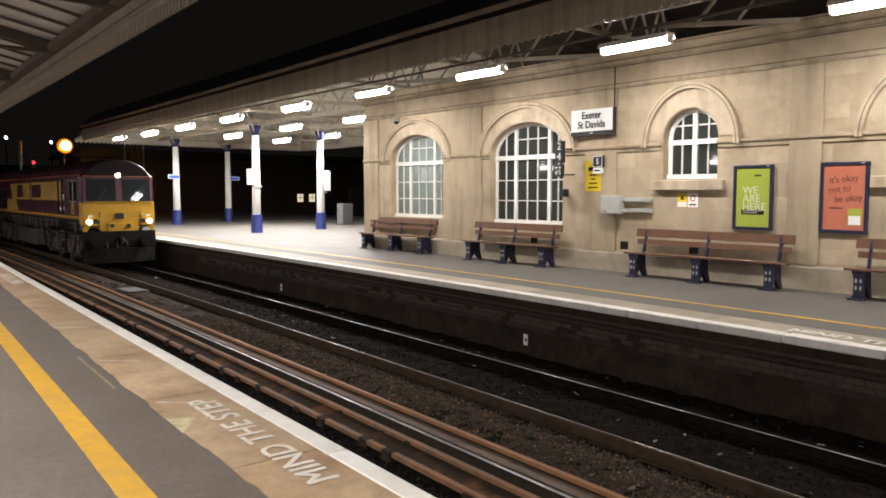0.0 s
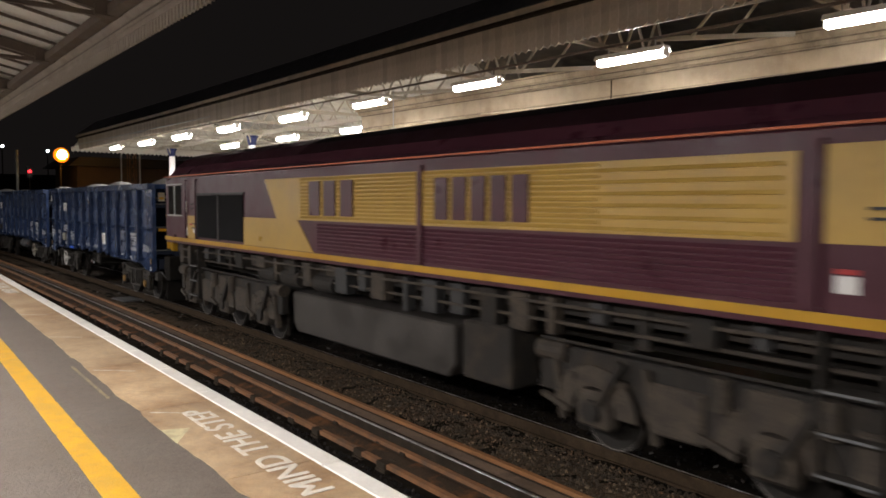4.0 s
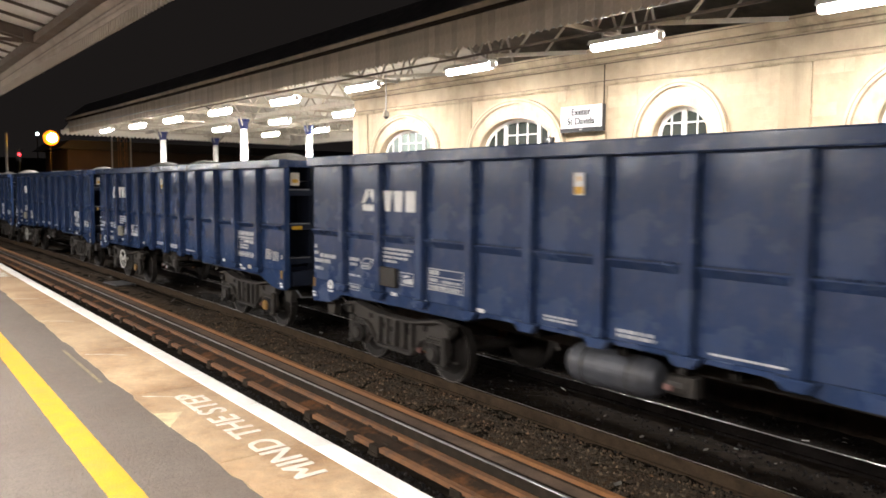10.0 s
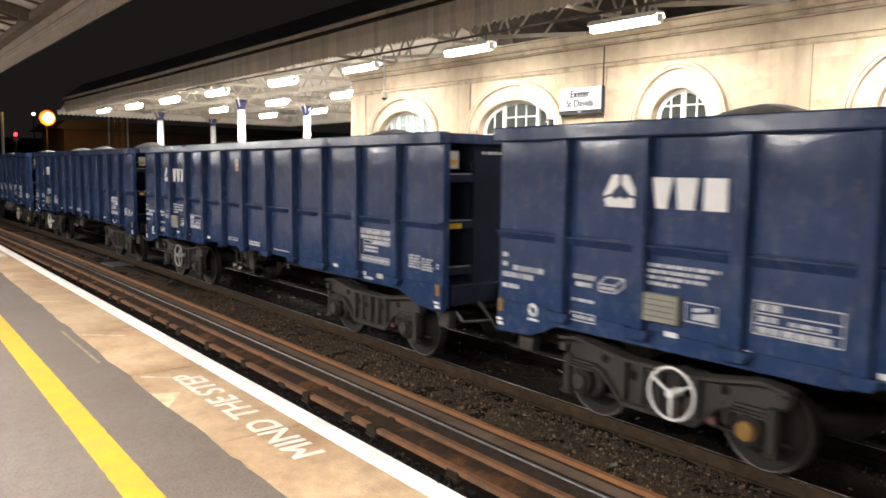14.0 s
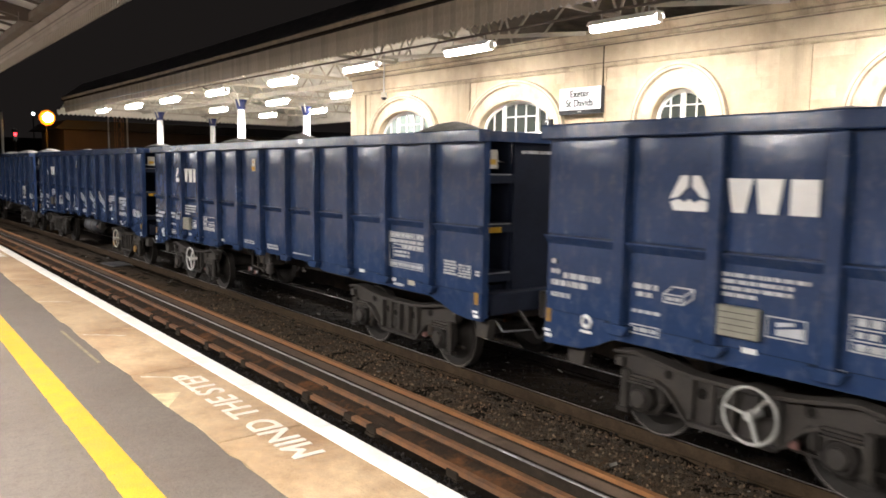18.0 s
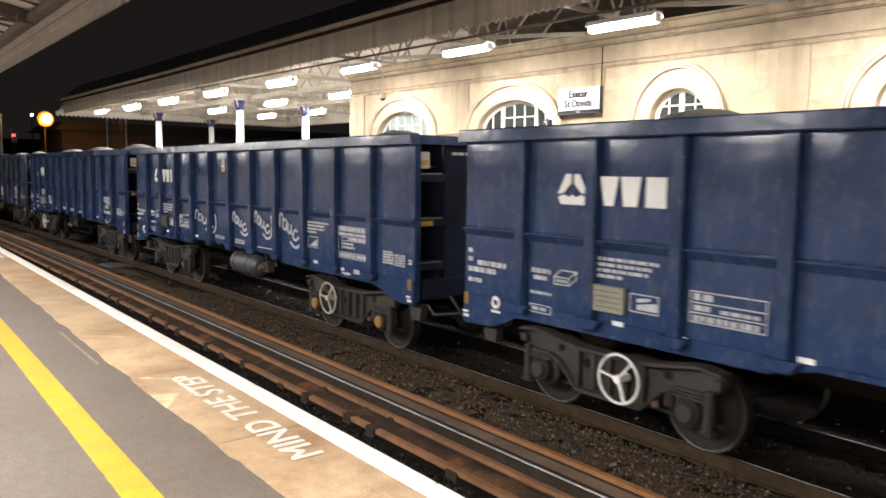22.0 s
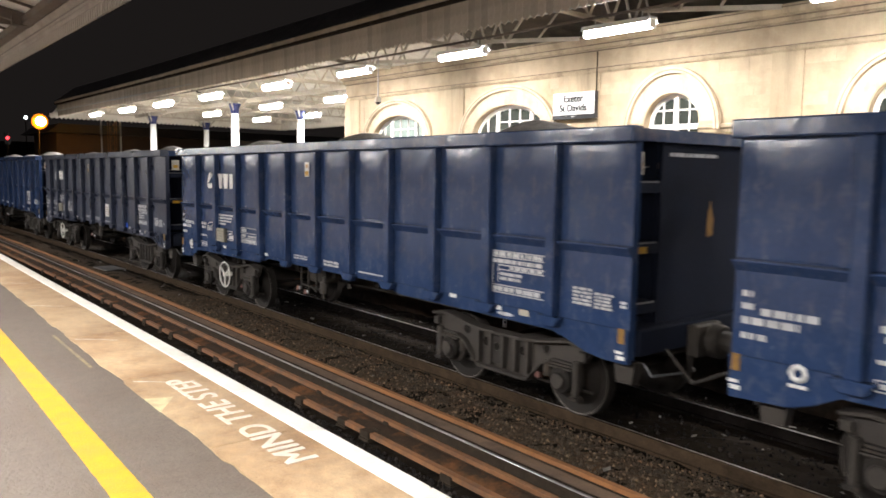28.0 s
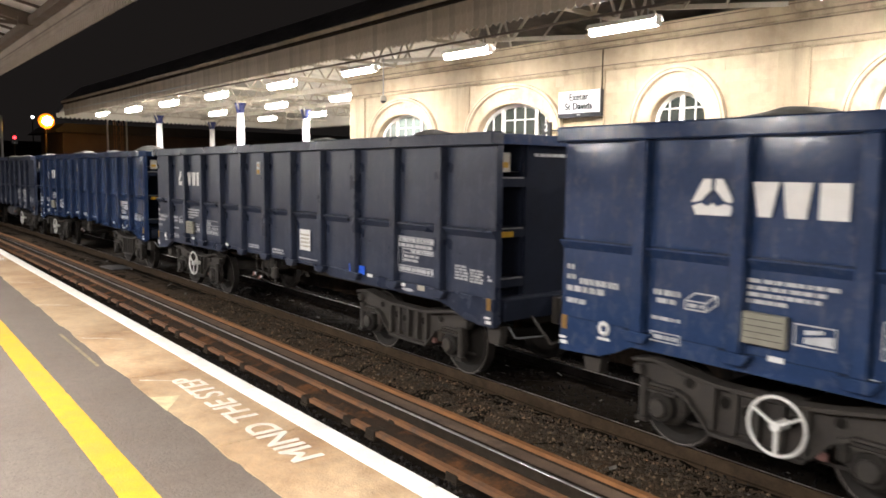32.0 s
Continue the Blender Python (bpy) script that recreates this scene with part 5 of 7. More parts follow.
part("door", Build().box(0.301, 0.32, -0.31, 0.31, 0.08, 1.14), CABINET, cab)

# ---- distance ----
shed = thing("trackside_building", pose(-78, 42, -0.5), "low dark brick building beyond the platform", "building")
part("wall", Build().box(-4, 4, -26, 26, 0, 5.6), FAR_BRICK, shed)
part("roof", Build().prism([(-27, 5.6), (27, 5.6), (26, 6.4), (-26, 6.4)], "x", -5, 5), ROOF_DARK, shed)
for y in (-3.62, -2.15):
    wn = part("window", Build().box(4.0, 4.06, y - 0.34, y + 0.34, 1.35, 2.2), WARM_WINDOW, shed, "lit window")
    part("glazing_bar", Build().box(4.061, 4.1, y - 0.28, y + 0.28, 1.76, 1.84).box(4.061, 4.1, y - 0.03, y + 0.03, 1.4, 2.2), BLACK, wn)
low = part("boundary_wall", Build().box(-66, -65.6, 39.5, 52, -1.3, 2.4), FAR_BRICK)
tagged(low, "dim brown wall behind the platform end", "wall")
mast = thing("street_lamp", pose(-71, 13.9, -1.35), "tall lamp post with a glaring orange sodium lamp", "street lamp")
part("post", Build().cyl((0, 0, 3.4), "z", 0.07, 3.4, 10, 0.05), DARK_RAIL, mast)
# Oversized burner and added orange disc give the lamp's glare a shape.
part("lamp_head", Build().cyl((0.42, 0, 7.2), "x", 0.30, 0.27, 20, 0.40), SODIUM, mast, "glaring sodium burner", smooth=True)
part("lamp_bowl", Build().cyl((0.15, 0, 7.2), "x", 0.46, 0.20, 24, 0.64), SODIUM_HALO, mast, "glowing orange disc for the lamp halo", smooth=True)
part("hood", Build().box(-0.3, 0.3, -0.2, 0.2, 7.62, 7.68), DARK_RAIL, mast)
for x, y, z0, z1, r in ((-62, 8.9, -1.3, 5.6, 0.09), (-62.5, 17.8, -1.3, 6.2, 0.07), (-62, 16.2, -1.3, 6.0, 0.06)):
    pl = part("signal_post", Build().cyl((0, 0, (z0 + z1) / 2), "z", r, (z1 - z0) / 2, 8), GREY_METAL)
    pl.matrix_basis = pose(x, y, 0)
    tagged(pl, "slim grey trackside post", "post", "trackside posts")
lattice = thing("lattice_mast", pose(-62, 17.0, -1.3), "thin lattice mast beside the line", "mast")
for a, c in ((-0.25, -0.25), (0.25, -0.25), (0.25, 0.25), (-0.25, 0.25)):
    part("leg", Build().bar((a, c, 0), (a, c, 7.0), 0.05), RUST, lattice)
for k in range(10):
    part("lacing", Build().bar((0.25, -0.25, 0.7 * k), (0.25, 0.25, 0.7 * k + 0.7), 0.03).bar((0.25, 0.25, 0.7 * k), (0.25, -0.25, 0.7 * k + 0.7), 0.03), RUST, lattice)
sig = thing("signal", pose(-66, 10.5, -1.3), "signal post with a red light", "signal")
part("post", Build().cyl((0, 0, 2.6), "z", 0.06, 2.6, 8), DARK_RAIL, sig)
part("head", Build().box(-0.1, 0.1, -0.2, 0.2, 5.0, 5.9), BLACK, sig)
part("red_light", Build().cyl((0.12, 0, 5.5), "x", 0.12, 0.03, 14), RED_GLOW, sig)
for x, y, z in ((-90, 12.8, 7.6), (-95, 18.2, 7.6)):
    fl = part("distant_lamp", Build().cyl((0, 0, 0), "x", 0.15, 0.05, 12), FAR_WHITE)
    part("post", Build().cyl((-0.1, 0, -(z + 1.35) / 2), "z", 0.06, (z + 1.35) / 2, 8), DARK_RAIL, fl)
    fl.matrix_basis = pose(x, y, z)
    tagged(fl, "small distant white yard lamp", "lamp", "yard lamps")
tagged(part("backdrop", Build().box(-161, -160, -200, 260, -1.3, 7), ROOF_DARK), "black line of distant trees and roofs", "backdrop", kind="structure")

# ---- the train ----
WHEEL_R = 0.46


def wheelset(parent, x):
    """An axle with two wheels; turns about its own y."""
    ax = part("wheelset", Build().cyl((0, 0, 0), "y", 0.075, 0.95, 12), WHEEL, parent)
    ax.matrix_basis = pose(x, 0, WHEEL_R)
    for side in (-1, 1):
        y = side * 0.755
        prof = [(0.10, 0.09), (0.16, 0.07), (0.34, 0.035), (0.40, 0.06), (WHEEL_R, 0.065), (WHEEL_R, -0.06), (0.40, -0.055), (0.34, -0.03), (0.1, -0.06)]
        b, n = Build(), 28
        for i in range(n):
            a = 2 * math.pi * i / n
            b.v += [(r * math.cos(a), y + side * d, r * math.sin(a)) for r, d in prof]
        m = len(prof)
        b.f = [(i * m + j, (i + 1) % n * m + j, (i + 1) % n * m + j + 1, i * m + j + 1) for i in range(n) for j in range(m - 1)]
        part("wheel", b, WHEEL, ax, smooth=False)
        part("rim", Build().ring((0, y + side * 0.05, 0), "y", WHEEL_R - 0.022, 0.016, 28, 5), TYRE, ax, "worn bright rim")
    return ax


def bogie(parent, x, caps):
    """A freight bogie: deep cast side frames with dark discs for openings, axle boxes, dampers, bolster and two
    wheelsets.
    """
    bg = part("bogie", Build().box(x - 0.16, x + 0.16, -1.0, 1.0, 0.42, 0.72), BOGIE, parent)
    half = [(0.0, 0.345), (0.40, 0.345), (0.50, 0.375), (0.62, 0.50), (0.74, 0.62), (0.86, 0.665), (1.18, 0.66), (1.30, 0.70), (1.36, 0.78), (1.37, 0.86), (1.30, 0.905), (1.10, 0.92), (0.85, 0.885), (0.62, 0.835), (0.38, 0.81), (0.0, 0.80)]
    outline = half + [(-a, c) for a, c in reversed(half[1:-1])]
    rim = [(0.44, 0.385), (0.56, 0.50), (0.70, 0.645), (0.84, 0.70)]
    for side in (-1, 1):
        def across(a, b):
            return sorted((side * a, side * b))
        part("side_frame", Build().prism([(x + a, c) for a, c in outline], "y", *across(0.97, 1.05)), BOGIE, bg, bevel=0.014)
        part("top_flange", Build().prism([(x + a, c) for a, c in ((-1.36, 0.87), (-1.10, 0.905), (-0.62, 0.825), (-0.38, 0.80), (0.38, 0.80), (0.62, 0.825), (1.10, 0.905), (1.36, 0.87), (1.36, 0.905), (1.10, 0.945), (0.62, 0.865), (0.38, 0.84), (-0.38, 0.84), (-0.62, 0.865), (-1.10, 0.945), (-1.36, 0.905))], "y", *across(0.95, 1.14)), BOGIE, bg, bevel=0.006)
        low = [(-a, c) for a, c in reversed(rim)] + rim
        part("lower_flange", Build().prism([(x + a, c - 0.02) for a, c in low] + [(x + a, c - 0.06) for a, c in reversed(low)], "y", *across(0.95, 1.13)), BOGIE, bg, bevel=0.006)
        for u in (-0.43, -0.20, 0.02, 0.24, 0.45):
            part("frame_web", Build().prism([(x + u - 0.022, 0.39), (x + u + 0.022, 0.39), (x + u + 0.03, 0.80), (x + u - 0.03, 0.80)], "y", *across(1.051, 1.12)), BOGIE, bg)
        part("spring_pocket", Build().box(x - 0.19, x + 0.01, *across(1.05, 1.09), 0.42, 0.78), UNDER, bg, bevel=0.012)
        for u, z, r in ((-0.09, 0.64, 0.055), (0.33, 0.66, 0.062), (-0.33, 0.66, 0.062), (0.72, 0.76, 0.055), (-0.72, 0.76, 0.055)):
            # Flat black disc colours in the dark of an opening.
            part("frame_hole", Build().cyl((x + u, side * (1.091 if abs(u) < 0.1 else 1.052), z), "y", r, 0.004, 12), WAGON_DARK, bg)
            part("hole_rim", Build().ring((x + u, side * (1.092 if abs(u) < 0.1 else 1.053), z), "y", r, 0.009, 12, 4), BOGIE, bg)
        for e in (-1.0, 1.0):
            c = x + e
            part("axle_guide", Build().prism([(c - 0.36 * e, 0.66), (c + 0.22 * e, 0.70), (c + 0.24 * e, 0.44), (c + 0.18 * e, 0.31), (c + 0.02 * e, 0.26), (c - 0.14 * e, 0.29), (c - 0.24 * e, 0.42), (c - 0.34 * e, 0.56)], "y", *across(0.97, 1.04)), BOGIE, bg, bevel=0.014)
            part("axle_box", Build().cyl((c, side * 1.09, WHEEL_R), "y", 0.155, 0.05, 14), WHEEL, bg, bevel=0.015)
            part("axle_cap", Build().cyl((c, side * 1.16, WHEEL_R), "y", 0.095, 0.025, 14), AXLE_CAP if caps == "both" or (caps == "yellow" and e > 0) else BOGIE, bg, bevel=0.012)
            for k in range(3):
                part("rubber_spring", Build().box(c - 0.17 + 0.01 * k, c + 0.17 - 0.01 * k, *across(1.04, 1.13 - 0.008 * k), 0.592 + 0.034 * k, 0.614 + 0.034 * k), UNDER if k % 2 else BOGIE, bg)
            part("damper", Build().cyl((c + 0.22 * e, side * 1.10, 0.52), "z", 0.048, 0.20, 12), BOGIE, bg, bevel=0.008)
            part("damper_foot", Build().box(c + 0.22 * e - 0.07, c + 0.22 * e + 0.07, *across(1.04, 1.15), 0.27, 0.318), UNDER, bg, bevel=0.01)
            part("spring", Build().cyl((c - 0.24 * e, side * 1.07, 0.55), "z", 0.05, 0.09, 10), UNDER, bg)
            part("brake_block", Build().box(c - 0.60 * e - 0.05, c - 0.60 * e + 0.05, *across(0.70, 0.82), 0.28, 0.62), RUST, bg)
            part("frame_lug", Build().box(c + 0.30 * e - 0.05, c + 0.30 * e + 0.05, *across(1.05, 1.12), 0.74, 0.84), BOGIE, bg, bevel=0.01)
        part("brake_rod", Build().bar((x - 1.3, side * 0.9, 0.30), (x + 1.3, side * 0.9, 0.34), 0.03), BOGIE, bg)
        part("red_tag", Build().box(x + 0.55, x + 0.63, *across(1.04, 1.08), 0.40, 0.47), DULL_RED, bg, "small faded red tag")
    for u in (-1.0, 1.0):
        wheelset(parent, x + u)
    return bg


FRONT_X, REAR_X, SIDE_Y = 6.28, -6.46, 1.24
RIBS = [5.24 - 1.062 * i for i in range(11)]
SILL = [(-6.46, 0.83), (-5.90, 0.86), (-5.70, 0.93), (-5.48, 1.04), (-2.35, 1.06), (-1.90, 1.17), (1.75, 1.17), (2.30, 1.07), (5.22, 1.06), (5.45, 1.0), (5.75, 0.90), (6.0, 0.87), (6.28, 0.87)]


def rough_bars(parent, x0, x1, z0, z1, rows_, y, seed, mat=None, gap=0.5):
    """Writing too small to read: rows of plain bars."""
    rnd = random.Random(seed)
    b = Build()
    h = (z1 - z0) / rows_
    for k in range(rows_):
        x = x0
        while x < x1 - 0.02:
            w = min(x1 - x, rnd.uniform(0.03, 0.12))
            b.box(x, x + w, y - 0.003, y, z0 + h * k + h * gap / 2, z0 + h * (k + 1) - h * gap / 2)
            x += w + rnd.uniform(0.012, 0.03)
    return tagged(part("stencil_writing", b, mat or STENCIL, parent), kind="stuff")


def stroke(b, p, q, y, width):
    """A flat painted line in the xz plane at depth y, from p to q."""
    dx, dz = q[0] - p[0], q[1] - p[1]
    n = math.hypot(dx, dz) or 1.0
    ex, ez = dx / n * width * 0.35, dz / n * width * 0.35
    ox, oz = -dz / n * width / 2, dx / n * width / 2
    return b.prism([(p[0] - ex + ox, p[1] - ez + oz), (q[0] + ex + ox, q[1] + ez + oz), (q[0] + ex - ox, q[1] + ez - oz), (p[0] - ex - ox, p[1] - ez - oz)], "y", y - 0.004, y)


def outline_box(parent, x0, x1, z0, z1, y, t=0.012):
    return part("panel_outline", Build().box(x0, x1, y - 0.003, y, z1 - t, z1).box(x0, x1, y - 0.003, y, z0, z0 + t).box(x0, x0 + t, y - 0.003, y, z0 + t, z1 - t).box(x1 - t, x1, y - 0.003, y, z0 + t, z1 - t), STENCIL, parent)


def hand_wheel(parent, x, mat, turn):
    hw = part("hand_wheel", Build().ring((x, -1.30, 0.66), "y", 0.255, 0.016, 28, 6), mat, parent, "grey spoked hand wheel" if mat is GREY_METAL else "cream spoked hand wheel" if mat is CREAM else "white-painted spoked hand wheel", smooth=True)
    for k in range(3):
        a = math.radians(turn + 120 * k)
        part("spoke", Build().bar((x, -1.30, 0.66), (x + 0.25 * math.cos(a), -1.30, 0.66 + 0.25 * math.sin(a)), 0.03, 0.02), mat, hw)
    part("hub", Build().cyl((x, -1.24, 0.66), "y", 0.045, 0.09, 10), mat, hw)


def heap(seed, low):
    b, rnd = Build(), random.Random(seed)
    nx, ny = 60, 12
    peaks = [(-4.3 + rnd.uniform(-0.5, 0.5), 0.30), (-0.6 + rnd.uniform(-0.8, 0.8), 0.24 + rnd.uniform(-0.1, 0.1)), (3.6 + rnd.uniform(-0.6, 0.6), 0.34)]
    for i in range(nx + 1):
        x = -6.0 + 12.0 * i / nx
        for j in range(ny + 1):
            y = -1.16 + 2.32 * j / ny
            z = 2.86 - low + sum((h + 0.32) * math.exp(-((x - c) / 1.15) ** 2 - (y / 0.95) ** 2) for c, h in peaks) + rnd.uniform(-0.02, 0.02)
            b.v.append((x, y, z))
    b.f = [(i * (ny + 1) + j, (i + 1) * (ny + 1) + j, (i + 1) * (ny + 1) + j + 1, i * (ny + 1) + j + 1) for i in range(nx) for j in range(ny)]
    return b


PANELS = {}


def bowed_panel(wide, high, skin, dent):
    """A steel panel pressed slightly outwards by the load, in the xz plane."""
    key = (round(wide, 3), round(high, 3), skin.name, dent)
    if key not in PANELS:
        b, nx, nz = Build(), 12, 22
        for i in range(nx + 1):
            for j in range(nz + 1):
                u, v = i / nx, 0.5 - 0.5 * math.cos(math.pi * j / nz)
                wave = 0.002 * noise.noise(Vector((u * 3.0, v * 3.0, dent * 7.3))) + 0.0016 * noise.noise(Vector((u * 8, v * 10, dent * 3.1)))
                b.v.append(((u - 0.5) * wide, (wave - (0.009 if high > 0.9 else 0.005)) * max(0.0, math.sin(math.pi * u)) ** 0.4 * max(0.0, math.sin(math.pi * v)) ** 0.4 - 0.004, (v - 0.5) * high))
        b.f = [(i * (nz + 1) + j, (i + 1) * (nz + 1) + j, (i + 1) * (nz + 1) + j + 1, i * (nz + 1) + j + 1) for i in range(nx) for j in range(nz)]
        me = b.mesh("panel", smooth=True)
        me.materials.append(skin)
        PANELS[key] = me
    return PANELS[key]


def box_wagon(k, kind, label, caps="dark", wheel_mat=None, scrawl=None, extra=None):
    """A bogie box wagon. kind A: hand wheel at the rear bogie; B: at the front bogie, with an air cylinder amidships."""
    w = thing("box_wagon", Matrix.Identity(4), label, "wagon", "box wagons of the train")
    skin = WAGON_DULL if k in (8, 10) else WAGON_DUSTY if k in (1, 2) else WAGON_BLUE
    edge = SILL
    for side in (-1, 1):
        outline = [(x, z) for x, z in edge] + [(FRONT_X, 3.14), (REAR_X, 3.14)]
        sd = part("side", Build().prism(outline, "y", *sorted((side * (SIDE_Y - 0.004), side * (SIDE_Y - 0.05)))), skin, w)
        part("top_rim", Build().box(REAR_X - 0.04, FRONT_X + 0.04, *sorted((side * (SIDE_Y - 0.07), side * (SIDE_Y + 0.125))), 3.12, 3.28), skin, w, bevel=0.014)
        for x in RIBS:
            o = side * (SIDE_Y + 0.115)
            i = side * (SIDE_Y - 0.002)
            part("rib", Build().prism([(i, 1.20), (o, 1.226), (o, 3.119), (i, 3.119)], "x", x - 0.07, x + 0.07), skin, sd, bevel=0.012)
            if side < 0:
                part("rib_foot", Build().prism([(x - 0.17, 1.225), (x + 0.17, 1.225), (x + 0.165, 1.20), (x + 0.10, 1.115), (x - 0.10, 1.115), (x - 0.165, 1.20)], "y", -SIDE_Y - 0.125, -SIDE_Y - 0.024), skin, sd, bevel=0.008)
        part("side_sill", Build().prism(edge + [(FRONT_X, 1.22), (REAR_X, 1.22)], "y", *sorted((side * (SIDE_Y - 0.003), side * (SIDE_Y + 0.022)))), skin, sd)
        xs = [FRONT_X + 0.07] + RIBS + [REAR_X - 0.07]
        for xa, xb in zip(xs, xs[1:]):
            part("mid_rail", Build().prism([(side * (SIDE_Y - 0.002), 1.965), (side * (SIDE_Y + 0.072), 2.056), (side * (SIDE_Y + 0.072), 2.068), (side * (SIDE_Y - 0.002), 2.083)], "x", xb + 0.072, xa - 0.072), skin, sd)
            if side < 0:
                for za, zb in ((1.222, 1.984), (2.087, 3.118)):
                    pn = part("panel", bowed_panel(xa - xb - 0.145, zb - za, skin, (xs.index(xa) * 3 + k * 5) % 7), None, sd)
                    pn.matrix_basis = pose((xa + xb) / 2, -SIDE_Y + 0.003, (za + zb) / 2)
    for end in (-1, 1):
        xe = end * 6.12
        # End wall and pocket take the dark copy, so their shade is painted in.
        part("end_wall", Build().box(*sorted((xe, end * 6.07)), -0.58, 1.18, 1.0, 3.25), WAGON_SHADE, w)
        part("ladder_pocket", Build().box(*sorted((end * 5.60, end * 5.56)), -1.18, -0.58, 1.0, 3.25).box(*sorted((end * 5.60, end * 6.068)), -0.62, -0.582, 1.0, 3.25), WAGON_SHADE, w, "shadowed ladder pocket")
        part("end_rim", Build().box(*sorted((end * 5.95, end * 6.22)), -1.18, 1.18, 3.14, 3.27), WAGON_BLUE, w)
        for side in (-1, 1):
            part("corner_post", Build().box(*sorted((end * 6.12, FRONT_X - 0.005 if end > 0 else REAR_X + 0.005)), *sorted((side * 1.188, side * 1.14)), 0.9, 3.139), skin, w)
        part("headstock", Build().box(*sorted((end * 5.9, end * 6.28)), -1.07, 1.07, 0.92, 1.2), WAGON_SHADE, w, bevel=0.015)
        part("coupler", Build().cyl((end * 6.60, 0, 1.0), "x", 0.13, 0.31, 12), BOGIE, w)
        part("coupler_pocket", Build().box(*sorted((end * 6.29, end * 6.42)), -0.25, 0.25, 0.82, 1.18), BOGIE, w, bevel=0.02)
        part("drawbar_collar", Build().cyl((end * 6.52, 0, 1.0), "x", 0.19, 0.07, 14), BOGIE, w, bevel=0.02)
        part("release_lever", Build().bar((end * 6.30, -1.02, 0.86), (end * 6.36, -0.95, 0.72), 0.022).bar((end * 6.36, -0.95, 0.72), (end * 6.42, -0.45, 0.70), 0.018), GREY_STEP, w, "worn steel release lever")
        part("corner_bracket", Build().prism([(end * 6.02, 0.62), (end * 6.22, 0.62), (end * 6.26, 0.86), (end * 5.98, 0.86)], "y", -1.10, -0.98), BOGIE, w)
        part("air_pipe", Build().bar((end * 6.28, -0.6, 0.95), (end * 6.55, -0.5, 0.62), 0.03).bar((end * 6.55, -0.5, 0.62), (end * 6.9, -0.45, 0.8), 0.03), BOGIE, w)
        for z in (1.42, 2.06, 2.70):
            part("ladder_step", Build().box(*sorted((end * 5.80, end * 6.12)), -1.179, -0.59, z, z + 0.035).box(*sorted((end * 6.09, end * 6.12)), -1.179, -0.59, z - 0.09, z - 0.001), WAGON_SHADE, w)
            part("step_edge", Build().box(*sorted((end * 6.121, end * 6.127)), -1.13, -0.64, z + 0.016, z + 0.034), GREY_STEP, w, "pale step edge")
        part("step_mark", Build().box(*sorted((end * 6.121, end * 6.126)), -1.02, -0.80, 1.975, 2.045), FRONT_YELLOW, w)
        part("label_plate", Build().box(*sorted((end * 6.05, end * 6.06)), -1.0, -0.82, 2.80, 3.04), CREAM, w)
        part("plate_mark", Build().box(*sorted((end * 6.061, end * 6.066)), -0.97, -0.85, 2.85, 2.92), FRONT_YELLOW, w)
        part("hazard_mark", Build().prism([(0.32, 2.10), (0.43, 2.12), (0.44, 2.30), (0.40, 2.40), (0.37, 2.52), (0.34, 2.40), (0.31, 2.28)], "x", *sorted((xe, xe + end * 0.004))), AXLE_CAP, w)
        rb = rough_bars(w, -0.45, 0.45, 2.98, 3.06, 1, 0, 40 + k)
        rb.matrix_basis = pose(xe + end * 0.004, 0, 0, 0, 0, 90 * end)
    part("floor", Build().box(-5.96, 5.96, -1.18, 1.18, 1.18, 1.26), WAGON_SHADE, w)
    part("load", heap(100 + k, 0.0 if k % 2 else 0.06), STONE_LOAD, w, "heaped grey crushed stone")
    part("centre_sill", Build().box(-6.05, 6.05, -0.3, 0.3, 0.78, 1.14), BOGIE, w)
    for u in (-2.6, -1.3, 0.0, 1.3, 2.6):
        part("cross_bearer", Build().box(u - 0.06, u + 0.06, -1.0, 1.0, 1.0, 1.17), WAGON_DARK, w)
    for u in (-4.2, 4.25):
        bogie(w, u, "dark" if caps == "both" and u < 0 else caps)
    # underframe gear
    if kind == "B":
        tank = part("air_cylinder", Build().cyl((-0.24, -0.80, 0.78), "x", 0.235, 0.50, 20).cyl((0.32, -0.80, 0.78), "x", 0.235, 0.06, 20, 0.15).cyl((-0.80, -0.80, 0.78), "x", 0.15, 0.06, 20, 0.235), AIR_TANK, w, "blue-grey air cylinder", bevel=0.015)
        for u in (-0.55, 0.08):
            part("strap", Build().ring((u, -0.80, 0.78), "x", 0.238, 0.012, 20, 4).box(u - 0.02, u + 0.02, -0.83, -0.77, 1.02, 1.16), BOGIE, tank)
        part("valve", Build().cyl((0.62, -0.82, 0.78), "x", 0.11, 0.12, 12).box(0.74, 0.84, -0.90, -0.76, 0.70, 0.90).box(0.60, 0.66, -0.84, -0.78, 0.9, 1.16), BOGIE, w)
        part("red_tag", Build().box(0.50, 0.60, -0.955, -0.94, 0.74, 0.80), DULL_RED, w)
        hand_wheel(w, 3.95, wheel_mat or WINDOW_WHITE, 55)
    else:
        for u, low in ((-1.12, 0.72), (-0.86, 0.68), (-0.58, 0.74)):
            part("brake_lever", Build().box(u - 0.012, u + 0.012, -1.02, -0.99, low, 1.10).bar((u - 0.06, -1.03, low + 0.03), (u + 0.05, -1.03, low - 0.02), 0.03), BOGIE, w)
        for u, z in ((-1.17, 0.68), (-0.90, 0.64)):
            part("release_handle", Build().box(u - 0.045, u + 0.045, -1.06, -1.03, z, z + 0.05).bar((u - 0.07, -1.04, z - 0.02), (u - 0.01, -1.04, z + 0.07), 0.024), DULL_RED, w, "faded red release handle")
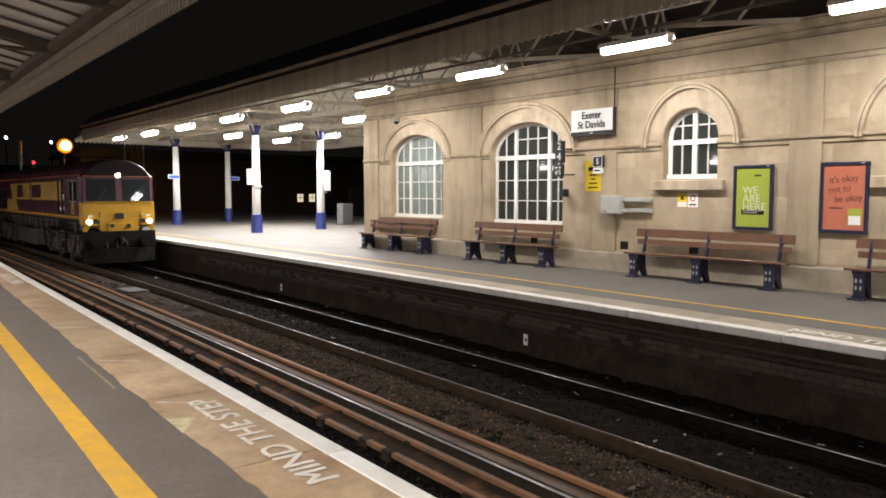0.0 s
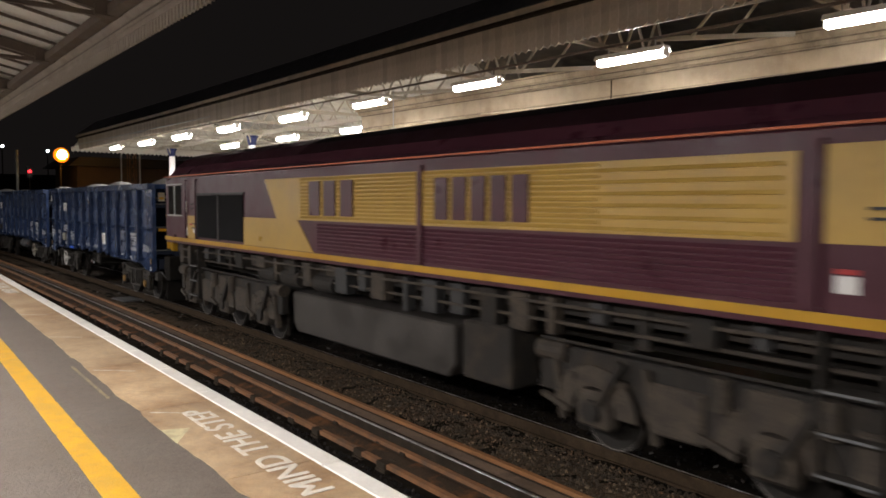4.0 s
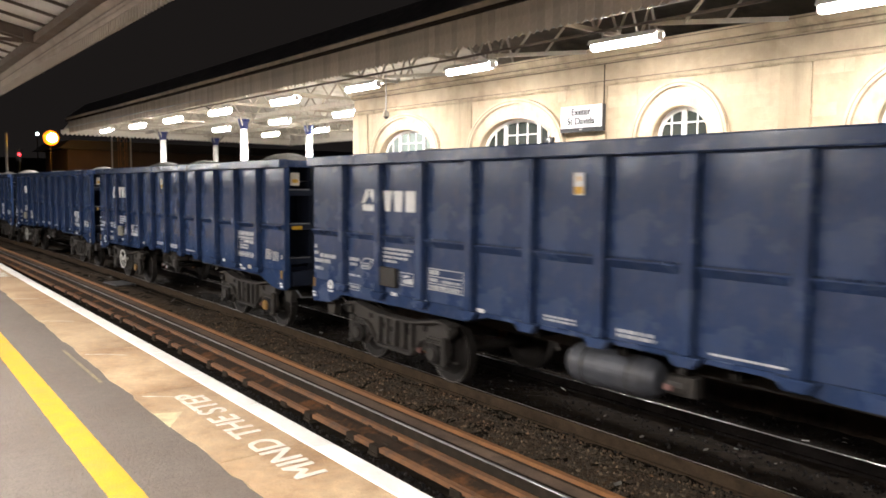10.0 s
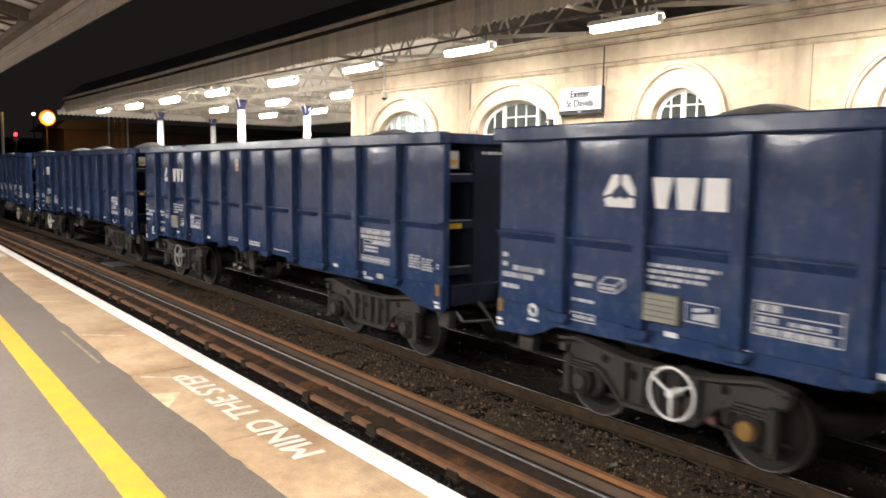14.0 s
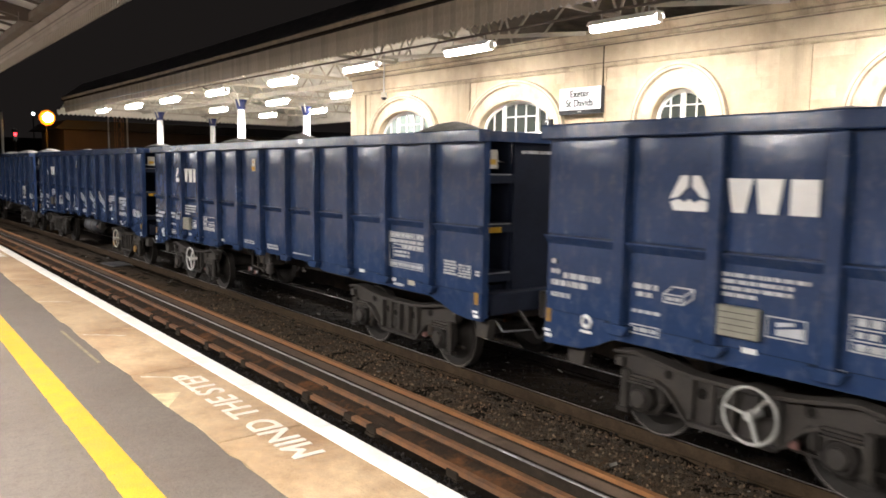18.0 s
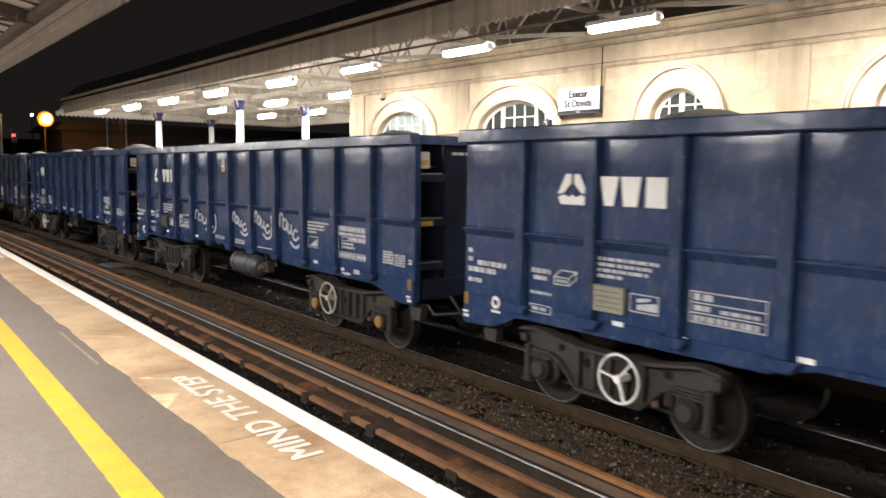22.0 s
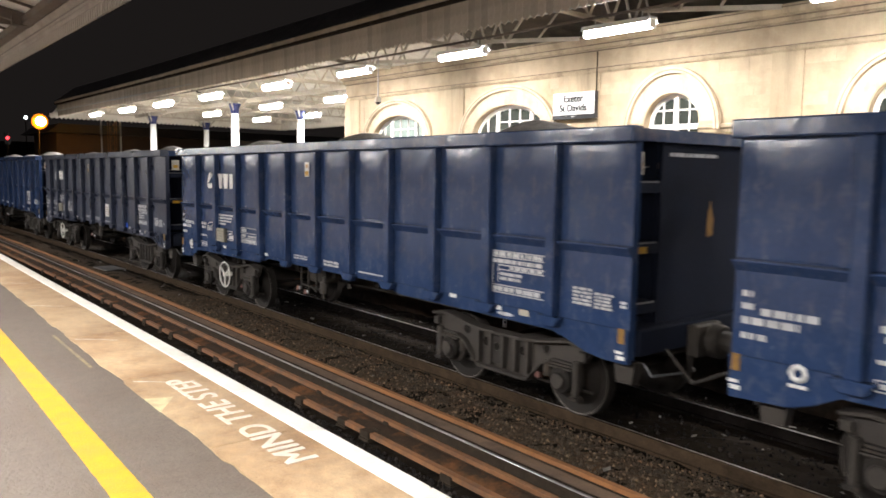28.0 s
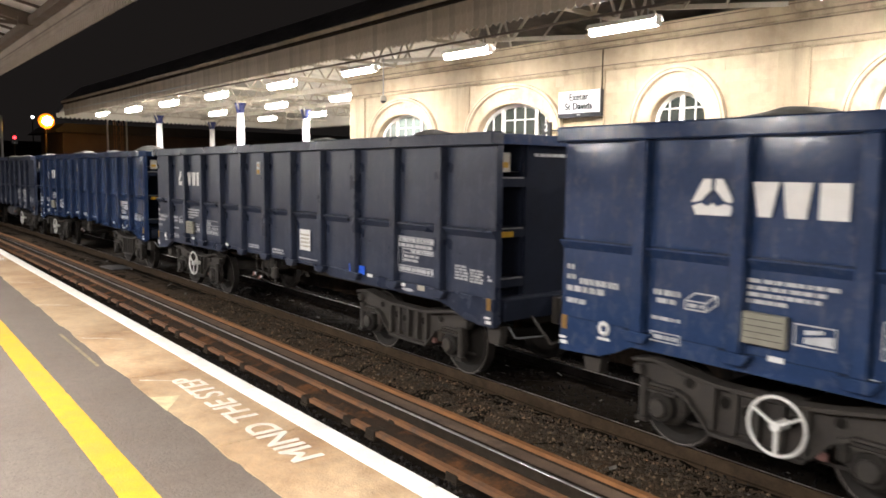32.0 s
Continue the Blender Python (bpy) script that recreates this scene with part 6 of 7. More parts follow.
            part("handle_tip", Build().box(u + 0.046, u + 0.085, -1.06, -1.03, z + 0.015, z + 0.06), STENCIL, w)
        part("valve_canister", Build().cyl((-0.36, -0.98, 0.80), "z", 0.075, 0.10, 12).cyl((-0.36, -0.98, 0.94), "z", 0.03, 0.05, 8), TANK, w, bevel=0.012)
        part("valve_pipe", Build().bar((-1.1, -1.0, 0.78), (-0.40, -0.98, 0.74), 0.022).bar((-0.36, -0.98, 0.72), (-0.36, -0.98, 0.60), 0.03), BOGIE, w)
        part("brake_valve", Build().box(-1.0, -0.45, -0.92, -0.6, 0.84, 1.14), UNDER, w, bevel=0.03)
        hand_wheel(w, -3.9, wheel_mat or WINDOW_WHITE, -90 if k in (1, 3, 7, 8) else 50)
    # markings on the side that faces the near platform
    shift = 0.13 if k == 1 else 0.0
    y = -SIDE_Y - 0.034
    cx = -4.62
    part("white_mark", Build().prism([(cx - 0.17, 2.42), (cx + 0.17, 2.42), (cx + 0.21, 2.50), (cx + 0.12, 2.53), (cx + 0.05, 2.50), (cx, 2.535), (cx - 0.05, 2.50), (cx - 0.12, 2.53), (cx - 0.21, 2.50)], "y", y - 0.004, y)
         .prism([(cx - 0.10, 2.75), (cx - 0.02, 2.75), (cx - 0.02, 2.65), (cx - 0.12, 2.55), (cx - 0.22, 2.53)], "y", y - 0.004, y)
         .prism([(cx + 0.02, 2.75), (cx + 0.10, 2.75), (cx + 0.22, 2.53), (cx + 0.12, 2.55), (cx + 0.02, 2.65)], "y", y - 0.004, y), LETTER_WHITE, w, "plain white three-part mark")
    for pts in ([(-4.24, 2.73), (-4.00, 2.73), (-4.06, 2.43), (-4.18, 2.43)], [(-3.97, 2.73), (-3.72, 2.73), (-3.76, 2.43), (-3.93, 2.43)], [(-3.66, 2.73), (-3.42, 2.73), (-3.42, 2.43), (-3.66, 2.43)]):
        part("mark_shape", Build().prism(pts, "y", y - 0.004, y), LETTER_WHITE, w, "plain white block shape")
    plate_ = part("label_plate", Build().box(-0.475, -0.335, y - 0.008, y, 2.71, 2.95), SIGN_WHITE, w, "small pale label plate")
    part("plate_mark", Build().box(-0.465, -0.345, y - 0.011, y - 0.008, 2.72, 2.80).box(-0.43, -0.38, y - 0.011, y - 0.008, 2.86, 2.91), FRONT_YELLOW, plate_)
    for a, c, z0, z1, n, sd_, g in ((-6.36, -6.26, 1.75, 1.81, 1, 1, 0.1), (-6.36, -6.24, 1.64, 1.70, 1, 2, 0.1), (-6.18, -5.66, 1.60, 1.67, 1, 3, 0.1), (-6.36, -5.84, 1.51, 1.58, 1, 4, 0.1), (-6.36, -6.08, 1.38, 1.44, 1, 5, 0.1),
                                 (-5.22, -4.92, 1.62, 1.68, 1, 6, 0.1), (-5.18, -4.96, 1.54, 1.60, 1, 7, 0.2), (-5.23, -4.90, 1.37, 1.42, 1, 8, 0.3), (-5.20, -4.93, 1.185, 1.235, 1, 9, 0.2),
                                 (-0.9, -0.42, 1.28, 1.36, 2, 10, 0.4), (0.15, 0.62, 1.26, 1.36, 2, 11, 0.3), (5.54, 5.80, 1.40, 1.60, 5, 12, 0.3), (5.84, 6.09, 1.39, 1.57, 5, 13, 0.3), (6.18, 6.26, 1.44, 1.52, 2, 14, 0.3)):
        rough_bars(w, a, c, z0, z1, n, y, sd_ * 7 + k, gap=g)
    for n_, (z0, c) in enumerate(((1.875, -3.45), (1.815, -3.56), (1.755, -3.60), (1.695, -3.88))):
        rough_bars(w, -4.24, c, z0 - 0.013, z0 + 0.022, 1, y, 97 + 3 * n_ + k, gap=0.0)
    outline_box(w, -5.24, -4.90, 1.16, 1.26, y, 0.012)
    # outline drawing of an open box
    drawing = Build()
    for p, q in (((-4.86, 1.53), (-4.64, 1.53)), ((-4.86, 1.53), (-4.86, 1.61)), ((-4.86, 1.61), (-4.64, 1.61)), ((-4.64, 1.53), (-4.64, 1.61)), ((-4.86, 1.61), (-4.76, 1.69)),
                 ((-4.64, 1.61), (-4.53, 1.69)), ((-4.76, 1.69), (-4.53, 1.69)), ((-4.64, 1.53), (-4.53, 1.61)), ((-4.53, 1.61), (-4.53, 1.69))):
        stroke(drawing, p, q, y, 0.014)
    part("box_drawing", drawing, STENCIL, w)
    rough_bars(w, -4.83, -4.67, 1.55, 1.59, 1, y, 61 + k, gap=0.1)
    # load panel near the front
    a, c = 4.25 + shift, 5.12 + shift
    outline_box(w, a, c, 1.80, 1.88, y, 0.012)
    rough_bars(w, a + 0.03, c - 0.03, 1.815, 1.865, 1, y, 81 + k, gap=0.1)
    rough_bars(w, a + 0.02, c - 0.05, 1.725, 1.785, 1, y, 82 + k, gap=0.2)
    part("panel_line", Build().box(a + 0.10, c, y - 0.003, y, 1.700, 1.714).box(a, a + 0.012, y - 0.003, y, 1.47, 1.80).box(a + 0.10, a + 0.112, y - 0.003, y, 1.50, 1.70).box(a + 0.10, c, y - 0.003, y, 1.648, 1.658), STENCIL, w)
    rough_bars(w, a + 0.30, c - 0.04, 1.662, 1.698, 1, y, 85 + k, gap=0.1)
    rough_bars(w, a + 0.14, a + 0.50, 1.52, 1.63, 2, y, 86 + k, gap=0.35)
    outline_box(w, a, c, 1.37, 1.47, y, 0.012)
    rough_bars(w, a + 0.03, c - 0.03, 1.39, 1.45, 1, y, 83 + k, gap=0.1)
    part("ellipse_mark", Build().prism([(4.49 + 0.14 * math.cos(q * math.pi / 8), 1.125 + 0.022 * math.sin(q * math.pi / 8)) for q in range(16)], "y", y - 0.003, y), STENCIL, w)
    part("plate_mark", Build().box(4.72, 4.88, y - 0.004, y, 1.15, 1.22), CREAM, w, "small dull plate")
    if kind == "B":
        for n_, (z0, u) in enumerate(((1.875, 3.96), (1.82, 3.82), (1.765, 3.80), (1.71, 3.52))):
            rough_bars(w, 3.22, u, z0 - 0.013, z0 + 0.02, 1, y, 110 + 3 * n_ + k, gap=0.0)
        outline_box(w, 3.24, 3.58, 1.45, 1.64, y, 0.012)
        part("picture_mark", Build().prism([(3.30, 1.48), (3.55, 1.48), (3.55, 1.60)], "y", y - 0.003, y), STENCIL, w)
    # panels near the rear
    outline_box(w, -3.12, -2.35, 1.39, 1.69, y, 0.012)
    part("panel_line", Build().box(-3.10, -2.37, y - 0.003, y, 1.575, 1.587).box(-3.10, -2.37, y - 0.003, y, 1.48, 1.492), STENCIL, w)
    rough_bars(w, -3.07, -2.88, 1.60, 1.67, 1, y, 31 + k, gap=0.1)
    rough_bars(w, -3.07, -2.90, 1.505, 1.56, 1, y, 32 + k, gap=0.1)
    rough_bars(w, -2.80, -2.42, 1.505, 1.545, 1, y, 33 + k, gap=0.1)
    rough_bars(w, -3.07, -2.42, 1.405, 1.465, 1, y, 34 + k, gap=0.1)
    outline_box(w, -3.81, -3.46, 1.38, 1.57, y, 0.012)
    part("picture_mark", Build().prism([(-3.72, 1.41), (-3.48, 1.41), (-3.48, 1.50), (-3.72, 1.46)], "y", y - 0.003, y).prism([(-3.72, 1.48), (-3.56, 1.51), (-3.56, 1.54), (-3.72, 1.52)], "y", y - 0.003, y), STENCIL, w)
    doc = part("document_box", Build().box(-4.25, -3.85, y - 0.06, y, 1.33, 1.61), BOGIE if k in (2, 6, 10) else DOC_BOX, w, bevel=0.01)
    for z in (1.385, 1.44, 1.495, 1.55):
        part("lid_groove", Build().box(-4.22, -3.88, y - 0.063, y - 0.06, z, z + 0.006), BOGIE, doc)
    part("long_bar", Build().box(1.22, 2.12, y - 0.003, y, 1.268, 1.288), STENCIL, w)
    for u in (-6.39, 6.20):
        part("jacking_mark", Build().box(u - 0.038, u + 0.038, y - 0.004, y, 1.08, 1.235), AXLE_CAP, w)
        part("arrow_mark", Build().box(u - 0.05, u + 0.05, y - 0.004, y, 0.91, 0.95).box(u - 0.07, u + 0.03, y - 0.004, y, 0.97, 1.0), LETTER_WHITE, w)
    part("star_mark", Build().ring((-5.83, y - 0.002, 1.17), "y", 0.06, 0.024, 8, 4).box(-5.91, -5.75, y - 0.003, y, 1.045, 1.075), LETTER_WHITE, w)
    for u, z in ((-3.95, 1.20), (-3.2, 1.18), (3.5, 1.19), (4.35, 1.16), (5.15, 1.13), (-2.0, 1.22)):
        part("stencil_mark", Build().box(u - 0.07, u + 0.07, y - 0.003, y, z, z + 0.05), LETTER_WHITE, w)
    if scrawl:
        strokes = (((0.02, 0.60), (0.03, 0.90), (0.09, 1.0), (0.16, 0.92), (0.17, 0.74), (0.15, 0.60)), ((0.33, 0.80), (0.25, 0.83), (0.18, 0.70), (0.20, 0.55), (0.28, 0.52), (0.34, 0.65), (0.34, 0.78), (0.34, 0.57), (0.40, 0.50)),
                   ((0.42, 0.72), (0.39, 0.52), (0.45, 0.42), (0.53, 0.50), (0.55, 0.66), (0.55, 0.46), (0.60, 0.38)), ((0.82, 0.50), (0.74, 0.54), (0.65, 0.42), (0.66, 0.28), (0.76, 0.23), (0.87, 0.32)), ((0.97, 0.88), (1.0, 0.5), (0.96, 0.2), (0.85, 0.04), (0.68, 0.02), (0.52, 0.15)))
        for cx, cz, wide, high in scrawl:
            for pts in strokes:
                ends = [pts[0], *pts, pts[-1]]
                line = []
                for p0, p1, p2, p3 in zip(ends, ends[1:], ends[2:], ends[3:]):
                    for f in (0.0, 0.25, 0.5, 0.75):
                        line.append(tuple(b1 + 0.5 * f * (c1 - a1 + f * (2 * a1 - 5 * b1 + 4 * c1 - d1 + f * (3 * (b1 - c1) + d1 - a1))) for a1, b1, c1, d1 in zip(p0, p1, p2, p3)))
                line.append(pts[-1])
                b = Build()
                for (ax, az), (bx, bz) in zip(line, line[1:]):
                    stroke(b, (cx + ax * wide, cz + az * high), (cx + bx * wide, cz + bz * high), y, 0.045)
                part("scrawl_stroke", b, SPRAY, w, "loose white painted stroke")
    if extra == "rings":
        for cx in (3.50, 3.74, 3.98):
            ring_ = Build()
            for a in range(18):
                p0, p1 = ((cx + 0.17 * math.cos(q_ * math.pi / 9), 1.62 + 0.29 * math.sin(q_ * math.pi / 9 + 0.25)) for q_ in (a, a + 1))
                stroke(ring_, p0, p1, y, 0.034)
            part("scrawl", ring_, SCRAWL, w, "loose pale looped scrawl")
        part("scrawl", stroke(stroke(Build(), (3.34, 1.98), (3.46, 1.66), y, 0.034), (3.46, 1.66), (3.62, 1.97), y, 0.034), SCRAWL, w)
        part("spray_mark", Build().box(-3.30, -2.75, y - 0.02, y, 1.07, 1.15), SKY_BLUE, w, "bright blue sprayed patch")
    elif extra == "blue":
        part("spray_mark", Build().box(2.9, 3.35, y - 0.004, y, 1.20, 1.34), SKY_BLUE, w, "bright blue sprayed patch")
    if extra:
        part("white_label", Build().box(1.25, 1.62, y - 0.004, y, 1.42, 1.78), SIGN_WHITE, w)
        rough_bars(w, 1.29, 1.58, 1.46, 1.72, 4, y - 0.004, 55, CREAM)
    return w


def cab_outline():
    """The locomotive's end section: straight sides, a shoulder and a curved roof."""
    pts = [(-1.25, 1.765), (-1.25, 3.38)]
    pts += [(-1.25 + 0.14 * k / 3, 3.38 + 0.12 * k / 3) for k in (1, 2, 3)]
    pts += [(-1.0, 3.66), (-0.76, 3.87), (-0.40, 4.01), (0.40, 4.01), (0.76, 3.87), (1.0, 3.66)]
    pts += [(1.11 + 0.14 * k / 3, 3.50 - 0.12 * k / 3) for k in (0, 1, 2)]
    pts += [(1.25, 3.38), (1.25, 1.765)]
    return [(y * 1.056, z) for y, z in pts]


def locomotive():
    """A six-axle diesel freight locomotive; x = 0 is its middle, its front at +10.35."""
    lo = thing("diesel_locomotive", Matrix.Identity(4), "maroon and gold diesel freight locomotive with a yellow front", "locomotive")
    F, S, BW = 10.30, 10.0, 1.32
    sec = cab_outline()
    b = Build()
    xs = [(-F + 0.22, 0.96, 0.965), (-S + 0.12, 1.0, 1.0), (-S + 0.8, 1.0, 1.0), (-3.0, 1.0, 1.0), (S - 0.8, 1.0, 1.0), (S - 0.12, 1.0, 1.0), (F - 0.22, 0.96, 0.965)]
    for x, ky, kz in xs:
        b.v += [(x, y * ky, 1.66 + (z - 1.66) * kz) for y, z in sec]
    n = len(sec)
    b.f = [(i * n + j, i * n + n + j, i * n + n + (j + 1) % n, i * n + (j + 1) % n) for i in range(len(xs) - 1) for j in range(n)]
    b.f += [tuple(range(n)), tuple(len(xs) * n - 1 - j for j in range(n))]
    body = part("body", b, MAROON, lo)
    body.data.materials.append(LOCO_ROOF)
    body.data.materials.append(ROOF_MAROON)
    body.data.materials.append(ROOF_LIT)
    for poly in body.data.polygons:
        if poly.center.z > 3.62 and abs(poly.normal.z) > 0.12:
            poly.material_index = 3 if poly.center.x < -4 else 1 if poly.center.z > 3.8 else 2
    for side in (-1, 1):
        y0, y1 = sorted((side * BW, side * (BW + 0.012)))
        part("yellow_stripe", Build().box(-S, S, y0, y1, 1.82, 1.91), FRONT_YELLOW, lo)
        part("orange_line", Build().box(-S, S, min(side * (BW - 0.03), side * (BW + 0.012)), max(side * (BW - 0.03), side * (BW + 0.012)), 3.405, 3.43), LOCO_LINE, lo)
        # gold upper panels and the slanted flash
        part("gold_panel", Build().prism([(-2.45, 2.47), (6.62, 2.47), (6.62, 3.22), (-3.83, 3.22), (-3.30, 2.48), (-4.86, 2.48), (-4.86, 1.92), (-1.85, 1.92)], "y", y0, y1), GOLD, lo, "gold flank panel")
        for k in range(12):
            part("louvre", Build().prism([(y1 if side > 0 else y0, 2.50 + k * 0.06), ((y1 + 0.018) if side > 0 else (y0 - 0.018), 2.505 + k * 0.06), (y1 if side > 0 else y0, 2.545 + k * 0.06)], "x", -2.3, 4.5 if k % 2 else 6.5), GOLD, lo)
        for k in range(8):
            part("louvre", Build().prism([(side * BW, 1.96 + k * 0.06), (side * (BW + 0.02), 1.965 + k * 0.06), (side * BW, 2.005 + k * 0.06)], "x", -1.7, 6.6), MAROON, lo)
        for u in (1.32, 6.74, 7.50):
            part("body_rib", Build().box(u - 0.05, u + 0.05, min(side * BW, side * (BW + 0.045)), max(side * BW, side * (BW + 0.045)), 1.93, 3.30), MAROON, lo)
        for u in (6.82, 7.46, -7.60, -8.30):
            part("handrail", Build().bar((u, side * (BW + 0.05), 1.95), (u, side * (BW + 0.05), 3.28), 0.028).box(u - 0.02, u + 0.02, min(side * BW, side * (BW + 0.06)), max(side * BW, side * (BW + 0.06)), 3.28, 3.31).box(u - 0.02, u + 0.02, min(side * BW, side * (BW + 0.06)), max(side * BW, side * (BW + 0.06)), 1.92, 1.95), MAROON, lo)
        part("door", Build().box(6.86, 7.40, min(side * BW, side * (BW + 0.014)), max(side * BW, side * (BW + 0.014)), 2.47, 3.26), GOLD, lo)
        part("door", Build().box(-8.24, -7.66, min(side * BW, side * (BW + 0.014)), max(side * BW, side * (BW + 0.014)), 1.92, 2.46), GOLD, lo)
        for k in range(2):
            part("radiator_grille", Build().box(-7.52 + 1.36 * k, -6.24 + 1.36 * k, min(side * BW, side * (BW + 0.03)), max(side * BW, side * (BW + 0.03)), 1.97, 2.93), GRILLE, lo, "black radiator grille")
        part("grille_post", Build().box(-6.235, -6.165, min(side * BW, side * (BW + 0.05)), max(side * BW, side * (BW + 0.05)), 1.95, 2.95), FRAME_GREY, lo)
        part("grille_frame", Build().box(-7.58, -4.82, min(side * BW, side * (BW + 0.035)), max(side * BW, side * (BW + 0.035)), 2.935, 2.985).box(-7.58, -7.525, min(side * BW, side * (BW + 0.035)), max(side * BW, side * (BW + 0.035)), 1.95, 2.93), FRAME_GREY, lo)
        for u, z in ((7.30, 2.74), (7.30, 2.66), (-7.98, 2.62), (-7.98, 2.72), (-7.80, 2.16), (-7.80, 2.26)):
            part("door_handle", Build().box(u - 0.10, u + 0.10, min(side * BW, side * (BW + 0.04)), max(side * BW, side * (BW + 0.04)), z, z + 0.025), BLACK, lo)
        for u in (7.05, -7.98):
            part("red_label", Build().box(u - 0.09, u + 0.09, min(side * (BW + 0.021), side * (BW + 0.024)), max(side * (BW + 0.021), side * (BW + 0.024)), 2.235, 2.275), RED_PAINT, lo)
        for u in (9.10, -9.20):
            part("cab_window", Build().box(u - 0.48, u + 0.48, min(side * (BW - 0.01), side * (BW + 0.008)), max(side * (BW - 0.01), side * (BW + 0.008)), 2.47, 3.18), CAB_GLASS, lo, "dark cab side window")
            part("window_post", Build().box(u - 0.03, u + 0.03, min(side * BW, side * (BW + 0.02)), max(side * BW, side * (BW + 0.02)), 2.47, 3.18), GREY_METAL, lo)
            part("window_sill", Build().box(u - 0.52, u + 0.52, min(side * BW, side * (BW + 0.03)), max(side * BW, side * (BW + 0.03)), 2.43, 2.468), GREY_METAL, lo)
            part("rain_strip", Build().box(u - 0.55, u + 0.55, min(side * BW, side * (BW + 0.035)), max(side * BW, side * (BW + 0.035)), 3.20, 3.23), GREY_METAL, lo)
        for u, z, wd, hh, mt_ in ((7.62, 2.50, 0.14, 0.22, SIGN_WHITE), (7.66, 2.08, 0.16, 0.18, CREAM), (7.05, 2.08, 0.18, 0.14, SIGN_WHITE), (-8.35, 2.55, 0.14, 0.24, SIGN_WHITE), (-8.32, 1.98, 0.14, 0.2, SIGN_WHITE), (-7.75, 2.05, 0.22, 0.12, SIGN_WHITE)):
            part("side_label", Build().box(u - wd / 2, u + wd / 2, min(side * (BW + 0.016), side * (BW + 0.02)), max(side * (BW + 0.016), side * (BW + 0.02)), z, z + hh), mt_, lo)
        yl = side * (BW + 0.02)
        part("mark", Build().prism([(8.80, 2.34), (8.88, 2.40), (9.22, 2.40), (9.34, 2.34), (9.32, 2.28), (9.24, 2.26), (9.32, 2.18), (9.24, 2.12), (8.84, 2.12)], "y", min(yl, yl * 0.99), max(yl, yl * 0.99)).box(8.82, 9.32, min(yl, yl * 0.99), max(yl, yl * 0.99), 2.04, 2.08).box(8.82, 9.28, min(yl, yl * 0.99), max(yl, yl * 0.99), 1.97, 2.01), FRONT_YELLOW, lo, "plain yellow animal-like badge shape")
        # plain maroon blocks on the gold panel
        for u in (-1.75, -1.22, -0.66):
            part("dark_block", Build().box(u - 0.20, u + 0.18, min(yl, yl * 1.016), max(yl, yl * 1.016), 2.56, 3.14), MAROON, lo)
        for u in (1.82, 2.20, 2.58, 2.96, 3.34):
            part("dark_block", Build().box(u - 0.14, u + 0.14, min(yl, yl * 1.016), max(yl, yl * 1.016), 2.56, 3.12), MAROON, lo)
        # underframe
        part("sole_bar", Build().box(-S - 0.2, S + 0.2, min(side * 0.7, side * 1.0), max(side * 0.7, side * 1.0), 1.50, 1.76), UNDER, lo)
        part("fuel_tank", Build().prism([(-2.7, 0.42), (1.8, 0.42), (1.95, 0.6), (1.95, 1.15), (-2.85, 1.15), (-2.85, 0.6)], "y", min(side * 0.25, side * 1.22), max(side * 0.25, side * 1.22)), TANK, lo, "grimy grey fuel tank", bevel=0.03)
        part("battery_box", Build().box(2.10, 3.05, min(side * 0.7, side * 1.2), max(side * 0.7, side * 1.2), 0.48, 1.25), UNDER, lo, bevel=0.03)
        for u in (-4.2, -3.2, -1.9):
            part("air_reservoir", Build().cyl((u, side * 1.0, 1.35), "x", 0.16, 0.36, 14), UNDER, lo)
        for u in (7.08, -8.0):
            for z in (0.55, 0.90, 1.25):
                part("cab_step", Build().box(u - 0.24, u + 0.24, min(side * 1.05, side * 1.30), max(side * 1.05, side * 1.30), z, z + 0.03), BOGIE, lo)
                part("step_edge", Build().box(u - 0.23, u + 0.23, min(side * 1.301, side * 1.307), max(side * 1.301, side * 1.307), z + 0.006, z + 0.028), GREY_STEP, lo, "pale step edge")
            part("step_frame", Build().box(u - 0.27, u - 0.24, min(side * 1.1, side * 1.28), max(side * 1.1, side * 1.28), 0.5, 1.76).box(u + 0.24, u + 0.27, min(side * 1.1, side * 1.28), max(side * 1.1, side * 1.28), 0.5, 1.76), UNDER, lo)
    # boxes, brackets and pipes hung along the frame
    rnd = random.Random(66)
    for side in (-1, 1):
        for u in [-9.3 + 0.62 * k for k in range(31)]:
            if -8.4 < u < -7.6 or 6.7 < u < 7.5:
                continue
            u, wd, low, out = u + rnd.uniform(-0.12, 0.12), rnd.uniform(0.05, 0.22), rnd.uniform(1.18, 1.48), rnd.uniform(1.04, 1.20)
            part("frame_bracket", Build().box(u - wd, u + wd, *sorted((side * 0.98, side * out)), low, 1.70), rnd.choice((UNDER, LOCO_BOGIE, FRAME_GREY)), lo, bevel=0.015)
        for s_, z in ((1.16, 1.61), (1.10, 1.40)):
            part("air_pipe", Build().bar((-9.4, side * s_, z), (9.4, side * s_, z + 0.02), 0.035), LOCO_BOGIE, lo)
    # roof furniture
    part("exhaust", Build().box(0.4, 1.4, -0.3, 0.3, 3.88, 4.0), LOCO_ROOF, lo)
    for u in (-6.4, -4.6):
        part("roof_fan", Build().cyl((u, 0, 3.93), "z", 0.62, 0.05, 20), LOCO_ROOF, lo)
    for u in (4.0, -8.2):
        part("roof_hatch", Build().box(u - 0.7, u + 0.7, -0.5, 0.5, 3.88, 3.95), LOCO_ROOF, lo, bevel=0.02)
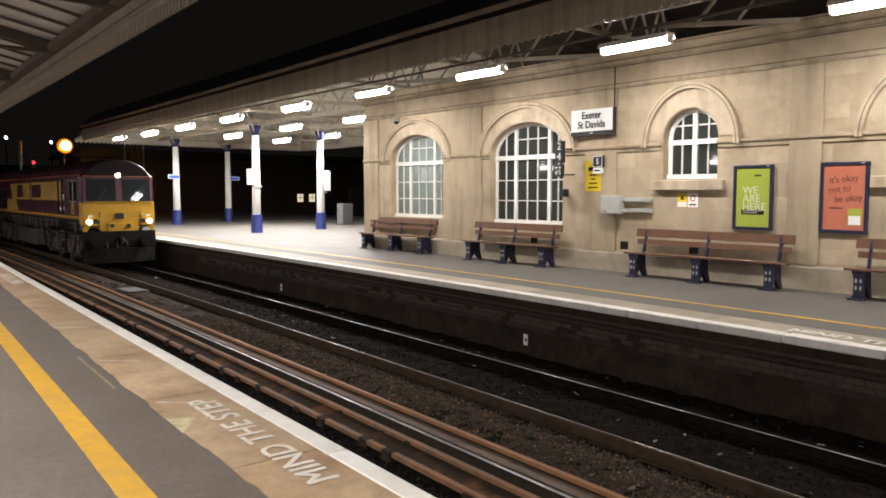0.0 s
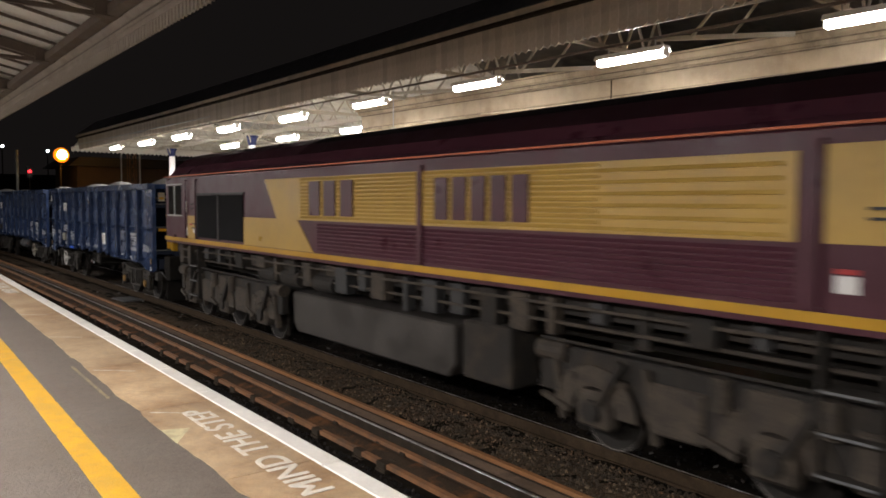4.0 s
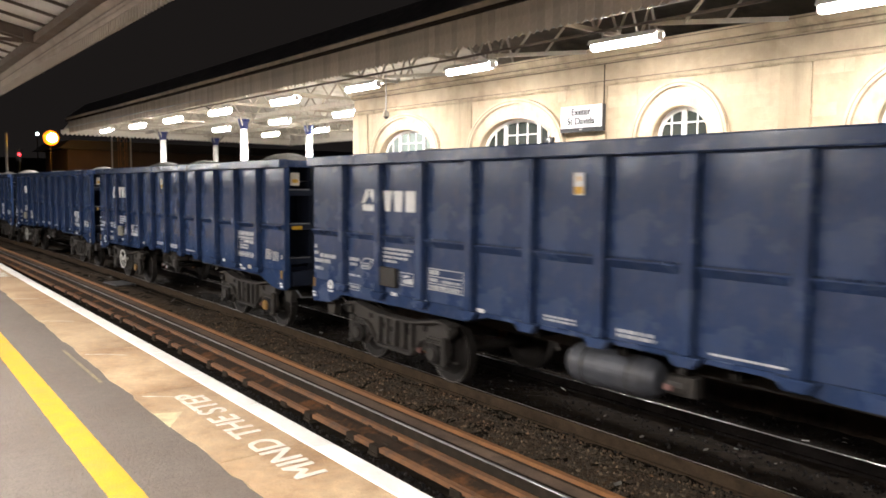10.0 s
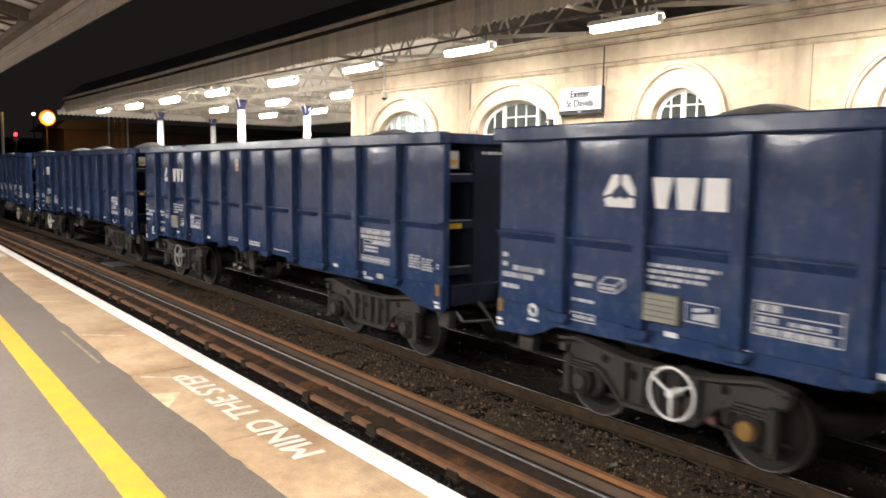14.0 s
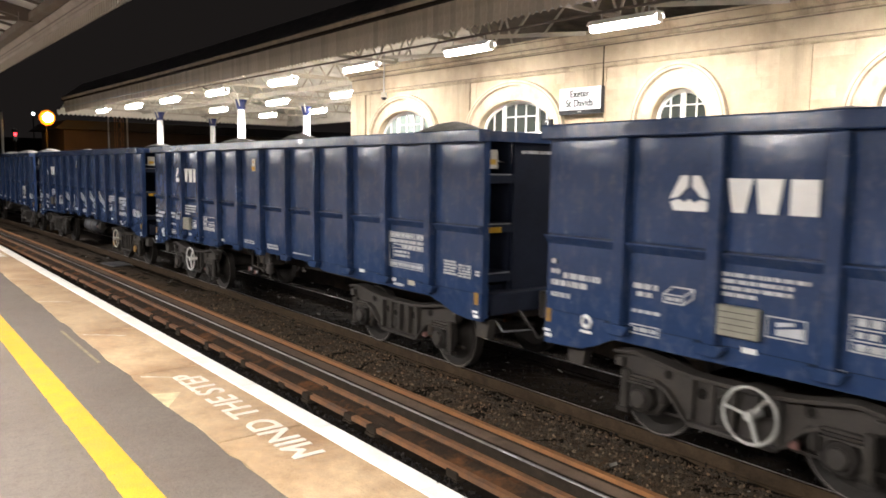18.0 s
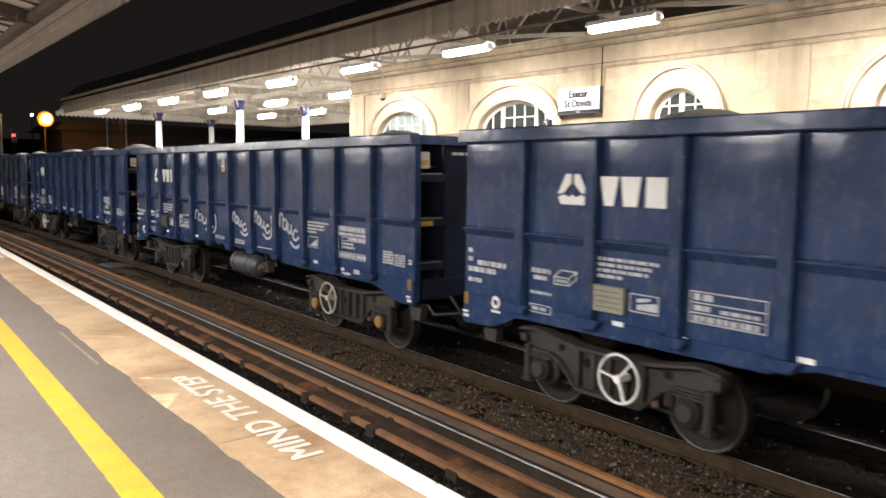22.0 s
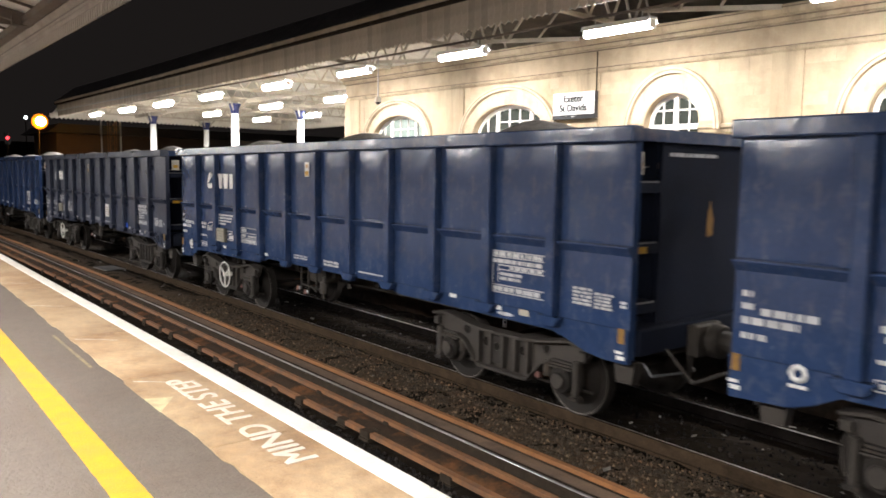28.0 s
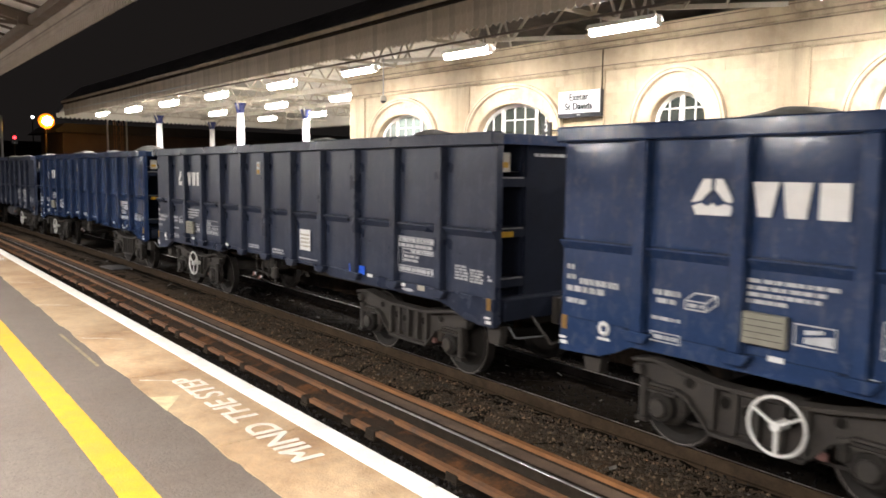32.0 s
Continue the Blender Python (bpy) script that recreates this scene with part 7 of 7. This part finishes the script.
    # ends
    for e in (1, -1):
        xf = e * (F - 0.22)
        front = part("front_panel", Build().prism([(-0.62, 1.46 - 0.16 * e), (0.62, 1.46 - 0.16 * e), (0.74, 1.48), (1.14, 1.50), (1.22 + 0.06 * e, 1.66), (1.22 + 0.06 * e, 2.42), (-1.22 - 0.06 * e, 2.42), (-1.22 - 0.06 * e, 1.66), (-1.14, 1.50), (-0.74, 1.48)], "x", *sorted((xf - e * 0.05, xf + e * 0.10))), FRONT_YELLOW, lo, "yellow warning front", bevel=0.03)
        upper = part("cab_front", Build().prism([(y_ * 0.955, 1.66 + (z_ - 1.66) * 0.965) for y_, z_ in sec if z_ > 3.3] + [(1.25, 2.425), (-1.25, 2.425)], "x", *sorted((xf - e * 0.01, xf + e * 0.012))), MAROON, lo, "maroon upper cab front")
        part("brow", Build().prism([(y_ * 0.95, 1.66 + (z_ - 1.66) * 0.965) for y_, z_ in sec if z_ > 3.45], "x", *sorted((xf + e * 0.012, xf + e * 0.05))), LOCO_ROOF, upper, "soot-black roof brow", bevel=0.012)
        part("orange_line", Build().box(*sorted((xf + e * 0.012, xf + e * 0.02)), -1.20, 1.20, 3.375, 3.40), LOCO_LINE, upper)
        part("centre_pillar", Build().prism([(xf + e * 0.012, 2.43), (xf + e * 0.14, 2.43), (xf + e * 0.04, 3.36), (xf + e * 0.012, 3.36)], "y", -0.11, 0.11), MAROON, upper, bevel=0.01)
        part("cab_ledge", Build().box(*sorted((xf + e * 0.012, xf + e * 0.16)), -1.24, 1.24, 2.405, 2.445), FRONT_YELLOW, upper, bevel=0.01)
        for side in (-1, 1):
            if e > 0:
                part("corner_panel", Build().add([(xf + e * 0.06, side * 1.275, 1.52), (e * (S - 0.06), side * 1.327, 1.66), (e * (S - 0.06), side * 1.327, 2.42), (xf + e * 0.06, side * 1.28, 2.42)], [(0, 1, 2, 3)]), FRONT_YELLOW, front)
            c = side * 0.62
            ya, yb = sorted((side * 0.12, side * 1.12))
            yc, yd = sorted((side * 0.12, side * 1.06))
            part("windscreen", Build().add([(xf, ya, 2.50), (xf, yb, 2.50), (xf, yd, 3.27), (xf, yc, 3.27), (xf + e * 0.13, ya, 2.50), (xf + e * 0.13, yb, 2.50), (xf + e * 0.025, yd, 3.27), (xf + e * 0.025, yc, 3.27)],
                                           [(0, 1, 2, 3), (7, 6, 5, 4), (0, 4, 5, 1), (1, 5, 6, 2), (2, 6, 7, 3), (3, 7, 4, 0)]), CAB_GLASS, lo, "dark raked cab windscreen")
            part("windscreen_frame", Build().box(*sorted((xf + e * 0.013, xf + e * 0.15)), c - 0.52, c + 0.52, 2.455, 2.495).box(*sorted((xf + e * 0.013, xf + e * 0.042)), c - 0.47, c + 0.47, 3.272, 3.31), BLACK, lo)
            part("corner_pillar", Build().prism([(xf + e * 0.012, 2.43), (xf + e * 0.12, 2.43), (xf + e * 0.03, 3.36), (xf + e * 0.012, 3.36)], "y", *sorted((side * 1.125, side * 1.235))), MAROON, upper)
            part("wiper", Build().bar((xf + e * 0.135, c - 0.1, 2.53), (xf + e * 0.085, c + 0.2, 2.98), 0.02), BLACK, lo)
            hl = part("lamp_panel", Build().box(*sorted((xf + e * 0.10, xf + e * 0.15)), side * 0.98 - 0.24, side * 0.98 + 0.22, 1.56, 1.98), FRONT_YELLOW, lo, bevel=0.02)
            part("headlight", Build().cyl((xf + e * 0.16, side * 1.07, 1.71), "x", 0.088, 0.03, 16), HEADLIGHT if e > 0 else BLACK, hl, "glaring headlight" if e > 0 else "unlit lamp")
            part("marker_light", Build().cyl((xf + e * 0.16, side * 0.84, 1.73), "x", 0.10, 0.02, 14), BLACK, hl)
            part("lamp_label", Build().box(*sorted((xf + e * 0.15, xf + e * 0.154)), side * 1.02 - 0.07, side * 1.02 + 0.07, 1.88, 1.96), SIGN_WHITE, hl)
            part("handrail", Build().bar((xf + e * 0.17, side * 0.72, 1.86), (xf + e * 0.17, side * 0.72, 2.06), 0.025), BLACK, lo)
            if e > 0:
                part("corner_step", Build().prism([(side * 1.16, 1.30), (side * 1.24, 1.30), (side * 1.27, 1.52), (side * 1.05, 1.52)], "x", *sorted((xf, xf + e * 0.10))), FRONT_YELLOW, lo)
            part("buffer", Build().cyl((xf + e * 0.42, side * 0.87, 1.05), "x", 0.13, 0.22, 14), WAGON_DARK, lo)
            part("buffer_head", Build().cyl((xf + e * 0.64, side * 0.87, 1.05), "x", 0.27, 0.03, 20), WAGON_DARK, lo)
        part("top_headlight", Build().cyl((xf + e * 0.02, 0, 3.42), "x", 0.085, 0.03, 16), HEADLIGHT if e > 0 else BLACK, lo)
        part("centre_box", Build().box(*sorted((xf + e * 0.10, xf + e * 0.16)), -0.14, 0.14, 1.80, 2.02), BLACK, lo)
        part("coupling_plate", Build().box(*sorted((xf + e * 0.10, xf + e * 0.16)), -0.45, 0.45, 1.34, 1.66), FRONT_YELLOW, lo, bevel=0.02)
        part("coupling_shackle", Build().ring((xf + e * 0.46, 0, 0.98), "y", 0.09, 0.025, 14, 5).bar((xf + e * 0.30, 0.10, 1.45), (xf + e * 0.24, 0.34, 1.50), 0.05), BLACK, lo)
        part("jumper_socket", Build().box(*sorted((xf + e * 0.16, xf + e * 0.20)), -0.34, -0.22, 1.50, 1.62).box(*sorted((xf + e * 0.16, xf + e * 0.20)), 0.24, 0.36, 1.50, 1.62), BLACK, lo)
        part("drawhook", Build().box(*sorted((xf + e * 0.10, xf + e * 0.45)), -0.06, 0.06, 0.98, 1.14), BLACK, lo)
        part("buffer_beam", Build().box(*sorted((xf - e * 0.2, xf + e * 0.20)), -1.27, 1.27, 0.75, 1.36), WAGON_DARK, lo, bevel=0.02)
        part("snow_plough", Build().prism([(xf + e * 0.02, -1.28), (xf + e * 0.14, -1.20), (xf + e * 0.34, -0.55), (xf + e * 0.38, 0.0), (xf + e * 0.34, 0.55), (xf + e * 0.14, 1.20), (xf + e * 0.02, 1.28)], "z", 0.18, 0.74), WAGON_DARK, lo, "grimy rounded snow plough", bevel=0.02)
        for k in range(3):
            part("brake_hose", Build().bar((xf + e * 0.2, -0.5 + 0.35 * k, 1.0), (xf + e * 0.3, -0.48 + 0.35 * k, 0.55), 0.04), BLACK, lo)
    # bogies
    for c in (6.4, -6.4):
        bg = part("bogie", Build().box(c - 2.6, c + 2.6, -0.7, 0.7, 0.6, 0.95), UNDER, lo)
        for side in (-1, 1):
            y0, y1 = sorted((side * 0.99, side * 1.14))
            part("side_frame", Build().prism([(c + a, z) for a, z in ((-2.9, 0.62), (-2.5, 0.62), (-2.4, 0.92), (-1.6, 0.92), (-1.4, 0.55), (-0.5, 0.55), (-0.35, 0.92), (0.35, 0.92), (0.5, 0.55), (1.4, 0.55), (1.6, 0.92), (2.4, 0.92), (2.5, 0.62), (2.9, 0.62), (2.9, 1.05), (2.4, 1.16), (-2.4, 1.16), (-2.9, 1.05))], "y", y0, y1), UNDER, bg, bevel=0.015)
            for u in (-2.05, 0, 2.05):
                part("axle_box", Build().box(c + u - 0.24, c + u + 0.24, y0 - 0.06 * (side < 0), y1 + 0.06 * (side > 0), 0.33, 0.74), LOCO_BOGIE, bg, bevel=0.04)
                part("axle_cap", Build().cyl((c + u, side * 1.22, 0.53), "y", 0.12, 0.03, 14), UNDER, bg)
            for u in (-2.05, 0, 2.05):
                arc = [(c + u + 0.58 * math.cos(q * math.pi / 10), 0.50 + 0.52 * math.sin(q * math.pi / 10)) for q in range(11)]
                arc += [(c + u - 0.31 * math.cos(q * math.pi / 10), 0.50 + 0.29 * math.sin(q * math.pi / 10)) for q in range(11)]
                part("axle_arch", Build().prism(arc, "y", *sorted((side * 1.141, side * 1.175))), LOCO_BOGIE, bg, "dusty curved axle arch")
            for u in (-1.0, 1.0):
                part("sand_box", Build().box(c + u - 0.32, c + u + 0.32, y0 - 0.05 * (side < 0), y1 + 0.05 * (side > 0), 0.46, 0.98), LOCO_BOGIE, bg, bevel=0.03)
                part("spring", Build().cyl((c + u * 0.5, side * 1.17, 1.02), "z", 0.10, 0.16, 12), LOCO_BOGIE, bg)
            for u in (-2.7, 2.7):
                part("brake_cylinder", Build().cyl((c + u, side * 1.1, 1.08), "x", 0.12, 0.22, 12), LOCO_BOGIE, bg)
            part("brake_pipe", Build().bar((c - 2.8, side * 1.20, 1.24), (c + 2.8, side * 1.20, 1.22), 0.03), UNDER, bg)
            for u in (-2.05, 0, 2.05):
                for du in (-0.33, 0.33):
                    part("axle_spring", Build().cyl((c + u + du, side * 1.10, 0.72), "z", 0.085, 0.13, 12).cyl((c + u + du, side * 1.10, 0.87), "z", 0.11, 0.03, 12), LOCO_BOGIE, bg)
                part("damper", Build().bar((c + u + 0.12, side * 1.24, 0.62), (c + u + 0.42, side * 1.22, 1.12), 0.07), UNDER, bg)
                part("traction_link", Build().bar((c + u - 0.3, side * 1.22, 0.48), (c + u - 0.75, side * 1.18, 0.58), 0.06), LOCO_BOGIE, bg)
            for u in (-2.62, -1.35, 1.35, 2.62):
                part("brake_lever", Build().bar((c + u, side * 1.16, 1.1), (c + u + 0.1, side * 1.12, 0.34), 0.06, 0.10), LOCO_BOGIE, bg)
            part("sand_pipe", Build().bar((c + 2.75, side * 0.95, 1.0), (c + 2.5, side * 0.80, 0.14), 0.04).bar((c - 2.75, side * 0.95, 1.0), (c - 2.5, side * 0.80, 0.14), 0.04), UNDER, bg)
            part("frame_patch", Build().box(c - 0.28, c + 0.28, *sorted((side * 1.141, side * 1.17)), 0.96, 1.12), LOCO_BOGIE, bg, bevel=0.01)
        for u in (-2.05, 0, 2.05):
            wheelset(lo, c + u)
    part("underframe", Build().box(-9.6, 9.6, -0.7, 0.7, 1.2, 1.76), WAGON_DARK, lo)
    return lo


loco = locomotive()
GRAFFITI = [(-2.08, 1.37, 1.22, 0.46), (0.03, 1.45, 0.78, 0.43), (1.08, 1.46, 0.76, 0.49), (2.15, 1.39, 0.84, 0.58)]
wagons = [
    box_wagon(1, "A", "blue box wagon with white scrawl, a pale label and stone load", caps="both", extra="rings"),
    box_wagon(2, "B", "dusty blue box wagon with an air cylinder and stone load", wheel_mat=CREAM),
    box_wagon(3, "A", "clean blue box wagon with yellow axle caps and stone load", caps="yellow"),
    box_wagon(4, "A", "blue box wagon with a dark hand wheel and stone load", wheel_mat=GREY_METAL),
    box_wagon(5, "A", "blue box wagon with a white hand wheel and stone load"),
    box_wagon(6, "B", "blue box wagon with four white scrawls and an air cylinder", caps="both", wheel_mat=CREAM, scrawl=GRAFFITI),
    box_wagon(7, "A", "blue box wagon with a white hand wheel and stone load"),
    box_wagon(8, "A", "dull blue box wagon with a blue sprayed patch and stone load", extra="blue"),
    box_wagon(9, "A", "blue box wagon with stone load"),
    box_wagon(10, "B", "blue box wagon with an air cylinder and stone load"),
    box_wagon(11, "A", "blue box wagon with stone load"),
]

# ---- what moves ----
ARC_X = [-190 + i for i in range(361)]
ARC_L = [0.0]
for x in ARC_X[1:]:
    ARC_L.append(ARC_L[-1] + math.sqrt(1 + (-0.0562 - 0.001 * (x - 0.5)) ** 2))
ARC_0 = float(np.interp(0.0, ARC_X, ARC_L))


def run_at(t):
    """Where the locomotive's front is at t seconds, smooth between the rows."""
    i = min(max(int(t), 0), 31)
    u = [RUN[min(max(j, 0), 32)][1] for j in (i - 1, i, i + 1, i + 2)]
    if i == 0:
        u[0] = 2 * u[1] - u[2] - 0.25
    if i == 31:
        u[3] = 2 * u[2] - u[1]
    f = t - i
    a, b, c, d = u
    return b + 0.5 * f * (c - a + f * (2 * a - 5 * b + 4 * c - d + f * (3 * (b - c) + d - a)))


def train_pose(u):
    x = float(np.interp(u + ARC_0, ARC_L, ARC_X))
    p = on_track(x, TRACK_S, RAIL_Z)
    return pose(p[0], p[1], p[2], 0, 0, math.degrees(math.atan(-0.0562 - 0.001 * x)))


def run_vehicle(vehicle, offset, turning):
    walk(vehicle, [(k * 0.5, train_pose(run_at(k * 0.5) + offset)) for k in range(65)])
    if not turning:
        return
    # wheels turn while the vehicle is near the camera
    times_, last = [0.0], None
    for k in range(1, 961):
        t = k / 30
        u = run_at(t) + offset
        if last is None:
            if u > -48 and u < 14:
                times_.append(t)
                last = u
        elif u < 16 and u - last > 0.42:
            times_.append(t)
            last = u
    if times_[-1] < 32.0:
        times_.append(32.0)
    begin = times_[1] if len(times_) > 2 else 0.0
    end = times_[-2] if len(times_) > 2 else 0.0
    for ob in vehicle.children:
        if ob.name.startswith("wheelset"):
            x, z = ob.matrix_basis.translation.x, ob.matrix_basis.translation.z
            rows = []
            for t in times_:
                dist = run_at(min(max(t, begin), end)) - run_at(begin)
                rows.append((t, pose(x, 0, z, 0, math.degrees(dist / WHEEL_R) % 360, 0)))
            walk(ob, rows)


def motions():
    run_vehicle(loco, -10.06, True)
    for k, vehicle in enumerate(wagons, 1):
        run_vehicle(vehicle, -13.73 - 13.811 * k, k <= 8)


# ---- pieces of the platforms ----
for i in range(-3, 27):
    x0 = 3.57 - 2.05 * i
    b = Build()
    n = 10
    for k in range(n + 1):
        x = x0 - 2.034 * k / n
        for s, z in ((-0.173, -0.058), (-0.173, 0.0), (seam(x) + 0.004, 0.0), (seam(x) + 0.004, -0.058)):
            b.v.append(on_near(x, s, z))
    b.f = [(k * 4 + j, k * 4 + 4 + j, k * 4 + 4 + (j + 1) % 4, k * 4 + (j + 1) % 4) for k in range(n) for j in range(4)] + [(0, 1, 2, 3), tuple(n * 4 + 3 - j for j in range(4))]
    part("slab", b, SLAB, near_body)
for i in range(-5, 44):
    x0 = 3.0 - 1.25 * i
    part("coping", strip(on_near, x0 - 1.238, x0, -0.168, 0.0, -0.11, 0.002, 0.7), COPING, near_body, bevel=0.012)
tagged(part("near_edge_rest", strip(on_near, -80, -52.1, -0.9, 0.0, -0.11, 0.0), COPING), "white platform edge far along the line", "pavement", kind="structure")
for i in range(62):
    x0 = 6.3 - 1.25 * i
    part("coping", strip(on_far, x0 - 1.228, x0, 6.627, 6.86, -0.11, 0.003, 0.7), COPING, far_body, bevel=0.012)
    part("slab", strip(on_far, x0 - 1.243, x0, 6.864, 7.43, -0.095, 0.0, 0.7), FAR_SLAB, far_body)

# ---- stone courses of the station wall ----
PILASTERS = ((-21.38, -20.55), (-16.86, -15.55), (-11.85, -10.95), (-6.9, -6.3), (-2.3, -1.6))
COURSES = [0.48 + 0.323 * i for i in range(7)] + [2.965 + 0.254 * i for i in range(5)]


def clear_of_openings(xa, xb, za, zb):
    if any(xa < b and xb > a for a, b in PILASTERS):
        return False
    for mid, half, sill, spring, rise, hood, hrise, kind in WINDOWS:
        if xa < mid + half + 0.42 and xb > mid - half - 0.42 and zb > sill - 0.3 and za < spring + 0.05:
            return False
        if zb > 2.7:
            for x in (xa, xb, (xa + xb) / 2):
                u = min(1.0, abs(x - mid) / (hood + 0.05))
                if u < 1 and za < 2.84 + (hrise + 0.05) * math.sqrt(1 - u * u):
                    return False
    return True


rnd_block = random.Random(11)
for ci, za in enumerate(COURSES):
    zb = za + (0.314 if za < 2.8 else 0.246)
    edges = [-20.5]
    while edges[-1] < -1.0:
        edges.append(edges[-1] + rnd_block.uniform(0.55, 1.0))
    stops = sorted(edges + [v for a, b in PILASTERS for v in (a, b)] + [w[0] + sg * (w[1] + 0.42) for w in WINDOWS[:4] for sg in (-1, 1)])
    stops = [a for a, b in zip(stops, stops[1:]) if b - a > 0.16] + [stops[-1]]
    for xa, xb in zip(stops, stops[1:]):
        if clear_of_openings(xa + 0.01, xb - 0.01, za, zb):
            part("ashlar_block", Build().box(xa + 0.004, xb - 0.004, -0.006 - rnd_block.uniform(0, 0.003), 0.0, za, zb), STONE_BLOCK, station)

motions()
